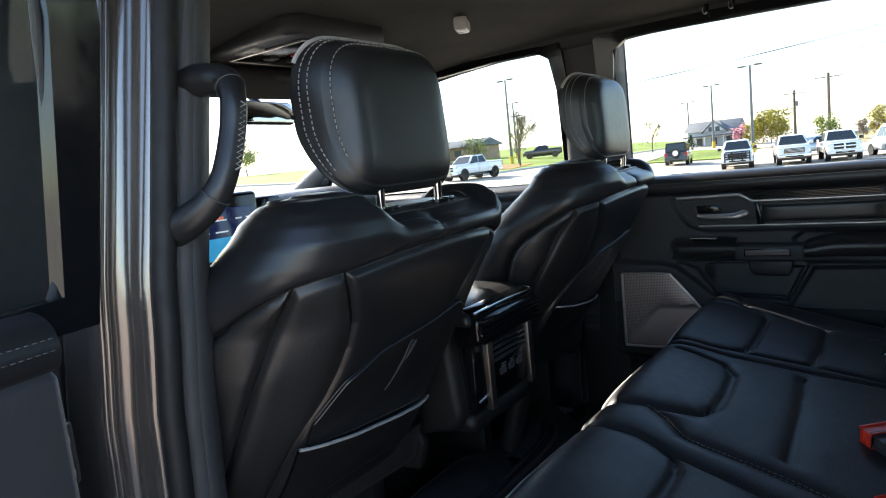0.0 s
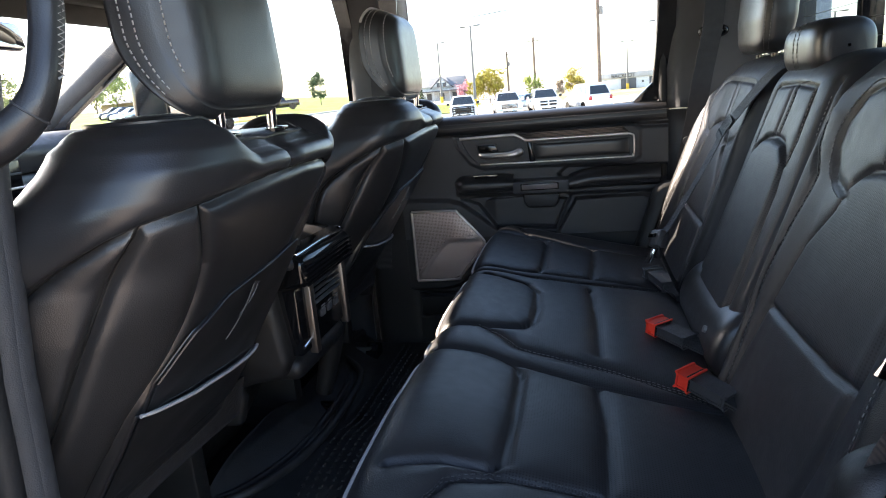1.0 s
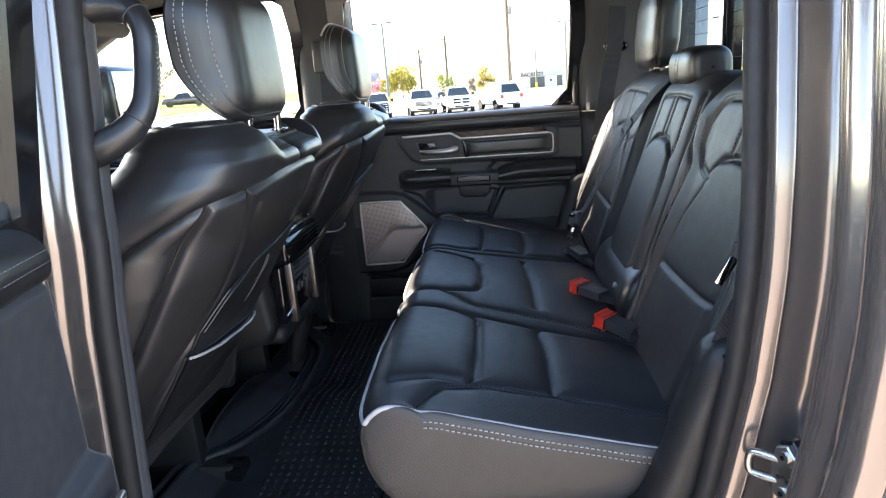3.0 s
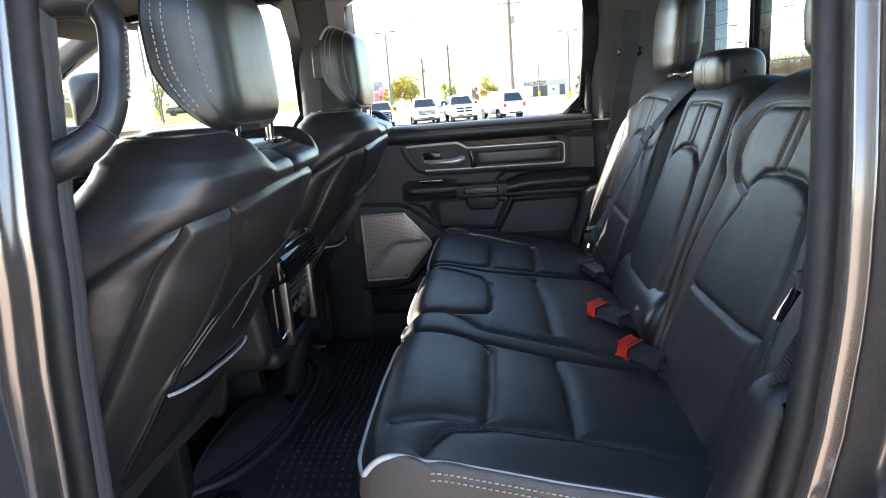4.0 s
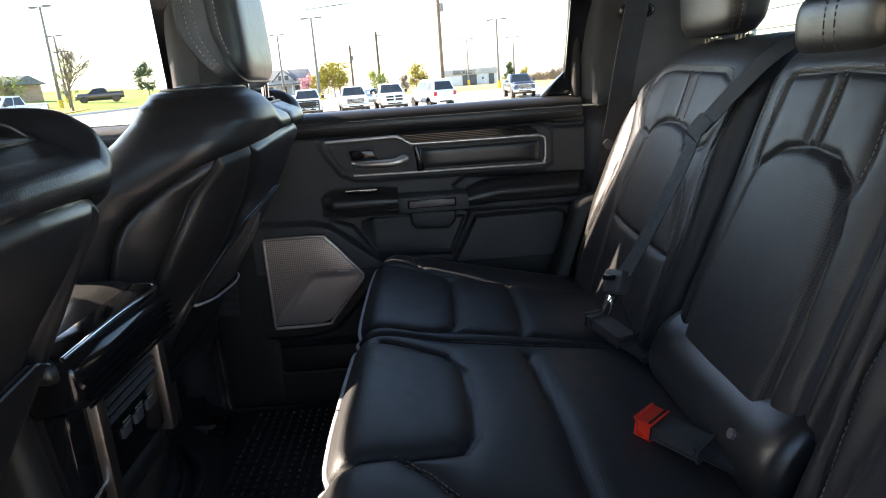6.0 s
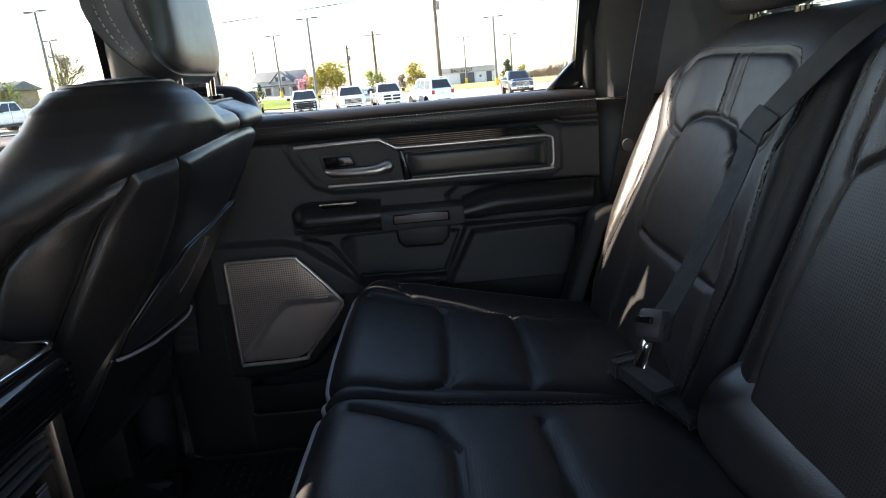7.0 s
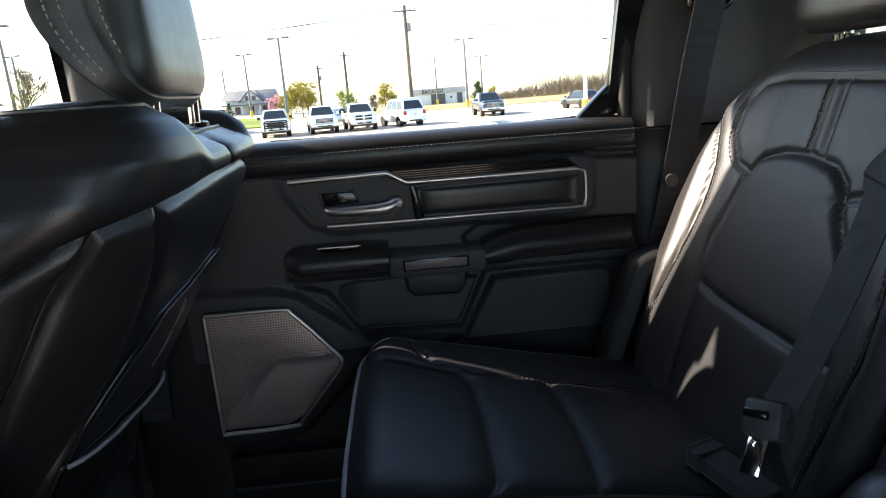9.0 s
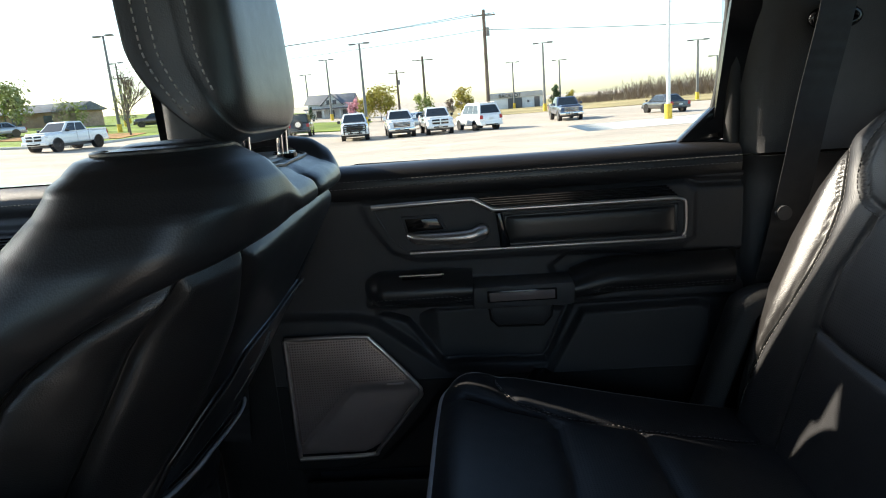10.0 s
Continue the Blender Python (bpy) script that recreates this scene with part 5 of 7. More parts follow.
    P2, U2, V2 = ring_skin(zs, lambda z: c - wd(z), lambda z: c + wd(z), lambda z: -0.092 - 0.08 * (z - 1.44), lambda z: 0.8 * dd(z), 3.4, 90, 1.0, None, 6, 0.008)
    base = P2[0].mean(0)
    rws = [np.c_[base[:2] + (P2[0][:, :2] - base[:2]) * f, np.full(90, 1.440 - h)] for f, h in ((0.3, 0.006), (0.75, 0.005), (0.93, 0.003))]
    hr = obj("headrest", np.concatenate([np.array(rws), P2]).reshape(-1, 3), grid_faces(len(P2) + 3, 90, True), LEATHER, rb, "tall black leather outer headrest")
    for k in (17, 19, 71, 73):
        dashes("stitching", P2[:30, k] + (P2[:30, k] - np.array([c, -0.095, 0])) * np.array([1, 1, 0]) * 0.012, STITCH, hr)
    for x in (-0.06, 0.06):
        tube("post", [(c + x, -0.110, 1.38), (c + x, -0.112, 1.45)], 0.006, CHROME, rb, 10, "chrome headrest post")
        tube("post_guide", [(c + x, -0.108, 1.420), (c + x, -0.108, 1.432)], 0.015, GLOSS_BLACK, rb, 12)


side_back(-1)
side_back(1)
# middle back: fold-down armrest with rolled foot
P, U, V = rear_back("middle", lambda z: -lerp(z, [0.93, 1.2, 1.36, 1.42], [0.178, 0.172, 0.168, 0.14]), lambda z: lerp(z, [0.93, 1.2, 1.36, 1.42], [0.178, 0.172, 0.168, 0.14]), None, None, 0.004, 1.02, 1.405)
mbox = [(-0.095, 1.265), (-0.10, 1.30), (-0.092, 1.372), (0.0, 1.377), (0.092, 1.372), (0.10, 1.30), (0.095, 1.265)]
mcap = [(-0.098, 1.22), (-0.085, 1.27), (-0.05, 1.292), (0.0, 1.298), (0.05, 1.292), (0.085, 1.27), (0.098, 1.22)]
mside = [(0.098, 1.22), (0.108, 1.12), (0.104, 1.03)]
medge = [(0.140, 1.38), (0.146, 1.25), (0.150, 1.04)]
seams = [(mbox, 0.004, 0.004), (mcap, 0.007, 0.005), (mside, 0.004, 0.006), (mir(mside), 0.004, 0.006), (medge, 0.006, 0.006), (mir(medge), 0.006, 0.006), ([(0.012, 1.375), (0.012, 1.298)], 0.004, 0.004), ([(-0.012, 1.375), (-0.012, 1.298)], 0.003, 0.004)]
Q = upholster(P, U, V, seams, True, 1.0, 0.0042, 0.0055)
Q = proud(Q, U, V, mir(mside), mside, mcap, False)
uu, vv = np.abs((U + np.roll(U, -1, 1))[:-1] / 2), (V[:-1] + V[1:]) / 2
inside = (uu < lerp(-vv, [-q for p, q in mside], [p for p, q in mside])) & (vv < lerp(uu, [0, 0.05, 0.085, 0.098, 0.11], [1.298, 1.292, 1.27, 1.22, 1.0]))
split_skin(Q, U, V, True, ["middle_back", "middle_insert"], np.where(inside, 1, 0), rb, [CUSHION, PERFORATED], {"middle_back": "fold-down middle back"})
for line in (mbox, medge, mir(medge), [(-0.012, 1.375), (-0.012, 1.298)]):
    dashes("stitching", on_skin(Q, U, V, line, n=50) + np.array([0.003, 0.0022, 0.001]), STITCH, rb, radius=0.0006)
roll = np.array([[(x, 0.070 + 0.042 * f * math.cos(a) - 0.30 * 0.058 * f * math.sin(a), 1.003 + 0.056 * f * math.sin(a)) for a in np.linspace(0, 2 * math.pi, 28, endpoint=False)] for x, f in zip(np.r_[-0.172, -0.170, -0.165, -0.155, np.linspace(-0.14, 0.14, 12), 0.155, 0.165, 0.170, 0.172], np.r_[0.2, 0.6, 0.82, 0.95, np.ones(12), 0.95, 0.82, 0.6, 0.2])])
sheet("armrest_roll", roll, LEATHER, rb, wrap=True, label="rolled leather foot of the middle back")
tube("screw_cap", [(-0.10, 0.108, 1.01), (-0.10, 0.113, 1.012)], 0.006, STEEL, rb, 10)
# middle headrest: low, with a central seam
rws = []
for x in np.sin(np.linspace(-math.pi / 2, math.pi / 2, 44)):
    f = max(0.02, (1 - abs(x) ** 5)) ** 0.2 if abs(x) < 0.999 else 0.05
    ring = []
    for a in np.linspace(0, 2 * math.pi, 56, endpoint=False):
        c, q = math.cos(a), math.sin(a)
        ring.append((0.044 + 0.090 * x, -0.092 + 0.046 * f * np.sign(c) * abs(c) ** 0.62, 1.428 + 0.043 * f * np.sign(q) * abs(q) ** 0.7))
    rws.append(ring)
mh = sheet("middle_headrest", np.array(rws), LEATHER, rb, wrap=True, label="low black leather middle headrest")
for i in (20, 23):
    ring = np.array(rws[i])
    c = ring.mean(0)
    dashes("stitching", [c + (q - c) * 1.012 for q in np.r_[ring, ring[:1]]], STITCH, mh)

# lower side cover beside the cushion, near and far
for sgn in (-1, 1):
    sc = rb
    pl = [(0.02, 0.62), (0.02, 1.10), (0.055, 1.135), (0.105, 1.120), (0.125, 1.07), (0.145, 1.01), (0.165, 0.95), (0.19, 0.905), (0.26, 0.880), (0.40, 0.862), (0.46, 0.80), (0.47, 0.62)]
    ring = curve([(*p, 0) for p in pl], 120, True)[:, :2]
    tan = np.roll(ring, -1, 0) - np.roll(ring, 1, 0)
    tan /= np.linalg.norm(tan, axis=1)[:, None]
    inward = np.stack([tan[:, 1], -tan[:, 0]], 1)
    shells = []
    for inset, x in [(0.030, 0.626), (0.010, 0.628), (0.002, 0.636), (0.0, 0.650)] + [(0.024 * (1 - math.cos(a)), 0.662 + 0.024 * math.sin(a)) for a in np.linspace(0, 1.5, 7)] + [(0.045, 0.6862), (0.075, 0.6864)]:
        shells.append(np.c_[np.full(120, sgn * x), ring + inward * inset])
    sheet("side_cover", np.array(shells), BASE, sc, wrap=True, label="black grained plastic foot cover")
for sgn in (-1,):
    flank = np.array([[(sgn * (0.640 + 0.052 * k), 0.055 - 0.36 * (z - 1.10) + 0.020 - 0.012 * k + 0.01 * math.sin(k * 3.1), z) for k in np.linspace(0, 1, 12)] for z in np.linspace(1.06, 1.30, 16)])
    sheet("cloth_flank", flank, CLOTH, rb, label="grey ribbed cloth flank", direction=(0, -0.02, 0))
# seat frame under the cushion
sf = rb
for x in (-0.42, -0.02, 0.38):
    box("leg", (x - 0.02, 0.15, 0.64), (x + 0.02, 0.42, 0.87), PLASTIC, sf, 0.006)
prism("bracket", [(0.335, 0.66), (0.435, 0.66), (0.435, 0.835), (0.335, 0.835)], "x", -0.552, -0.546, BRONZE, sf, 0.001, "plain grey sheet bracket")
tube("bracket_hole", [(-0.553, 0.385, 0.808), (-0.545, 0.385, 0.808)], 0.006, GLOSS_BLACK, sf, 10)
box("under_box", (-0.60, 0.10, 0.64), (0.60, 0.16, 0.88), CARPET, sf, 0.01)

# ---- belts and buckles ----
def buckle(name, base, tip, red, label):
    b = thing(name, base, label, "seat belt buckle", "belt buckles")
    base, tip = np.array(base), np.array(tip)
    ax = (tip - base) / np.linalg.norm(tip - base)
    L = np.linalg.norm(tip - base)
    side = np.cross(ax, (0, 0, 1))
    side /= np.linalg.norm(side)
    up = np.cross(side, ax)

    def block(nm, a, c, w, h, mat, lift=0):
        bm = bmesh.new()
        bmesh.ops.create_cube(bm, size=1)
        for v in bm.verts:
            v.co = Vector(base + ax * (a + (v.co.x + 0.5) * (c - a)) + side * v.co.y * w + up * (v.co.z * h + lift))
        bmesh.ops.bevel(bm, geom=bm.edges[:], offset=0.0025 if c - a > 0.006 else 0.0006, segments=2, affect="EDGES")
        bm_obj(nm, bm, mat, b)
    block("body", 0, L - 0.014, 0.030, 0.018, PLASTIC)
    if red:
        block("release_button", L - 0.016, L + 0.003, 0.036, 0.022, RED)
        block("tongue_slot", L - 0.0165, L - 0.0135, 0.0365, 0.0225, GLOSS_BLACK)
    else:
        block("slot_end", L - 0.014, L, 0.034, 0.020, PLASTIC_GREY)
    block("stalk", -0.06, 0.004, 0.028, 0.007, WEBBING)


buckle("buckle", (-0.280, 0.108, 0.980), (-0.232, 0.158, 0.992), True, "black buckle with a red release button on the cushion")
buckle("buckle", (-0.080, 0.130, 0.982), (-0.026, 0.178, 0.990), True, "black buckle with a red release button in the middle")
buckle("buckle", (0.228, 0.122, 0.978), (0.314, 0.152, 0.986), False, "grey middle buckle lying on the cushion")
# middle strap, over the far shoulder of the middle back, down to its tongue
mb1 = thing("seat_belt", (0.18, 0.10, 1.0), "black middle seat belt with chromed tongue", "seat belt", "rear belts")
belt("webbing", curve([(0.085, -0.15, 1.435), (0.125, -0.095, 1.430), (0.165, -0.050, 1.400), (0.205, -0.015, 1.350), (0.236, 0.016, 1.300)], 30), (0.044, 0.000, 0.008), WEBBING, mb1)
belt("webbing", curve([(0.240, 0.014, 1.306), (0.222, 0.046, 1.250), (0.207, 0.085, 1.185), (0.197, 0.125, 1.12), (0.192, 0.148, 1.082), (0.198, 0.128, 1.02), (0.205, 0.105, 0.97)], 44), (0.044, -0.004, 0.006), WEBBING, mb1)
belt("fold", curve([(0.226, 0.010, 1.318), (0.238, 0.019, 1.300), (0.240, 0.024, 1.290), (0.234, 0.028, 1.288), (0.228, 0.034, 1.276)], 14), (0.046, -0.002, 0.012), WEBBING, mb1, "folded strap end")
box("tongue", (0.172, 0.138, 1.072), (0.212, 0.160, 1.108), PLASTIC, mb1, 0.006, turn=(25, 12, 25))
box("tongue_slot", (0.180, 0.158, 1.094), (0.204, 0.163, 1.102), GLOSS_BLACK, mb1, 0.001, turn=(25, 12, 25))
box("tongue_plate", (0.178, 0.160, 1.040), (0.198, 0.164, 1.078), CHROME, mb1, 0.001, "chromed latch plate", turn=(35, 10, 25))
# far shoulder strap from its pillar anchor
fs = thing("seat_belt", (0.70, -0.05, 1.0), "black shoulder belt hanging from the far pillar", "seat belt", "rear belts")
belt("webbing", curve([(0.700, -0.050, 1.62), (0.700, -0.042, 1.52), (0.704, -0.02, 1.40), (0.706, 0.005, 1.25), (0.700, 0.04, 1.10), (0.695, 0.08, 0.98)], 40), (0.0, 0.048, 0.006), WEBBING, fs)
tube("anchor_ring", [(0.712, -0.045 + 0.032 * math.cos(a), 1.505 + 0.012 * math.sin(a)) for a in np.linspace(0, 2 * math.pi, 20, endpoint=False)], 0.006, GLOSS_BLACK, fs, 8, closed=True)
tube("anchor_hub", [(0.735, -0.045, 1.515), (0.705, -0.045, 1.515)], 0.016, PLASTIC, fs, 12)
tube("button", [(0.708, 0.02, 1.232), (0.695, 0.02, 1.232)], 0.011, PLASTIC_GREY, fs, 12)
# near shoulder strap and tongue beside the near pillar
ns = thing("seat_belt", (-0.68, 0.05, 1.0), "black near shoulder belt with chromed tongue", "seat belt", "rear belts")
belt("webbing", curve([(-0.700, -0.055, 1.62), (-0.695, -0.02, 1.40), (-0.685, 0.03, 1.25), (-0.665, 0.075, 1.13), (-0.650, 0.09, 1.02)], 40), (0.006, 0.046, 0.01), WEBBING, ns)
box("tongue", (-0.666, 0.066, 1.226), (-0.656, 0.082, 1.244), PLASTIC, ns, 0.004)
box("tongue_plate", (-0.662, 0.082, 1.192), (-0.660, 0.092, 1.227), CHROME, ns, 0.001, "chromed latch plate", turn=(30, 0, 0))
# driver's belt beside the pillar
ds = thing("seat_belt", (-0.68, 0.85, 0.8), "grey-black driver's belt hanging by the pillar", "seat belt")
belt("webbing", curve([(-0.672, 0.88, 1.52), (-0.662, 0.86, 1.36), (-0.668, 0.845, 1.2), (-0.68, 0.86, 0.80)], 30), (0.012, 0.046, 0.0), WEBBING, ds)

# ---- console, dashboard, overhead ----
co = thing("center_console", (0.05, 1.1, 0.66), "black centre console with satin posts and rear vents", "console")
prism("body", [(0.850, 0.915), (0.83, 0.95), (0.85, 1.10), (0.86, 1.13), (1.60, 1.13), (1.75, 0.95), (1.75, 0.66), (1.12, 0.66), (1.00, 0.86), (0.93, 0.90)], "x", -0.115, 0.145, BASE, co, 0.02, seg=3)
prism("lid", [(0.80, 1.125), (0.805, 1.150), (0.85, 1.165), (1.35, 1.170), (1.38, 1.13)], "x", -0.105, 0.150, LEATHER, co, 0.012, "black padded console lid", 3)
prism("rear_lip", [(0.785, 1.090), (0.785, 1.140), (0.815, 1.158), (0.85, 1.158), (0.85, 1.08)], "x", -0.095, 0.150, GLOSS_BLACK, co, 0.012, "gloss black ribbed lip", 3)
for k in range(5):
    tube("rib", [(-0.088, 0.7835, 1.094 + 0.009 * k), (0.143, 0.7835, 1.094 + 0.009 * k)], 0.0022, GLOSS_BLACK, co, 6)
tube("lip_trim", curve([(-0.09, 0.80, 1.150), (0.02, 0.797, 1.154), (0.143, 0.80, 1.150), (0.152, 0.83, 1.152), (0.152, 0.90, 1.155)], 30), 0.003, CHROME, co, 8)
box("vent_panel", (-0.088, 0.812, 0.955), (0.142, 0.85, 1.085), GLOSS_BLACK, co, 0.006)
for x in (-0.040, 0.128):
    box("satin_post", (x - 0.010, 0.800, 0.945), (x + 0.010, 0.818, 1.088), BRONZE, co, 0.004, "dark satin metal post")
for k in range(4):
    box("vent_slat", (-0.028, 0.806, 1.035 + 0.012 * k), (0.115, 0.814, 1.038 + 0.012 * k), PLASTIC, co, 0.001, turn=(25, 0, 0))
for k, x in enumerate((0.005, 0.04, 0.075)):
    box("socket", (x, 0.8075, 1.000), (x + 0.022, 0.814, 1.014), PLASTIC_GREY, co, 0.002)
    for j in range(2):
        box("legend", (x + 0.002, 0.8068, 1.016 + 0.005 * j), (x + 0.020, 0.8078, 1.0185 + 0.005 * j), STITCH, co, 0)
box("drawer", (-0.095, 0.818, 0.905), (0.145, 0.90, 0.950), BASE, co, 0.020, seg=4)
tube("drawer_pull", [(-0.085, 0.812, 0.972), (-0.050, 0.812, 0.976)], 0.004, CHROME, co, 8)
for x in (0.160,):
    tube("side_bulge", curve([(x, 0.87, 1.08), (x, 0.85, 1.0), (x, 0.86, 0.90), (x, 0.90, 0.76)], 20), [0.020 + 0.008 * math.sin(k / 19 * math.pi) for k in range(20)], BASE, co, 12)
da = thing("dashboard", (0, 1.9, 1.0), "black dashboard with a tall central touchscreen", "dashboard")
prism("upper", [(1.72, 1.30), (1.70, 1.36), (1.76, 1.40), (2.1, 1.40), (2.2, 1.30)], "x", -0.76, 0.76, PLASTIC, da, 0.02, seg=3)
prism("lower", [(1.75, 0.80), (1.73, 1.31), (2.15, 1.31), (2.15, 0.80)], "x", -0.76, 0.76, LEATHER, da, 0.03, seg=3)
box("screen_frame", (-0.10, 1.665, 1.02), (0.15, 1.72, 1.42), GLOSS_BLACK, da, 0.014, seg=3)
scr = material("lit_touchscreen", (0.01, 0.012, 0.02), 0.1)
scr.node_tree.nodes["Principled BSDF"].inputs["Emission Color"].default_value = (0.05, 0.07, 0.25, 1)
scr.node_tree.nodes["Principled BSDF"].inputs["Emission Strength"].default_value = 0.05
box("screen", (-0.08, 1.661, 1.07), (0.13, 1.667, 1.38), scr, da, 0.004, "lit blue-black touchscreen")
for nm, c, st, r in (("screen_tile", (0.05, 0.35, 0.6), 0.16, (-0.05, 1.24, 0.04, 1.30)), ("screen_bar", (0.7, 0.15, 0.08), 0.15, (-0.05, 1.35, 0.02, 1.358))):
    mm = material("lit_" + nm, c, 0.2)
    mm.node_tree.nodes["Principled BSDF"].inputs["Emission Color"].default_value = (*c, 1)
    mm.node_tree.nodes["Principled BSDF"].inputs["Emission Strength"].default_value = st
    box(nm, (r[0], 1.658, r[1]), (r[2], 1.6625, r[3]), mm, da, 0.001)
pale = material("lit_legend", (0.6, 0.62, 0.66), 0.3)
pale.node_tree.nodes["Principled BSDF"].inputs["Emission Color"].default_value = (0.6, 0.62, 0.66, 1)
pale.node_tree.nodes["Principled BSDF"].inputs["Emission Strength"].default_value = 0.2
for k in range(9):
    z = 1.09 + 0.032 * k
    for x, w in ((-0.06, 0.03), (-0.01, 0.04), (0.06, 0.02), (0.095, 0.02)):
        if not (1.23 < z < 1.31 and x < 0.04):
            box("legend", (x, 1.6595, z), (x + w, 1.6625, z + 0.004), pale, da, 0)
for x in (-0.17, 0.20):
    box("vent", (x - 0.045, 1.675, 1.16), (x + 0.045, 1.72, 1.40), GLOSS_BLACK, da, 0.01)
    for k in range(5):
        box("vent_slat", (x - 0.036, 1.668, 1.20 + 0.035 * k), (x + 0.036, 1.682, 1.206 + 0.035 * k), SATIN if k == 2 else PLASTIC, da, 0.001)
box("dash_strip", (0.26, 1.712, 1.255), (0.74, 1.73, 1.275), SATIN, da, 0.004)
stw = thing("steering_wheel", (-0.38, 1.62, 1.15), "black leather steering wheel", "steering wheel")
ring = [(-0.38 + 0.185 * math.cos(a), 1.60 + 0.075 * math.sin(a), 1.18 + 0.17 * math.sin(a)) for a in np.linspace(0, 2 * math.pi, 48, endpoint=False)]
tube("rim", ring, 0.016, LEATHER, stw, 10, closed=True)
tube("hub", [(-0.38, 1.62, 1.17), (-0.38, 1.72, 1.14)], [0.07, 0.04], PLASTIC, stw, 20)
for sx in (-1, 1):
    box("spoke", (-0.38 + sx * 0.11 - 0.07, 1.605, 1.165), (-0.38 + sx * 0.11 + 0.07, 1.625, 1.195), PLASTIC, stw, 0.006)
mr = thing("rear_view_mirror", (0.20, 1.62, 1.68), "frameless rear-view mirror on the windscreen", "mirror")
box("shell", (0.08, 1.650, 1.605), (0.335, 1.680, 1.675), GLOSS_BLACK, mr, 0.012, seg=3, turn=(-8, 0, 8))
box("mirror_glass", (0.088, 1.644, 1.611), (0.327, 1.650, 1.669), MIRROR, mr, 0.002, turn=(-8, 0, 8))
tube("stalk", [(0.20, 1.66, 1.66), (0.19, 1.70, 1.71)], 0.012, GLOSS_BLACK, mr, 10)
oc = thing("overhead_console", (0.05, 1.4, 1.74), "dark overhead console with lamps and switches", "overhead console")
prism("body", [(-0.07, 1.24), (-0.04, 1.20), (0.24, 1.20), (0.27, 1.24), (0.26, 1.55), (-0.06, 1.55)], "z", 1.750, 1.80, PLASTIC, oc, 0.014, seg=3)
box("switch_panel", (0.00, 1.25, 1.744), (0.20, 1.50, 1.752), GLOSS_BLACK, oc, 0.004)
tube("trim_loop", [(-0.005, 1.245, 1.746), (0.205, 1.245, 1.746), (0.205, 1.505, 1.746), (-0.005, 1.505, 1.746)], 0.003, SATIN, oc, 6, closed=True)
lens = material("pale_lamp_lens", (0.65, 0.64, 0.60), 0.25)
for x in (-0.028, 0.230):
    box("lamp_lens", (x - 0.016, 1.36, 1.744), (x + 0.016, 1.44, 1.752), lens, oc, 0.004)
    box("switch", (x * 0.3 + 0.06, 1.42, 1.741), (x * 0.3 + 0.09, 1.45, 1.747), PLASTIC_GREY, oc, 0.002)
box("call_button", (0.08, 1.35, 1.740), (0.12, 1.38, 1.746), RED, oc, 0.003)
rl = thing("roof_lamp", (0.33, 1.03, 1.76), "small pale lens in the headliner", "roof lamp")
box("lens", (0.30, 1.01, 1.758), (0.37, 1.045, 1.790), lens, rl, 0.008, turn=(0, 0, 25))
hk = thing("coat_hook", (0.66, 0.52, 1.74), "black coat hook under the roof rail", "coat hook")
for dy in (-0.03, 0.03):
    tube("prong", curve([(0.70, 0.50 + dy, 1.775), (0.692, 0.50 + dy, 1.750), (0.675, 0.50 + dy, 1.742), (0.668, 0.50 + dy, 1.755)], 14), 0.006, GLOSS_BLACK, hk, 8)
tube("bar", [(0.70, 0.46, 1.772), (0.70, 0.54, 1.772)], 0.009, GLOSS_BLACK, hk, 8)

# ---- floor mats ----
fm = thing("floor_mat", (-0.1, 0.75, 0.645), "black ribbed rubber floor mat with raised rim", "floor mat")
FY = np.linspace(0.605, 1.02, 50)


def mat_z(x, y):
    hump = 0.028 * math.exp(-((x - 0.02) / 0.16) ** 4)
    rim = 0.03 * max(0, (y - lerp(x, [-0.8, -0.2, 0.1, 0.4, 0.75], [1.0, 0.97, 0.90, 0.90, 0.98]) + 0.02) / 0.05) if y > 0.85 else 0
    return 0.652 + hump + min(rim, 0.05)


sheet("mat_base", np.array([[(x, y, mat_z(x, y)) for x in np.linspace(-0.72, 0.72, 70)] for y in FY]), MAT, fm, direction=(0, 0, -0.006))
verts, faces = [], []
for y in np.arange(0.62, 0.88, 0.020):
    for x in np.arange(-0.70, 0.70, 0.022):
        z = mat_z(x, y)
        i = len(verts)
        verts += [(x + a, y + b, z + c) for a, b, c in ((-0.006, -0.003, 0), (0.006, -0.003, 0), (0.006, 0.003, 0), (-0.006, 0.003, 0), (-0.004, -0.0015, 0.003), (0.004, -0.0015, 0.003), (0.004, 0.0015, 0.003), (-0.004, 0.0015, 0.003))]
        faces += [(i + 4, i + 5, i + 6, i + 7)] + [(i + k, i + (k + 1) % 4, i + 4 + (k + 1) % 4, i + 4 + k) for k in range(4)]
nubs = obj("grip_nub_pattern", verts, faces, MAT, fm, "rows of raised grip nubs", sharp=30)
tagged(nubs, kind="stuff")
for off, r in ((0.0, 0.010), (0.030, 0.007)):
    tube("rim", curve([(-0.71, 1.03 + off, 0.690), (-0.32, 1.028 + off, 0.690), (-0.20, 1.015 + off, 0.690), (-0.13, 0.945 + off, 0.690), (-0.02, 0.898 + off, 0.690), (0.10, 0.880 + off, 0.690), (0.30, 0.884 + off, 0.690), (0.42, 0.910 + off, 0.690), (0.52, 0.995 + off, 0.690), (0.60, 1.02 + off, 0.690), (0.71, 1.0 + off, 0.690)], 90), r, MAT, fm, 10, "raised rubber rim")
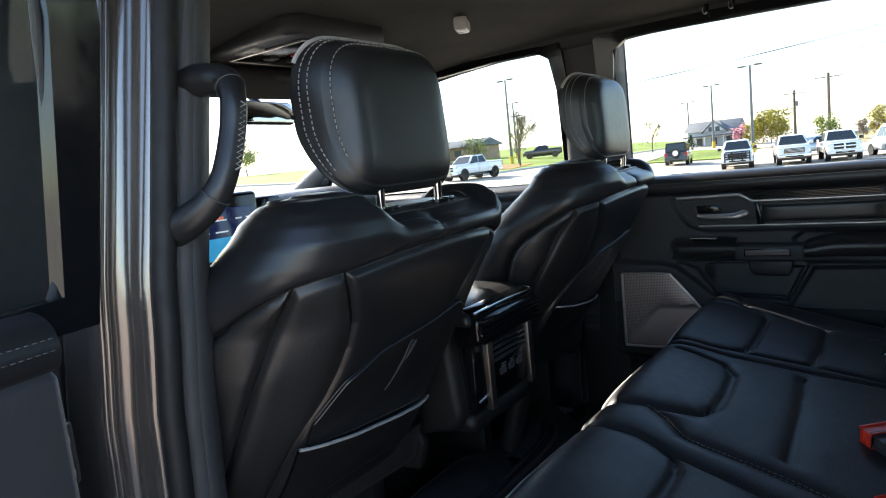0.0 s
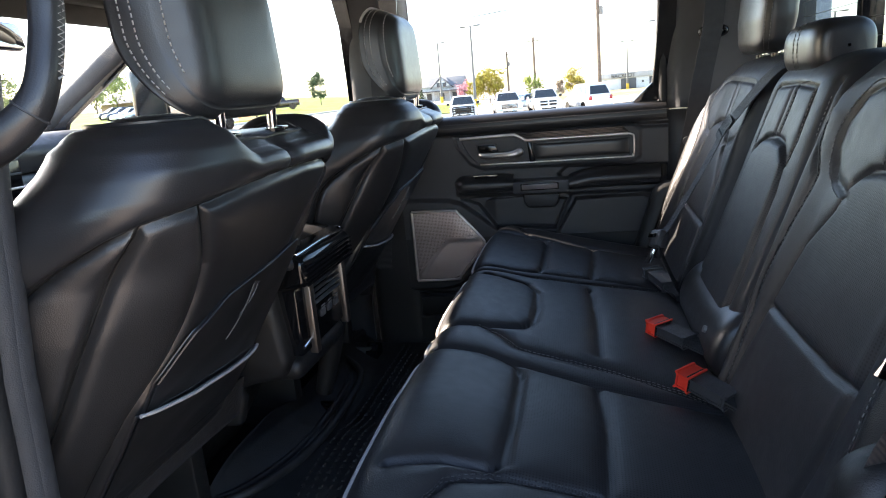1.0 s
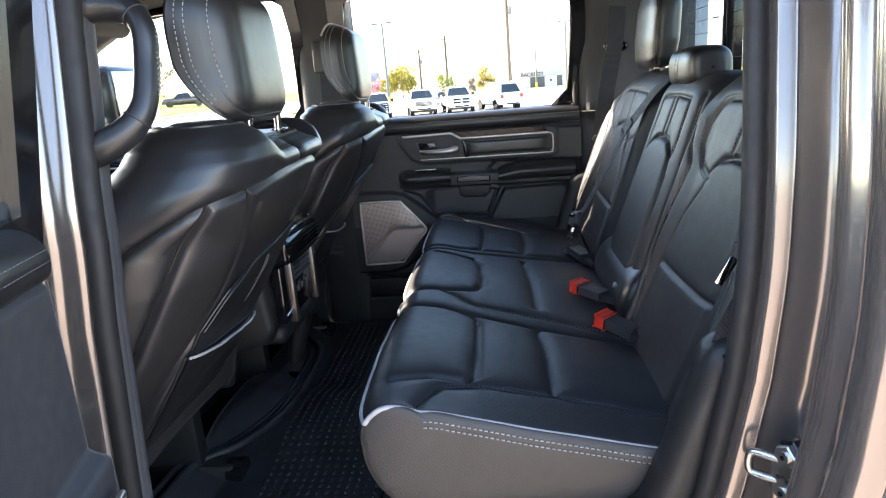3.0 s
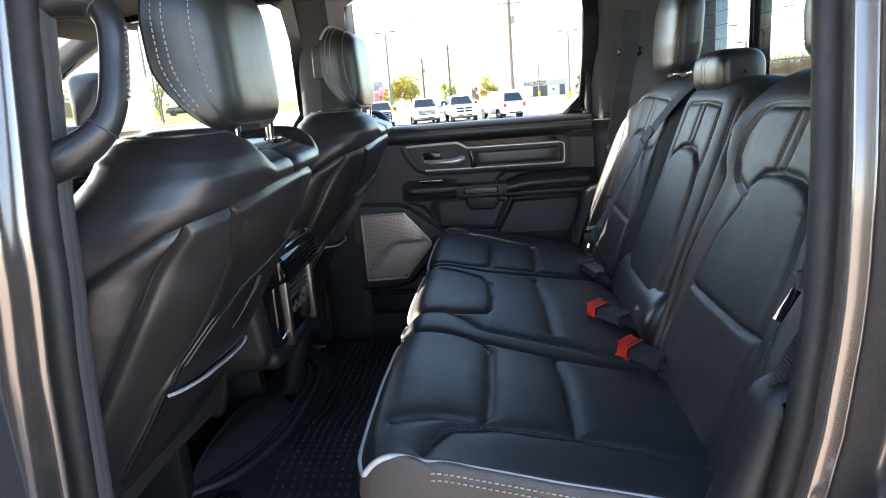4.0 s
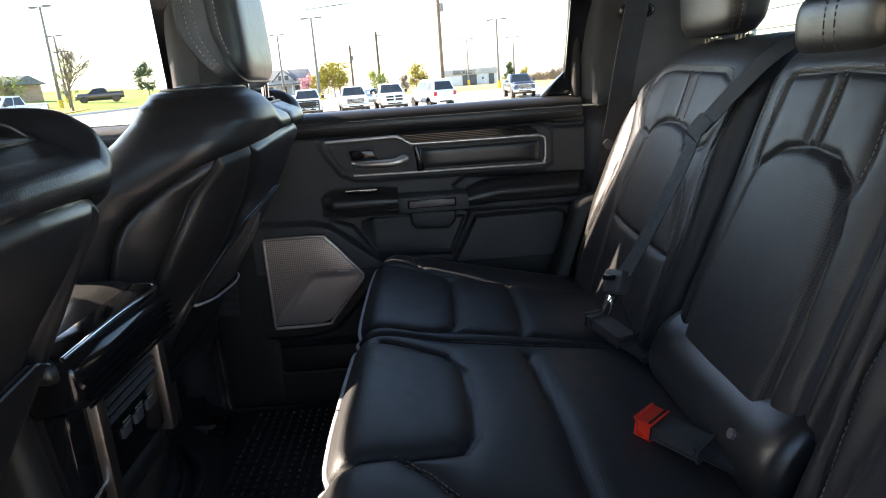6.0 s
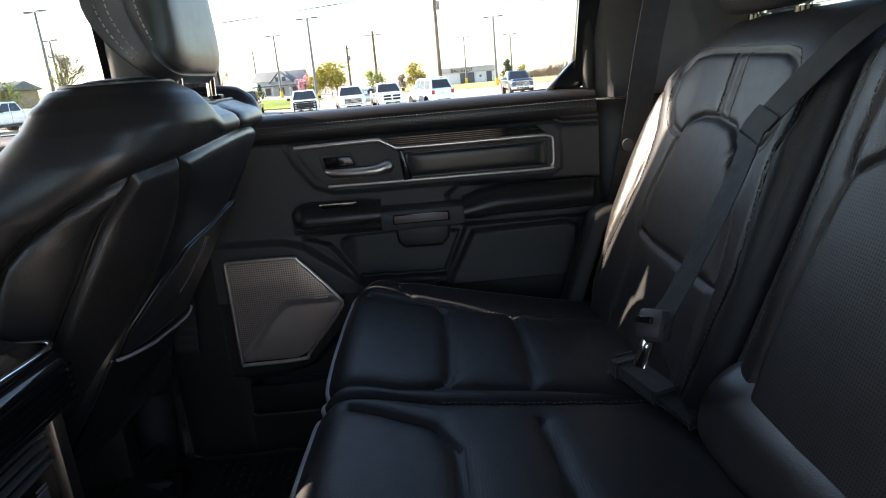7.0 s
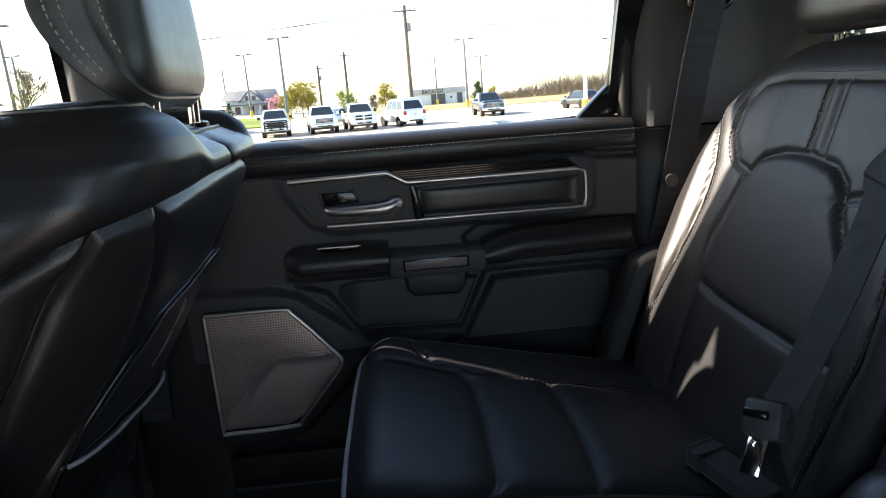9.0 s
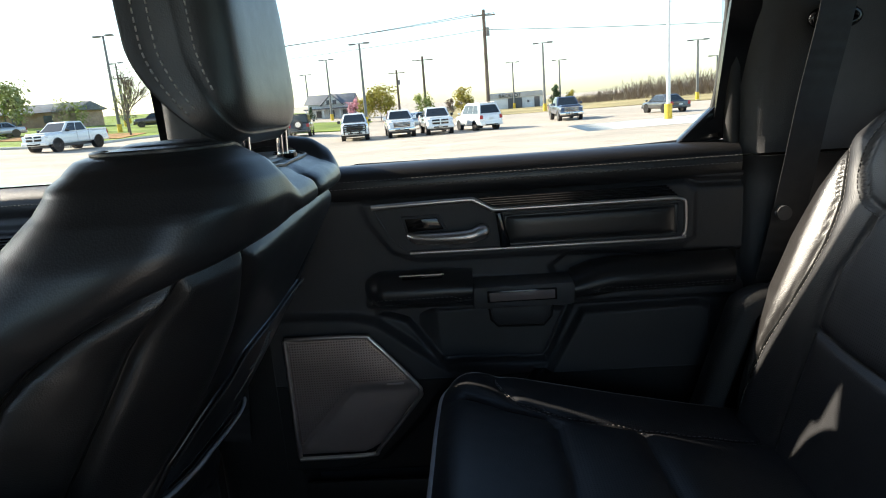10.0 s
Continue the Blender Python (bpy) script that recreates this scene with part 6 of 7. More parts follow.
um = thing("under_seat_liner", (0, 0.25, 0.645), "black ribbed rubber liner under the bench", "floor mat")
sheet("liner", np.array([[(x, y, 0.650 + 0.004 * (int(j / 3) % 2)) for j, y in enumerate(np.linspace(0.10, 0.60, 76))] for x in np.linspace(-0.70, 0.70, 8)]), MAT, um, direction=(0, 0, -0.006), sharp=20)
structure(prism("scuff_plate", [(-0.86, 0.63), (-0.70, 0.655), (-0.70, 0.668), (-0.80, 0.668), (-0.86, 0.645)], "y", 0.10, 0.82, PLASTIC, None, 0.004), "black plastic scuff plate on the sill", "trim")

# striker on the near jamb
sk = thing("door_striker", (-0.752, 0.070, 1.012), "zinc-plated door striker loop bolted to the jamb", "door striker")
SK, SN, ST = np.array([-0.764, 0.056, 1.020]), np.array([-0.45, 0.893, 0.0]), np.array([0.893, 0.45, 0.0])


def striker_plate(name, k, a, b, mat):
    """An eight-cornered plate in the striker's own slanted plane."""
    ring = [(-0.014, -0.024), (-0.004, -0.034), (0.009, -0.028), (0.014, -0.010), (0.014, 0.010), (0.009, 0.028), (-0.004, 0.034), (-0.014, 0.024)]
    verts = [SK + ST * (k * u) + np.array([0, 0, k * v]) + SN * h for h in (a, b - 0.0015, b) for u, v in (ring if h < b else [(p * 0.93, q * 0.96) for p, q in ring])]
    faces = [tuple(range(8))[::-1], tuple(range(16, 24))] + [(r * 8 + i, r * 8 + (i + 1) % 8, r * 8 + 8 + (i + 1) % 8, r * 8 + 8 + i) for r in range(2) for i in range(8)]
    return obj(name, verts, faces, mat, sk, sharp=30)


striker_plate("gasket", 1.12, -0.012, 0.0, GLOSS_BLACK)
striker_plate("plate", 1.0, 0.0, 0.007, STEEL)
LD = np.array([0.62, 0.78, 0.0])
tube("loop", curve([SK + LD * a + np.array([0, 0, b]) for a, b in ((0.004, 0.012), (0.030, 0.013), (0.037, 0.008), (0.037, -0.008), (0.030, -0.013), (0.004, -0.012))], 48), 0.0042, STEEL, sk, 12)
tube("stub", [SK - ST * 0.036, SK - ST * 0.010], 0.007, STEEL, sk, 10)
for dz in (-0.021, 0.021):
    q = SK + np.array([0, 0, dz]) - ST * 0.002
    tube("screw", [q + SN * 0.006, q + SN * 0.010], 0.0066, STEEL, sk, 16)
    tube("screw_recess", [q + SN * 0.0095, q + SN * 0.0105], 0.003, GLOSS_BLACK, sk, 6)

# ---- the car lot outside ----
def ground_z(x, y):
    q = min(max((x - 3) / 38, 0), 1)
    return -0.80 * q * q * (3 - 2 * q) + 0.05 * max(0.0, min(y, 150) - 9) * min(1.0, max(0.0, (x - 4) / 30))


GX = np.r_[-900, -300, -100, -40, np.linspace(-20, 140, 81), 180, 240, 320, 450, 700, 1200]
GY = np.r_[-1200, -600, -300, -150, np.linspace(-100, 150, 101), 200, 300, 500, 900, 1500]
structure(sheet("ground", np.array([[(x, y, ground_z(x, y)) for x in GX] for y in GY]), CONCRETE), "pale sunlit concrete car lot", "ground")


def patch(name, outline, mat, label, lift, n=26):
    """A piece of other ground laid over the lot, following its slope: rows between two edges along y."""
    (a, b, c, d) = outline
    P = []
    for k in np.linspace(0, 1, n):
        row = []
        for j in np.linspace(0, 1, n):
            x = (a[0] * (1 - k) + b[0] * k) * (1 - j) + (d[0] * (1 - k) + c[0] * k) * j
            y = (a[1] * (1 - k) + b[1] * k) * (1 - j) + (d[1] * (1 - k) + c[1] * k) * j
            row.append((x, y, ground_z(x, y) + lift + 0.02 * noise.noise(Vector((x * 0.2, y * 0.2, 0)))))
        P.append(row)
    return structure(sheet(name, np.array(P), mat, direction=(0, 0, -0.10)), label, "ground")


DIRT = material("red_brown_soil", (0.30, 0.16, 0.07), 0.95, vary=0.35, vary_scale=0.5, grain=1.0, grain_scale=6, dirt=(0.14, 0.15, 0.04, 0.6), fine_scale=0.8, spec=0.1)
PALE = material("bleached_concrete", (0.52, 0.49, 0.44), 0.85, vary=0.12, vary_scale=0.4, grain=0.5, grain_scale=20, spec=0.25)
STRAW = material("dry_winter_grass", (0.34, 0.27, 0.14), 0.95, vary=0.3, vary_scale=0.1, grain=1.0, grain_scale=5, dirt=(0.18, 0.19, 0.06, 0.4), fine_scale=0.3, spec=0.1)
patch("lawn", ((45.5, 29.5), (37, 75), (300, 150), (170, 34)), GRASS, "bright spring lawn rising beside the lot", 0.12)
patch("soil_bed", ((55, 31), (54, 42), (66, 47), (66, 34)), DIRT, "bare red-brown soil in the lawn", 0.18, 12)
patch("lawn", ((62, 13.0), (58, 19), (90, 24), (90, 14)), GRASS, "green lawn strip before the house", 0.10, 14)
patch("dry_field", ((78, -75), (86, 8), (300, 8), (300, -160)), STRAW, "dry straw-coloured field behind the lot", 0.05)
patch("pale_strip", ((40, -30), (36, -6), (44, -6), (52, -30)), PALE, "bleached concrete strip across the lot", 0.02, 12)
for k, (x0, y0, x1, y1) in enumerate(((45.5, 29.5, 170, 34), (45.5, 29.5, 37, 75))):
    pts = [(x0 + (x1 - x0) * s, y0 + (y1 - y0) * s) for s in np.linspace(0, 1, 24)]
    structure(tube("kerb", [(x, y, ground_z(x, y) + 0.07) for x, y in pts], 0.12, PALE, None, 6), "pale concrete kerb", "kerb")

# ---- vehicles ----
WHITE = material("white_car_paint", (0.74, 0.74, 0.73), 0.30, vary=0.04, coat=1.0, vary_scale=2)
DARKBLUE = material("dark_blue_car_paint", (0.035, 0.05, 0.09), 0.3, 0.3, vary=0.05, coat=1.0)
BLACKCAR = material("black_car_paint", (0.02, 0.02, 0.022), 0.3, vary=0.05, coat=1.0)
MAROON = material("dark_brown_car_paint", (0.07, 0.04, 0.035), 0.3, 0.2, vary=0.05, coat=1.0)
SILVER = material("silver_car_paint", (0.42, 0.44, 0.46), 0.3, 0.5, vary=0.05, coat=1.0)
CARGLASS = material("dark_car_glass", (0.02, 0.025, 0.03), 0.06, vary=0.1, rough_vary=0.03)
LAMP = material("clear_headlamp", (0.65, 0.67, 0.70), 0.12, 0.3, vary=0.1)
TAIL = material("red_tail_lamp", (0.35, 0.02, 0.02), 0.2, vary=0.1)
PLATE = material("number_plate_white", (0.6, 0.6, 0.58), 0.5)


def wheels(v, xs, half, r, rim=SATIN):
    for x in xs:
        for sy in (-1, 1):
            w = tube("wheel", [(x, sy * (half - 0.13), r), (x, sy * (half - 0.11), r), (x, sy * half, r), (x, sy * (half + 0.02), r)], [r * 0.9, r, r, r * 0.86], RUBBER, v, 24, "black tyre")
            tube("rim", [(x, sy * (half + 0.01), r), (x, sy * (half + 0.03), r)], [r * 0.62, r * 0.58], rim, w, 20, "bright alloy rim")
            for k in range(6):
                a = k * math.pi / 3
                box("spoke_gap", (x + 0.4 * r * math.cos(a) - 0.03, sy * (half + 0.025), r + 0.4 * r * math.sin(a) - 0.03), (x + 0.4 * r * math.cos(a) + 0.03, sy * (half + 0.035), r + 0.4 * r * math.sin(a) + 0.03), GLOSS_BLACK, w, 0.005)


def body_loft(v, name, prof_z, half, mat, n=5.0, label=""):
    """Rounded body: rows of (x, z_low, z_high, half width) joined along the length."""
    rows = []
    for x, lo, hi, hw in prof_z:
        ring = []
        for a in np.linspace(0, 2 * math.pi, 28, endpoint=False):
            c, s = math.cos(a), math.sin(a)
            ring.append((x, hw * np.sign(c) * abs(c) ** (2 / n), (lo + hi) / 2 + (hi - lo) / 2 * np.sign(s) * abs(s) ** (2 / n)))
        rows.append(ring)
    verts = np.array(rows).reshape(-1, 3)
    faces = grid_faces(len(rows), 28, True) + [tuple(range(28))[::-1], tuple(range((len(rows) - 1) * 28, len(rows) * 28))]
    return obj(name, verts, faces, mat, v, label, sharp=40)


def cabin(v, x0, x1, x2, x3, z0, z1, hw0, hw1, mat, doors=2):
    """Greenhouse: lower edge x0..x3, roof x1..x2, with panes set on each side."""
    low = [(x0, hw0), (x3, hw0)]
    verts = []
    for y in (-1, 1):
        verts += [(x0, y * hw0, z0), (x1, y * hw1, z1), (x2, y * hw1, z1), (x3, y * hw0, z0)]
    bm = bmesh.new()
    vs = [bm.verts.new(q) for q in verts]
    for f in ((0, 1, 2, 3), (7, 6, 5, 4), (0, 4, 5, 1), (1, 5, 6, 2), (2, 6, 7, 3), (3, 7, 4, 0)):
        bm.faces.new([vs[i] for i in f])
    bmesh.ops.recalc_face_normals(bm, faces=bm.faces[:])
    bmesh.ops.bevel(bm, geom=bm.edges[:], offset=0.05, segments=3, affect="EDGES")
    bm_obj("cabin", bm, mat, v)

    def quad(nm, q, off):
        q = np.array(q)
        nrm = np.cross(q[1] - q[0], q[3] - q[0])
        nrm /= np.linalg.norm(nrm)
        if nrm @ (q.mean(0) - np.array([(x1 + x2) / 2, 0, (z0 + z1) / 2])) < 0:
            nrm = -nrm
        c = q.mean(0)
        inner = c + (q - c) * 0.97
        obj(nm, np.concatenate([q + nrm * 0.002, inner + nrm * off]), [(0, 1, 2, 3)[::-1], (4, 5, 6, 7)] + [(k, (k + 1) % 4, 4 + (k + 1) % 4, 4 + k) for k in range(4)], CARGLASS, v, sharp=20)
    m = 0.07
    at = lambda x, s, y: (x, y * (hw0 + (hw1 - hw0) * s), z0 + (z1 - z0) * s)
    fx = lambda a, b, s: a + (b - a) * s
    quad("windscreen", [(fx(x3, x2, 0.10), -hw0 * 0.88, fx(z0, z1, 0.10)), (fx(x3, x2, 0.10), hw0 * 0.88, fx(z0, z1, 0.10)), (fx(x3, x2, 0.88), hw1 * 0.86, fx(z0, z1, 0.88)), (fx(x3, x2, 0.88), -hw1 * 0.86, fx(z0, z1, 0.88))], 0.012)
    quad("rear_window", [(fx(x0, x1, 0.12), -hw0 * 0.85, fx(z0, z1, 0.12)), (fx(x0, x1, 0.12), hw0 * 0.85, fx(z0, z1, 0.12)), (fx(x0, x1, 0.85), hw1 * 0.83, fx(z0, z1, 0.85)), (fx(x0, x1, 0.85), -hw1 * 0.83, fx(z0, z1, 0.85))], 0.012)
    for y in (-1, 1):
        for k in range(doors):
            a0, a1 = k / doors, (k + 1) / doors
            b0, b1 = fx(x0, x3, 0.06 + 0.84 * a0) + 0.05, fx(x0, x3, 0.06 + 0.84 * a1)
            c0, c1 = fx(x1, x2, 0.02 + 0.96 * a0) + 0.05, fx(x1, x2, 0.02 + 0.96 * a1)
            quad("side_window", [at(b0, 0.10, y), at(b1, 0.10, y), at(c1, 0.86, y), at(c0, 0.86, y)], 0.012)


def pickup(mat, label, grille="chrome", rack=False):
    global ORG
    v = thing("pickup_truck", (0, 0, 0), label, "pickup truck")
    hw = 0.98
    body_loft(v, "lower_body", [(-2.90, 0.62, 1.20, hw * 0.94), (-2.86, 0.50, 1.28, hw), (-0.75, 0.48, 1.28, hw), (1.35, 0.45, 1.25, hw), (1.55, 0.45, 1.24, hw), (2.55, 0.48, 1.20, hw * 0.97), (2.80, 0.52, 1.12, hw * 0.92), (2.88, 0.60, 1.02, hw * 0.86)], hw, mat, 7)
    box("hood", (1.25, -0.78, 1.14), (2.70, 0.78, 1.27), mat, v, 0.06, seg=3, turn=(0, 2, 0))
    cabin(v, -1.02, -0.72, 0.60, 1.42, 1.22, 1.90, 0.93, 0.74, mat)
    box("bed_hollow", (-2.78, -0.80, 1.24), (-1.06, 0.80, 1.30), GLOSS_BLACK, v, 0.01)
    for y in (-1, 1):
        box("bed_rail", (-2.84, y * 0.90 - 0.07, 1.24), (-1.05, y * 0.90 + 0.07, 1.34), mat, v, 0.03)
        box("headlamp", (2.62, y * 0.76 - 0.16, 0.92), (2.86, y * 0.76 + 0.16, 1.08), LAMP, v, 0.03, "clear headlamp")
        box("tail_lamp", (-2.90, y * 0.90 - 0.09, 0.90), (-2.78, y * 0.90 + 0.09, 1.22), TAIL, v, 0.02, "red tail lamp")
        box("door_mirror", (1.05, y * 1.10 - 0.11, 1.24), (1.18, y * 1.10 + 0.11, 1.44), mat if grille == "chrome" else GLOSS_BLACK, v, 0.03)
        for x in (-0.95, 0.15):
            box("door_gap", (x, y * (hw + 0.001) - 0.004, 0.55), (x + 0.015, y * (hw + 0.001) + 0.004, 1.24), GLOSS_BLACK, v, 0)
            box("door_handle", (x + 0.1, y * (hw + 0.015) - 0.015, 1.05), (x + 0.26, y * (hw + 0.015) + 0.015, 1.09), CHROME if grille == "chrome" else mat, v, 0.008)
        for x in (-1.85, 1.95):
            tube("wheel_arch", [(x + 0.47 * math.cos(a), y * hw * 0.985, 0.42 + 0.47 * math.sin(a)) for a in np.linspace(0, math.pi, 16)], 0.035, PLASTIC, v, 6)
            tube("wheel_well", [(x, y * (hw - 0.30), 0.42), (x, y * (hw + 0.004), 0.42)], 0.45, GLOSS_BLACK, v, 24)
    box("grille", (2.74, -0.58, 0.74), (2.90, 0.58, 1.08), GLOSS_BLACK, v, 0.03)
    if grille == "cross":
        box("grille_bar", (2.88, -0.58, 0.88), (2.92, 0.58, 0.95), mat, v, 0.01)
        box("grille_bar", (2.88, -0.05, 0.74), (2.92, 0.05, 1.08), mat, v, 0.01)
    elif grille == "guard":
        for z in (0.70, 0.86, 1.02, 1.14):
            tube("guard_bar", [(2.98, -0.75, z), (2.98, 0.75, z)], 0.04, GLOSS_BLACK, v, 8)
        for y in (-0.75, -0.3, 0.3, 0.75):
            tube("guard_bar", [(2.98, y, 0.5), (2.98, y, 1.14)], 0.04, GLOSS_BLACK, v, 8)
    else:
        tube("grille_frame", [(2.905, -0.58, 0.75), (2.905, 0.58, 0.75), (2.905, 0.58, 1.07), (2.905, -0.58, 1.07)], 0.025, CHROME, v, 6, closed=True)
        for z in (0.83, 0.91, 0.99):
            box("grille_bar", (2.885, -0.55, z), (2.91, 0.55, z + 0.02), CHROME, v, 0.004)
    box("front_bumper", (2.70, -0.95, 0.46), (2.96, 0.95, 0.70), CHROME if grille == "chrome" else mat, v, 0.06, seg=3)
    box("air_intake", (2.90, -0.5, 0.50), (2.97, 0.5, 0.60), GLOSS_BLACK, v, 0.01)
    box("number_plate", (2.955, -0.15, 0.56), (2.985, 0.15, 0.70), PLATE, v, 0.004)
    box("rear_bumper", (-3.02, -0.94, 0.50), (-2.86, 0.94, 0.68), CHROME, v, 0.04, seg=3)
    box("undercarriage", (-2.5, -0.7, 0.30), (2.5, 0.7, 0.50), PLASTIC, v, 0.05)
    if rack:
        box("bed_cover", (-2.82, -0.86, 1.30), (-1.04, 0.86, 1.38), GLOSS_BLACK, v, 0.03)
    wheels(v, (-1.85, 1.95), 0.86, 0.41)
    return v


def wagon(mat, label, category, name, long, high, hood, spare=False, sedan=False):
    v = thing(name, (0, 0, 0), label, category)
    hw = 0.93
    h = long / 2
    belt_z = high * (0.60 if not sedan else 0.64)
    body_loft(v, "lower_body", [(-h, 0.42, belt_z * 0.92, hw * 0.88), (-h + 0.08, 0.34, belt_z, hw * 0.97), (-h * 0.3, 0.30, belt_z + 0.02, hw), (h - hood, 0.30, belt_z, hw), (h - 0.35, 0.34, belt_z * 0.92, hw * 0.95), (h - 0.05, 0.40, belt_z * 0.82, hw * 0.85), (h, 0.46, belt_z * 0.72, hw * 0.78)], hw, mat, 6)
    if sedan:
        cabin(v, -h + 0.75, -h + 1.45, h - hood - 0.75, h - hood + 0.15, belt_z - 0.03, high, 0.86, 0.62, mat)
    elif spare:
        cabin(v, -h + 0.06, -h + 0.12, h - hood - 0.45, h - hood - 0.2, belt_z - 0.03, high, 0.84, 0.74, GLOSS_BLACK)
    else:
        cabin(v, -h + 0.10, -h + 0.55, h - hood - 0.65, h - hood + 0.15, belt_z - 0.03, high, 0.88, 0.70, mat, 3)
    for y in (-1, 1):
        box("tail_lamp", (-h - 0.02, y * 0.76 - 0.12, belt_z - 0.34), (-h + 0.10, y * 0.76 + 0.12, belt_z - 0.06), TAIL, v, 0.03, "red tail lamp")
        box("headlamp", (h - 0.18, y * 0.64 - 0.14, belt_z * 0.60), (h + 0.0, y * 0.64 + 0.14, belt_z * 0.74), LAMP, v, 0.03, "clear headlamp")
        box("door_mirror", (h - hood - 0.1, y * 1.02 - 0.09, belt_z), (h - hood + 0.02, y * 1.02 + 0.09, belt_z + 0.16), mat, v, 0.03)
        for x in (-h + 1.05, h - 0.95):
            tube("wheel_well", [(x, y * (hw - 0.28), 0.36), (x, y * (hw + 0.004), 0.36)], 0.41, GLOSS_BLACK, v, 24)
    box("rear_bumper", (-h - 0.08, -0.86, 0.36), (-h + 0.1, 0.86, 0.60), mat, v, 0.05, seg=3)
    box("bumper_insert", (-h - 0.09, -0.5, 0.36), (-h, 0.5, 0.46), GLOSS_BLACK, v, 0.02)
    box("number_plate", (-h - 0.035, -0.16, belt_z - 0.38), (-h + 0.02, 0.16, belt_z - 0.24), PLATE, v, 0.004)
    box("front_bumper", (h - 0.2, -0.84, 0.34), (h + 0.06, 0.84, 0.56), mat, v, 0.06, seg=3)
    if spare:
        tube("spare_wheel", [(-h - 0.20, 0, 1.0), (-h - 0.02, 0, 1.0)], 0.38, RUBBER, v, 24, "black spare wheel")
        tube("spare_rim", [(-h - 0.215, 0, 1.0), (-h - 0.19, 0, 1.0)], 0.22, SATIN, v, 20)
    elif not sedan:
        for y in (-0.6, 0.6):
            tube("roof_rail", [(-h + 0.7, y, high + 0.05), (h - hood - 0.8, y, high + 0.05)], 0.02, SATIN, v, 6)
    wheels(v, (-h + 1.05, h - 0.95), 0.84, 0.36)
    return v


def park(v, x, y, heading, lift=0.0):
    v.location = (x, y, ground_z(x, y) + lift)
    v.rotation_euler = (0, 0, radians(heading))
    return v


park(pickup(WHITE, "white pickup with a black brush guard, parked in the lot", "guard"), 47.5, 9.0, 190)
park(pickup(WHITE, "white pickup with a chrome grille, parked in the lot", "chrome"), 48.0, 5.75, 190)
park(pickup(WHITE, "white pickup with a crosshair grille, parked in the lot", "cross"), 48.2, 3.05, 190)
park(wagon(WHITE, "white sport utility wagon with roof rails, seen from behind", "suv", "suv", 5.1, 1.92, 1.35), 49.0, -0.1, 22)
park(pickup(DARKBLUE, "dark blue pickup facing the lot's middle", "chrome"), 55.5, -7.6, 182)
park(wagon(BLACKCAR, "black sedan crossing the far lot", "car", "sedan", 4.8, 1.47, 1.2, sedan=True), 55.5, -15.9, 14)
park(wagon(BLACKCAR, "black soft-top off-roader with a spare wheel", "off-roader", "off_roader", 4.2, 1.85, 1.3, spare=True), 55.0, 14.9, 8)
park(pickup(WHITE, "white pickup turning beside the lawn", "cross"), 43.0, 28.0, 172)
park(pickup(MAROON, "dark brown pickup with a covered bed on the lawn", "cross", True), 88.0, 43.5, 117, 0.12)
cars = [(SILVER, 62, 47, 150), (WHITE, 65, 50.5, 150), (DARKBLUE, 68, 54, 150), (BLACKCAR, 71, 57.5, 150)]
for m, x, y, hd in cars:
    park(wagon(m, "parked car in a row beyond the lawn", "car", "sedan", 4.7, 1.48, 1.2, sedan=True), x, y, hd, 0.12)
park(wagon(SILVER, "silver car parked behind the white pickups", "car", "sedan", 4.7, 1.5, 1.2, sedan=True), 60, 5.2, 120)
for k, (x, y) in enumerate(((80, 78), (88, 84), (92, 76))):
    park(wagon((WHITE, SILVER, BLACKCAR)[k], "car parked far beyond the windscreen", "car", "sedan", 4.7, 1.5, 1.2, sedan=True), x * 0.55, y, 60, 0.12)

# ---- poles and wires ----
POLE = material("galvanised_pole", (0.15, 0.15, 0.15), 0.5, 0.4, vary=0.15, vary_scale=1)
WOOD = material("weathered_pole_wood", (0.10, 0.075, 0.055), 0.9, vary=0.3, vary_scale=3, grain=0.6, grain_scale=40)
YELLOW = material("yellow_pole_base", (0.62, 0.42, 0.04), 0.7, vary=0.15)
WHITEPOLE = material("white_pole_paint", (0.72, 0.71, 0.68), 0.5, vary=0.1, vary_scale=1)


def lamp_post(x, y, top, label="tall galvanised lot lamp with two square heads", mat=POLE, r=0.15, turn=20):
    z = ground_z(x, y)
    p = thing("street_lamp", (x, y, z), label, "street lamp", "lot lamps")
    tube("pole", [(x, y, z), (x, y, top)], [r * 1.3, r * 0.8], mat, p, 10)
    tube("foot", [(x, y, z), (x, y, z + 1.0)], 0.26, YELLOW, p, 12, "yellow concrete foot")
    c, s = math.cos(radians(turn)), math.sin(radians(turn))
    tube("cross_arm", [(x - 0.9 * s, y - 0.9 * c, top), (x + 0.9 * s, y + 0.9 * c, top)], 0.05, mat, p, 8)
    for q in (-1, 1):
        box("lamp_head", (x + q * 0.95 * s - 0.28, y + q * 0.95 * c - 0.38, top - 0.10), (x + q * 0.95 * s + 0.28, y + q * 0.95 * c + 0.38, top + 0.08), POLE, p, 0.04)


for x, y, top in ((76.7, 12.7, 8.7), (102.4, 22.2, 9.1), (126, 31.5, 8.4), (123.4, -8.0, 7.6), (88.1, -9.65, 8.0), (117.6, -15.8, 7.1), (87.8, -29.6, 6.8), (102.9, -37.7, 5.2), (70, 39, 11.0), (92, 50, 10.2), (112, 60, 9.6)):
    lamp_post(x, y, top)
lamp_post(43.8, -12.7, 9.5, "tall white lot lamp with a yellow foot", WHITEPOLE, 0.11)


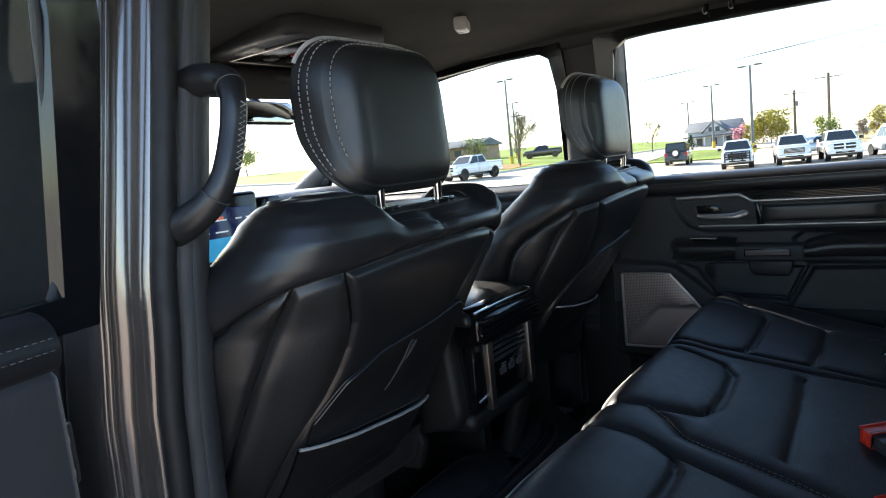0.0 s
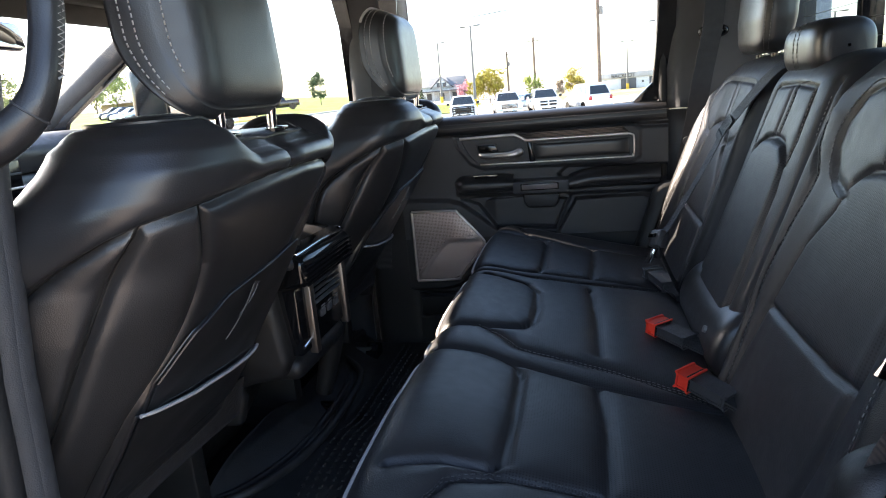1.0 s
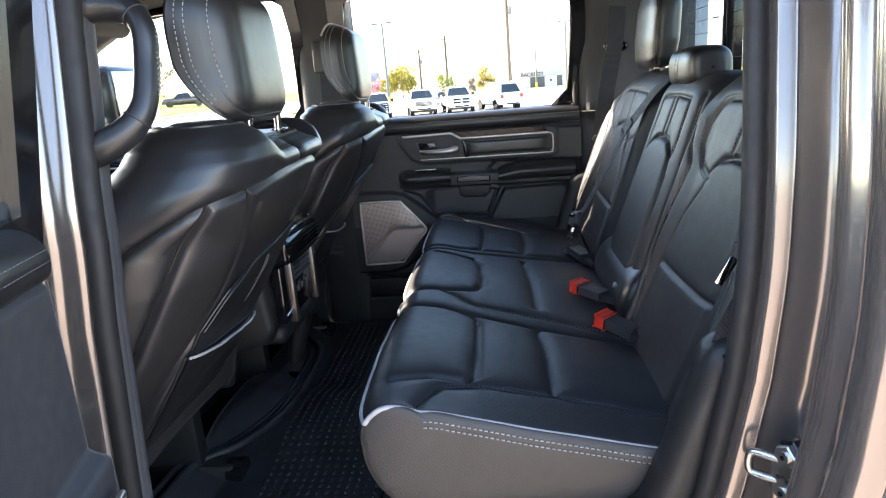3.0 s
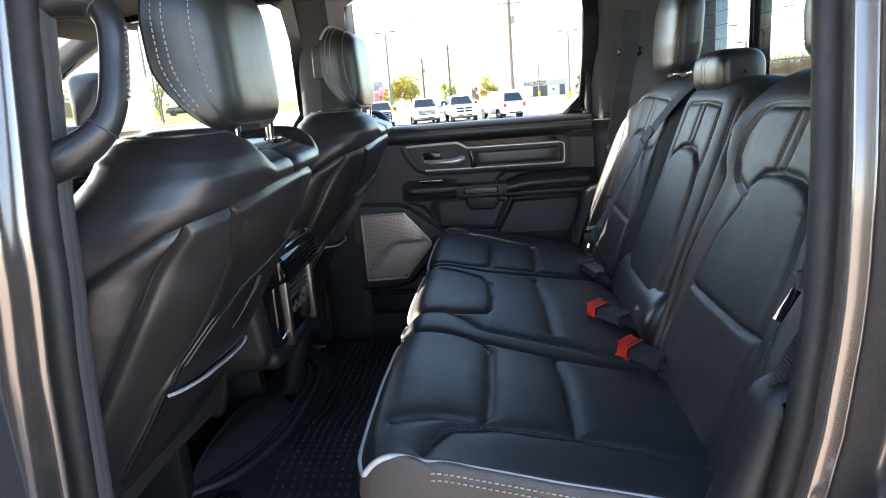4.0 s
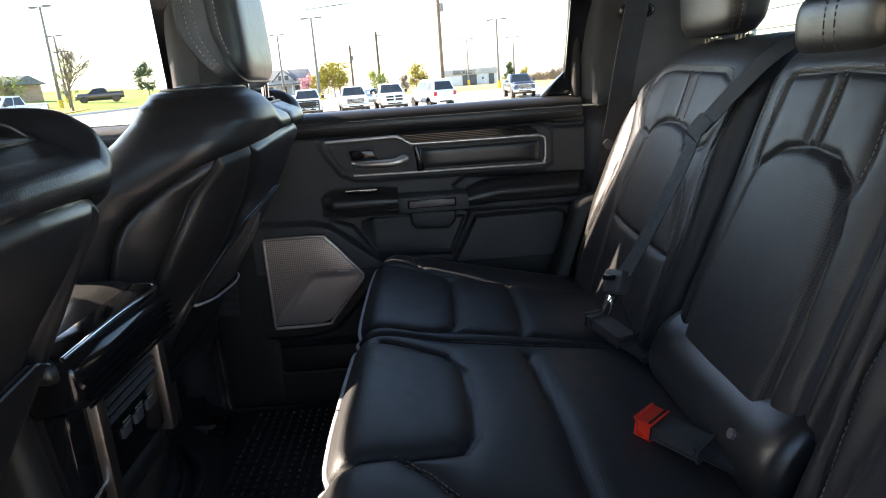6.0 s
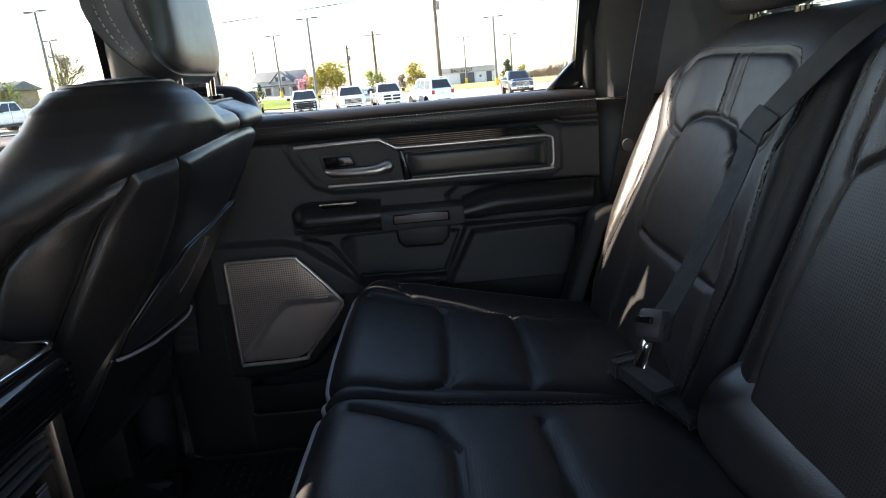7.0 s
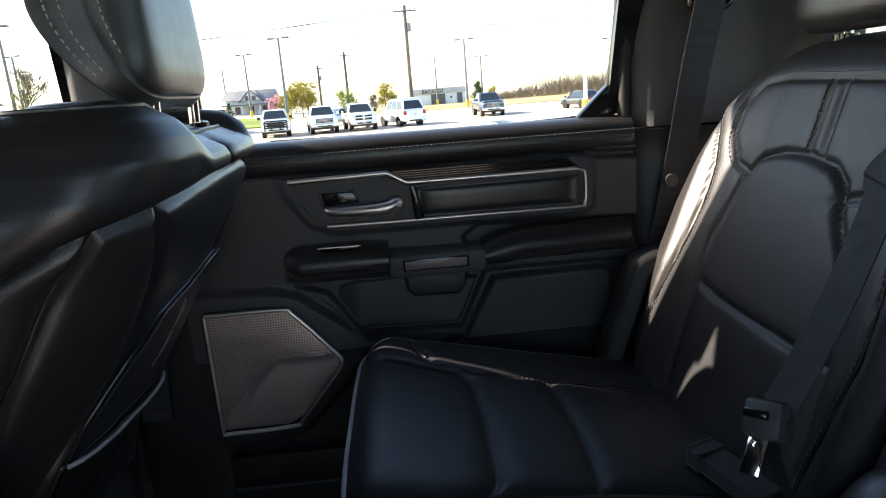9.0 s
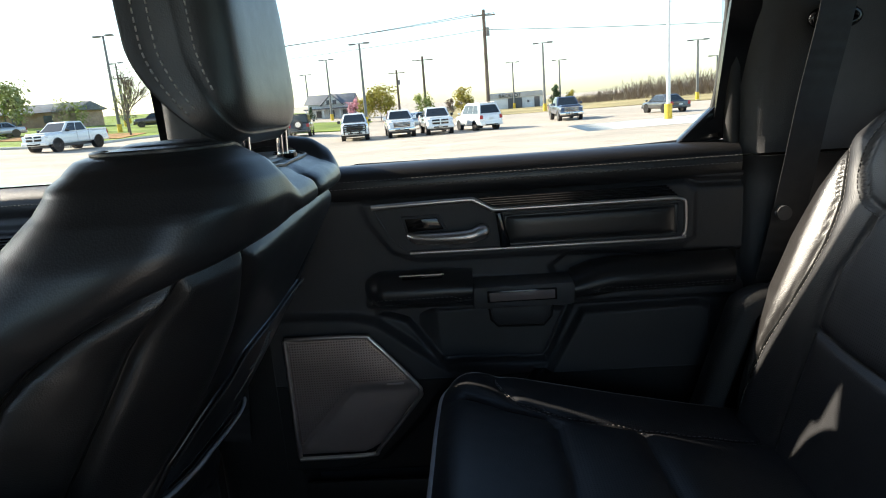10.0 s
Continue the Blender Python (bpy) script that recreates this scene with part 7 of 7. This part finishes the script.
def utility_pole(x, y, top, arm, cans, label):
    z = ground_z(x, y)
    p = thing("utility_pole", (x, y, z), label, "utility pole")
    tube("pole", [(x, y, z), (x, y, top + 0.6)], [0.24, 0.19], WOOD, p, 10)
    box("cross_arm", (x - 0.06, y - arm, top - 0.07), (x + 0.06, y + arm, top + 0.07), WOOD, p, 0.01)
    for q in (-0.9, -0.45, 0.45, 0.9):
        tube("insulator", [(x, y + q * arm, top + 0.05), (x, y + q * arm, top + 0.25)], 0.05, POLE, p, 8)
    for k in range(cans):
        tube("transformer", [(x - 0.1, y - 0.35 + 0.0 * k, top - 2.2), (x - 0.1, y - 0.35, top - 1.3)], 0.22, POLE, p, 12, "grey transformer can")
    return p


utility_pole(74.7, -1.75, 10.4, 1.3, 1, "tall wooden utility pole with cross-arm and transformer")
utility_pole(125, 13.8, 7.4, 1.6, 1, "wooden utility pole with a transformer, far off")
utility_pole(106.5, 7.5, 8.2, 1.7, 0, "wooden utility pole with a wide cross-arm")
WIRE = material("black_wire", (0.02, 0.02, 0.02), 0.6)
for k, (y0, z0, y1, z1) in enumerate(((-2.9, 10.6, 60, 9.0), (-0.6, 10.6, 60, 8.6), (-1.7, 8.9, -70, 8.2), (-1.7, 8.9, 60, 7.6))):
    w = thing("power_line", (74.7, y0, z0), "thin black power line strung between poles", "power line")
    tube("wire", [(74.7 + 12 * s, y0 + (y1 - y0) * s, z0 + (z1 - z0) * s - 2.4 * s * (1 - s)) for s in np.linspace(0, 1, 24)], 0.035, WIRE, w, 5)

# ---- buildings ----
SIDING = material("white_siding", (0.66, 0.67, 0.68), 0.7, vary=0.08, vary_scale=1.5, grain=0.4, grain_scale=4)
SHINGLE = material("grey_shingles", (0.14, 0.14, 0.15), 0.85, vary=0.25, vary_scale=2, grain=0.7, grain_scale=6)
PANEL = material("grey_fascia", (0.42, 0.42, 0.42), 0.6, vary=0.1, vary_scale=0.8)
DOORGREY = material("dark_garage_door", (0.09, 0.09, 0.095), 0.5, vary=0.1)
BRICK = material("tan_brick_wall", (0.36, 0.24, 0.16), 0.85, vary=0.2, vary_scale=1.5, grain=0.6, grain_scale=12)
zb = ground_z(125, -8) - 0.1
bl = thing("showroom", (125, -8.4, zb), "low white building with grey fascia and dark doors", "building")
box("wall", (124.6, -13.5, zb), (133, -3.3, zb + 2.3), SIDING, bl, 0.02)
box("fascia", (124.3, -13.7, zb + 2.15), (133.2, -3.1, zb + 3.05), PANEL, bl, 0.03, "grey metal fascia")
box("roof", (124.6, -13.4, zb + 3.04), (133, -3.4, zb + 3.12), SHINGLE, bl, 0.01)
for y0, y1 in ((-9.6, -8.2), (-8.1, -6.9), (-12.9, -11.9)):
    box("door", (124.52, y0, zb), (124.62, y1, zb + 2.05), DOORGREY, bl, 0.01, "dark garage door")
box("door", (124.52, -11.7, zb), (124.62, -9.9, zb + 2.05), SIDING, bl, 0.01)
box("window", (124.50, -10.95, zb + 1.1), (124.60, -10.55, zb + 1.5), DOORGREY, bl, 0.01)
box("door", (124.52, -6.5, zb), (124.62, -3.9, zb + 2.05), SIDING, bl, 0.02)
tc = bpy.data.curves.new("sign", "FONT")
tc.body, tc.size, tc.extrude, tc.align_x = "BACKLOT", 0.95, 0.03, "CENTER"
tmp = new("sign_text", tc)
dg = bpy.context.evaluated_depsgraph_get()
me = bpy.data.meshes.new_from_object(tmp.evaluated_get(dg))
bpy.data.objects.remove(tmp)
me.materials.append(GLOSS_BLACK)
sg = new("sign_lettering", me)
sg.parent = bl
sg["label"] = "black raised letters"
sg.matrix_basis = Matrix.Translation((124.22 - 125, -7.3 + 8.4, 2.25)) @ pose(0, 0, 0, 90, 0, -90)
# farmhouse with a gable and porch
zh = ground_z(118, 26) + 0.7
hs = thing("house", (118, 26, zh), "white farmhouse with grey roof, gable and porch", "house")
box("wall", (117, 21.8, zh - 1.2), (124, 29.5, zh + 1.9), SIDING, hs, 0.02)
prism("roof", [(116.4, zh + 1.85), (120.5, zh + 3.6), (124.6, zh + 1.85)], "y", 21.2, 30.1, SHINGLE, hs, 0.03)
prism("gable_wall", [(23.3, zh + 1.8), (25.0, zh + 3.35), (26.7, zh + 1.8)], "x", 116.3, 119, SIDING, hs, 0.01)
for sy in (-1, 1):
    obj("gable_roof", [(116.0, 25 + sy * 2.1, zh + 1.62), (121, 25 + sy * 2.1, zh + 1.62), (121, 25, zh + 3.62), (116.0, 25, zh + 3.62), (116.0, 25 + sy * 2.1, zh + 1.5), (121, 25 + sy * 2.1, zh + 1.5), (121, 25, zh + 3.5), (116.0, 25, zh + 3.5)], [(0, 1, 2, 3), (7, 6, 5, 4), (0, 4, 5, 1), (1, 5, 6, 2), (2, 6, 7, 3), (3, 7, 4, 0)], SHINGLE, hs)
for y in (24.45, 25.55):
    box("window", (116.25, y - 0.35, zh + 1.75), (116.32, y + 0.35, zh + 2.5), DOORGREY, hs, 0.01)
box("porch_roof", (114.8, 21.4, zh + 0.95), (117.2, 29.8, zh + 1.15), SHINGLE, hs, 0.03)
for y in np.linspace(21.8, 29.4, 6):
    box("porch_post", (114.9, y - 0.08, zh - 1.3), (115.06, y + 0.08, zh + 0.95), SIDING, hs, 0.01)
for y in (22.8, 25.2, 27.6):
    box("window", (116.94, y - 0.45, zh - 0.5), (117.02, y + 0.45, zh + 0.7), DOORGREY, hs, 0.01)
zt = ground_z(98, 68)
tb = thing("bungalow", (99, 68, zt), "low tan brick building with a brown roof", "house")
box("wall", (96, 60, zt - 1), (104, 80, zt + 2.3), BRICK, tb, 0.02)
prism("roof", [(95.2, zt + 2.2), (100, zt + 3.6), (104.8, zt + 2.2)], "y", 59.3, 80.8, SHINGLE, tb, 0.03)
for y in (64, 69, 74):
    box("window", (95.93, y - 0.7, zt + 0.6), (96.02, y + 0.7, zt + 1.7), DOORGREY, tb, 0.01)

# ---- trees ----
BARK = material("grey_bark", (0.12, 0.095, 0.075), 0.95, vary=0.3, vary_scale=4, grain=1.0, grain_scale=25)


def leaf_mat(name, c):
    m = material(name, c, 0.75, vary=0.45, vary_scale=0.7, spec=0.2)
    m.node_tree.nodes["Principled BSDF"].inputs["Transmission Weight"].default_value = 0.0
    return m


L_GOLD, L_GREEN, L_PALE, L_PINK, L_DARK, L_TAN = (leaf_mat(n, c) for n, c in (("olive_gold_leaves", (0.30, 0.25, 0.04)), ("fresh_green_leaves", (0.20, 0.24, 0.05)), ("pale_bud_leaves", (0.26, 0.27, 0.11)), ("pink_blossom", (0.62, 0.30, 0.33)), ("dark_needles", (0.045, 0.075, 0.03)), ("brown_twigs", (0.21, 0.155, 0.11))))


def branches(rng, base, height, spread, levels, count):
    """Line segments (a, b, ra, rb) of a branching trunk."""
    out = []

    def grow(p, d, length, r, level):
        q = p + d * length
        out.append((p, q, r, r * 0.62))
        if level == 0:
            return
        for _ in range(count):
            e = d + Vector((rng.uniform(-1, 1), rng.uniform(-1, 1), rng.uniform(-0.15, 0.7))) * spread
            e.normalize()
            grow(p.lerp(q, rng.uniform(0.55, 1.0)), e, length * rng.uniform(0.55, 0.8), r * 0.6, level - 1)
    grow(Vector(base), Vector((rng.uniform(-0.06, 0.06), rng.uniform(-0.06, 0.06), 1)).normalized(), height * 0.36, height * 0.017, levels)
    return out


def tree(x, y, height, width, leaf, label, leaves=900, seed=0, name="tree", levels=3, count=4, size=0.16, shape="round", sink=0.0, spread=0.9):
    rng = random.Random(seed)
    z = ground_z(x, y) - sink
    t = thing(name, (x, y, z), label, "tree")
    segs = branches(rng, (x, y, z), height, spread, levels, count)
    verts, faces = [], []
    for a, b, ra, rb in segs:
        d = (b - a).normalized()
        u = d.orthogonal().normalized()
        w = d.cross(u)
        i = len(verts)
        for p, r in ((a, ra), (b, rb)):
            for k in range(4):
                s = k * math.pi / 2
                verts.append(p + u * (r * math.cos(s)) + w * (r * math.sin(s)))
        faces += [(i + k, i + (k + 1) % 4, i + 4 + (k + 1) % 4, i + 4 + k) for k in range(4)]
    obj("trunk", [tuple(q) for q in verts], faces, BARK, t, "grey branching trunk")
    if not leaf:
        return t
    verts, faces = [], []
    blobs = []
    for _ in range(22):
        if shape == "cone":
            h = rng.uniform(0.08, 1.0)
            rr = width / 2 * (1 - h) * rng.uniform(0.4, 1.0)
            br = 0.12 * width + 0.2 * width * (1 - h)
        else:
            h = rng.uniform(0.30, 0.95)
            rr = width / 2 * math.sqrt(max(0, 1 - ((h - 0.6) / 0.45) ** 2)) * rng.uniform(0.2, 0.85)
            br = width * rng.uniform(0.14, 0.24)
        a = rng.uniform(0, 2 * math.pi)
        blobs.append((Vector((x + rr * math.cos(a), y + rr * math.sin(a), z + h * height)), br))
    for _ in range(leaves):
        c, br = blobs[rng.randrange(len(blobs))]
        d = Vector((rng.gauss(0, 1), rng.gauss(0, 1), rng.gauss(0, 1))).normalized()
        p = c + d * br * rng.uniform(0.45, 1.08)
        n = (d + Vector((rng.uniform(-1, 1), rng.uniform(-1, 1), rng.uniform(-0.4, 1.2)))).normalized()
        u = n.orthogonal().normalized() * size * rng.uniform(0.6, 1.5)
        w = n.cross(u) * rng.uniform(0.5, 1.0)
        i = len(verts)
        verts += [p - u, p - w * 0.7, p + u, p + w * 0.7]
        faces.append((i, i + 1, i + 2, i + 3))
    obj("crown", [tuple(q) for q in verts], faces, leaf, t, "loose crown of small leaves")
    return t


tree(93.8, 13.2, 5.0, 5.6, L_GOLD, "broad olive-gold spring tree beside the lot", 3000, 1, size=0.15)
tree(92.5, 15.0, 3.6, 3.4, L_GOLD, "smaller olive-gold spring tree", 1300, 2, size=0.14)
tree(99.5, 7.4, 3.9, 3.6, L_GREEN, "young pale green tree by the lot's edge", 1100, 3, size=0.13)
tree(94.7, 1.4, 3.9, 3.2, L_GOLD, "yellow-green tree behind the white wagon", 1500, 4, size=0.14)
tree(101, 3.3, 2.6, 2.0, L_TAN, "small brown budding tree", 500, 5, size=0.12)
tree(114.5, 20.6, 3.2, 3.6, L_PINK, "pink blossoming tree beside the house", 1200, 6, size=0.14)
tree(113.8, -14.5, 3.8, 2.6, L_DARK, "dark evergreen beside the low building", 1500, 7, size=0.13, shape="cone")
tree(118, -17.5, 2.8, 2.2, L_GOLD, "small yellow-green tree by the evergreen", 500, 8, size=0.13)
tree(112, 27.8, 2.0, 1.5, L_DARK, "dark clipped evergreen before the house", 500, 9, size=0.12, shape="cone")
tree(69.5, 37.8, 5.2, 2.6, L_PALE, "slim budding tree on the lawn", 420, 10, levels=4, size=0.10)
tree(61.4, 33.3, 6.6, 4.6, L_PALE, "lacy budding tree with many fine twigs", 1500, 11, levels=5, count=4, size=0.055, spread=0.8)
tree(94.7, 29.0, 5.6, 4.6, L_PALE, "half-bare budding tree on the lawn", 500, 12, levels=5, count=3, size=0.10)
tree(72.2, 45, 3.6, 3.0, L_GREEN, "small leafing tree on the lawn", 450, 13, levels=4, size=0.11)
tree(76, 49, 4.2, 3.6, L_PALE, "small leafing tree on the lawn", 400, 14, levels=4, size=0.11)
for k, (x, y, h) in enumerate(((86, 62, 6.2), (91, 67, 6.6), (84, 71, 6.0), (95, 76, 7.0), (80, 82, 6.5), (70, 90, 6.5), (55, 98, 6.5), (48, 88, 5.5))):
    tree(x, y, h, h * 0.95, L_GREEN if k % 2 else L_PALE, "leafy green tree in a row beyond the lawn", 1300, 20 + k, size=0.20)
tree(110, 46, 6.0, 4.0, L_DARK, "dark green tree seen through the front window", 1500, 31, size=0.17)
for k, (x, y) in enumerate(((60, 120), (40, 130), (25, 125), (10, 135), (-8, 120))):
    tree(x, y, 6.0, 6.0, L_PALE, "pale budding tree far ahead of the cab", 700, 40 + k, size=0.2)
# winter brush along the field's edge
rng = random.Random(77)
verts, faces = [], []
for k in range(5200):
    s = rng.random()
    y = -18 - 62 * s + rng.gauss(0, 1.0)
    x = 126 + rng.uniform(-4, 10) - 6 * s
    top = lerp(s, [0, 0.08, 0.16, 0.26, 0.34, 0.45, 0.6, 1.0], [1.2, 2.2, 3.0, 4.6, 4.2, 5.2, 5.0, 5.6]) * rng.uniform(0.35, 1.08)
    z = ground_z(x, y) - 0.3
    b = Vector((x, y, z + top * rng.uniform(0.0, 0.55)))
    d = Vector((rng.gauss(0, 0.5), rng.gauss(0, 0.6), 1)).normalized()
    e = b + d * max(0.4, z + top - b.z)
    w = Vector((0, rng.uniform(0.018, 0.05), 0))
    i = len(verts)
    m = (b + e) / 2 + Vector((0.2 * rng.gauss(0, 1), 0.25 * rng.gauss(0, 1), 0))
    verts += [b - w, b + w, m - w, m + w, e - w * 0.4, e + w * 0.4]
    faces += [(i, i + 1, i + 3, i + 2), (i + 2, i + 3, i + 5, i + 4)]
tagged(obj("brush", [tuple(q) for q in verts], faces, L_TAN), "brown leafless brush along the field's edge", "brush", kind="stuff")
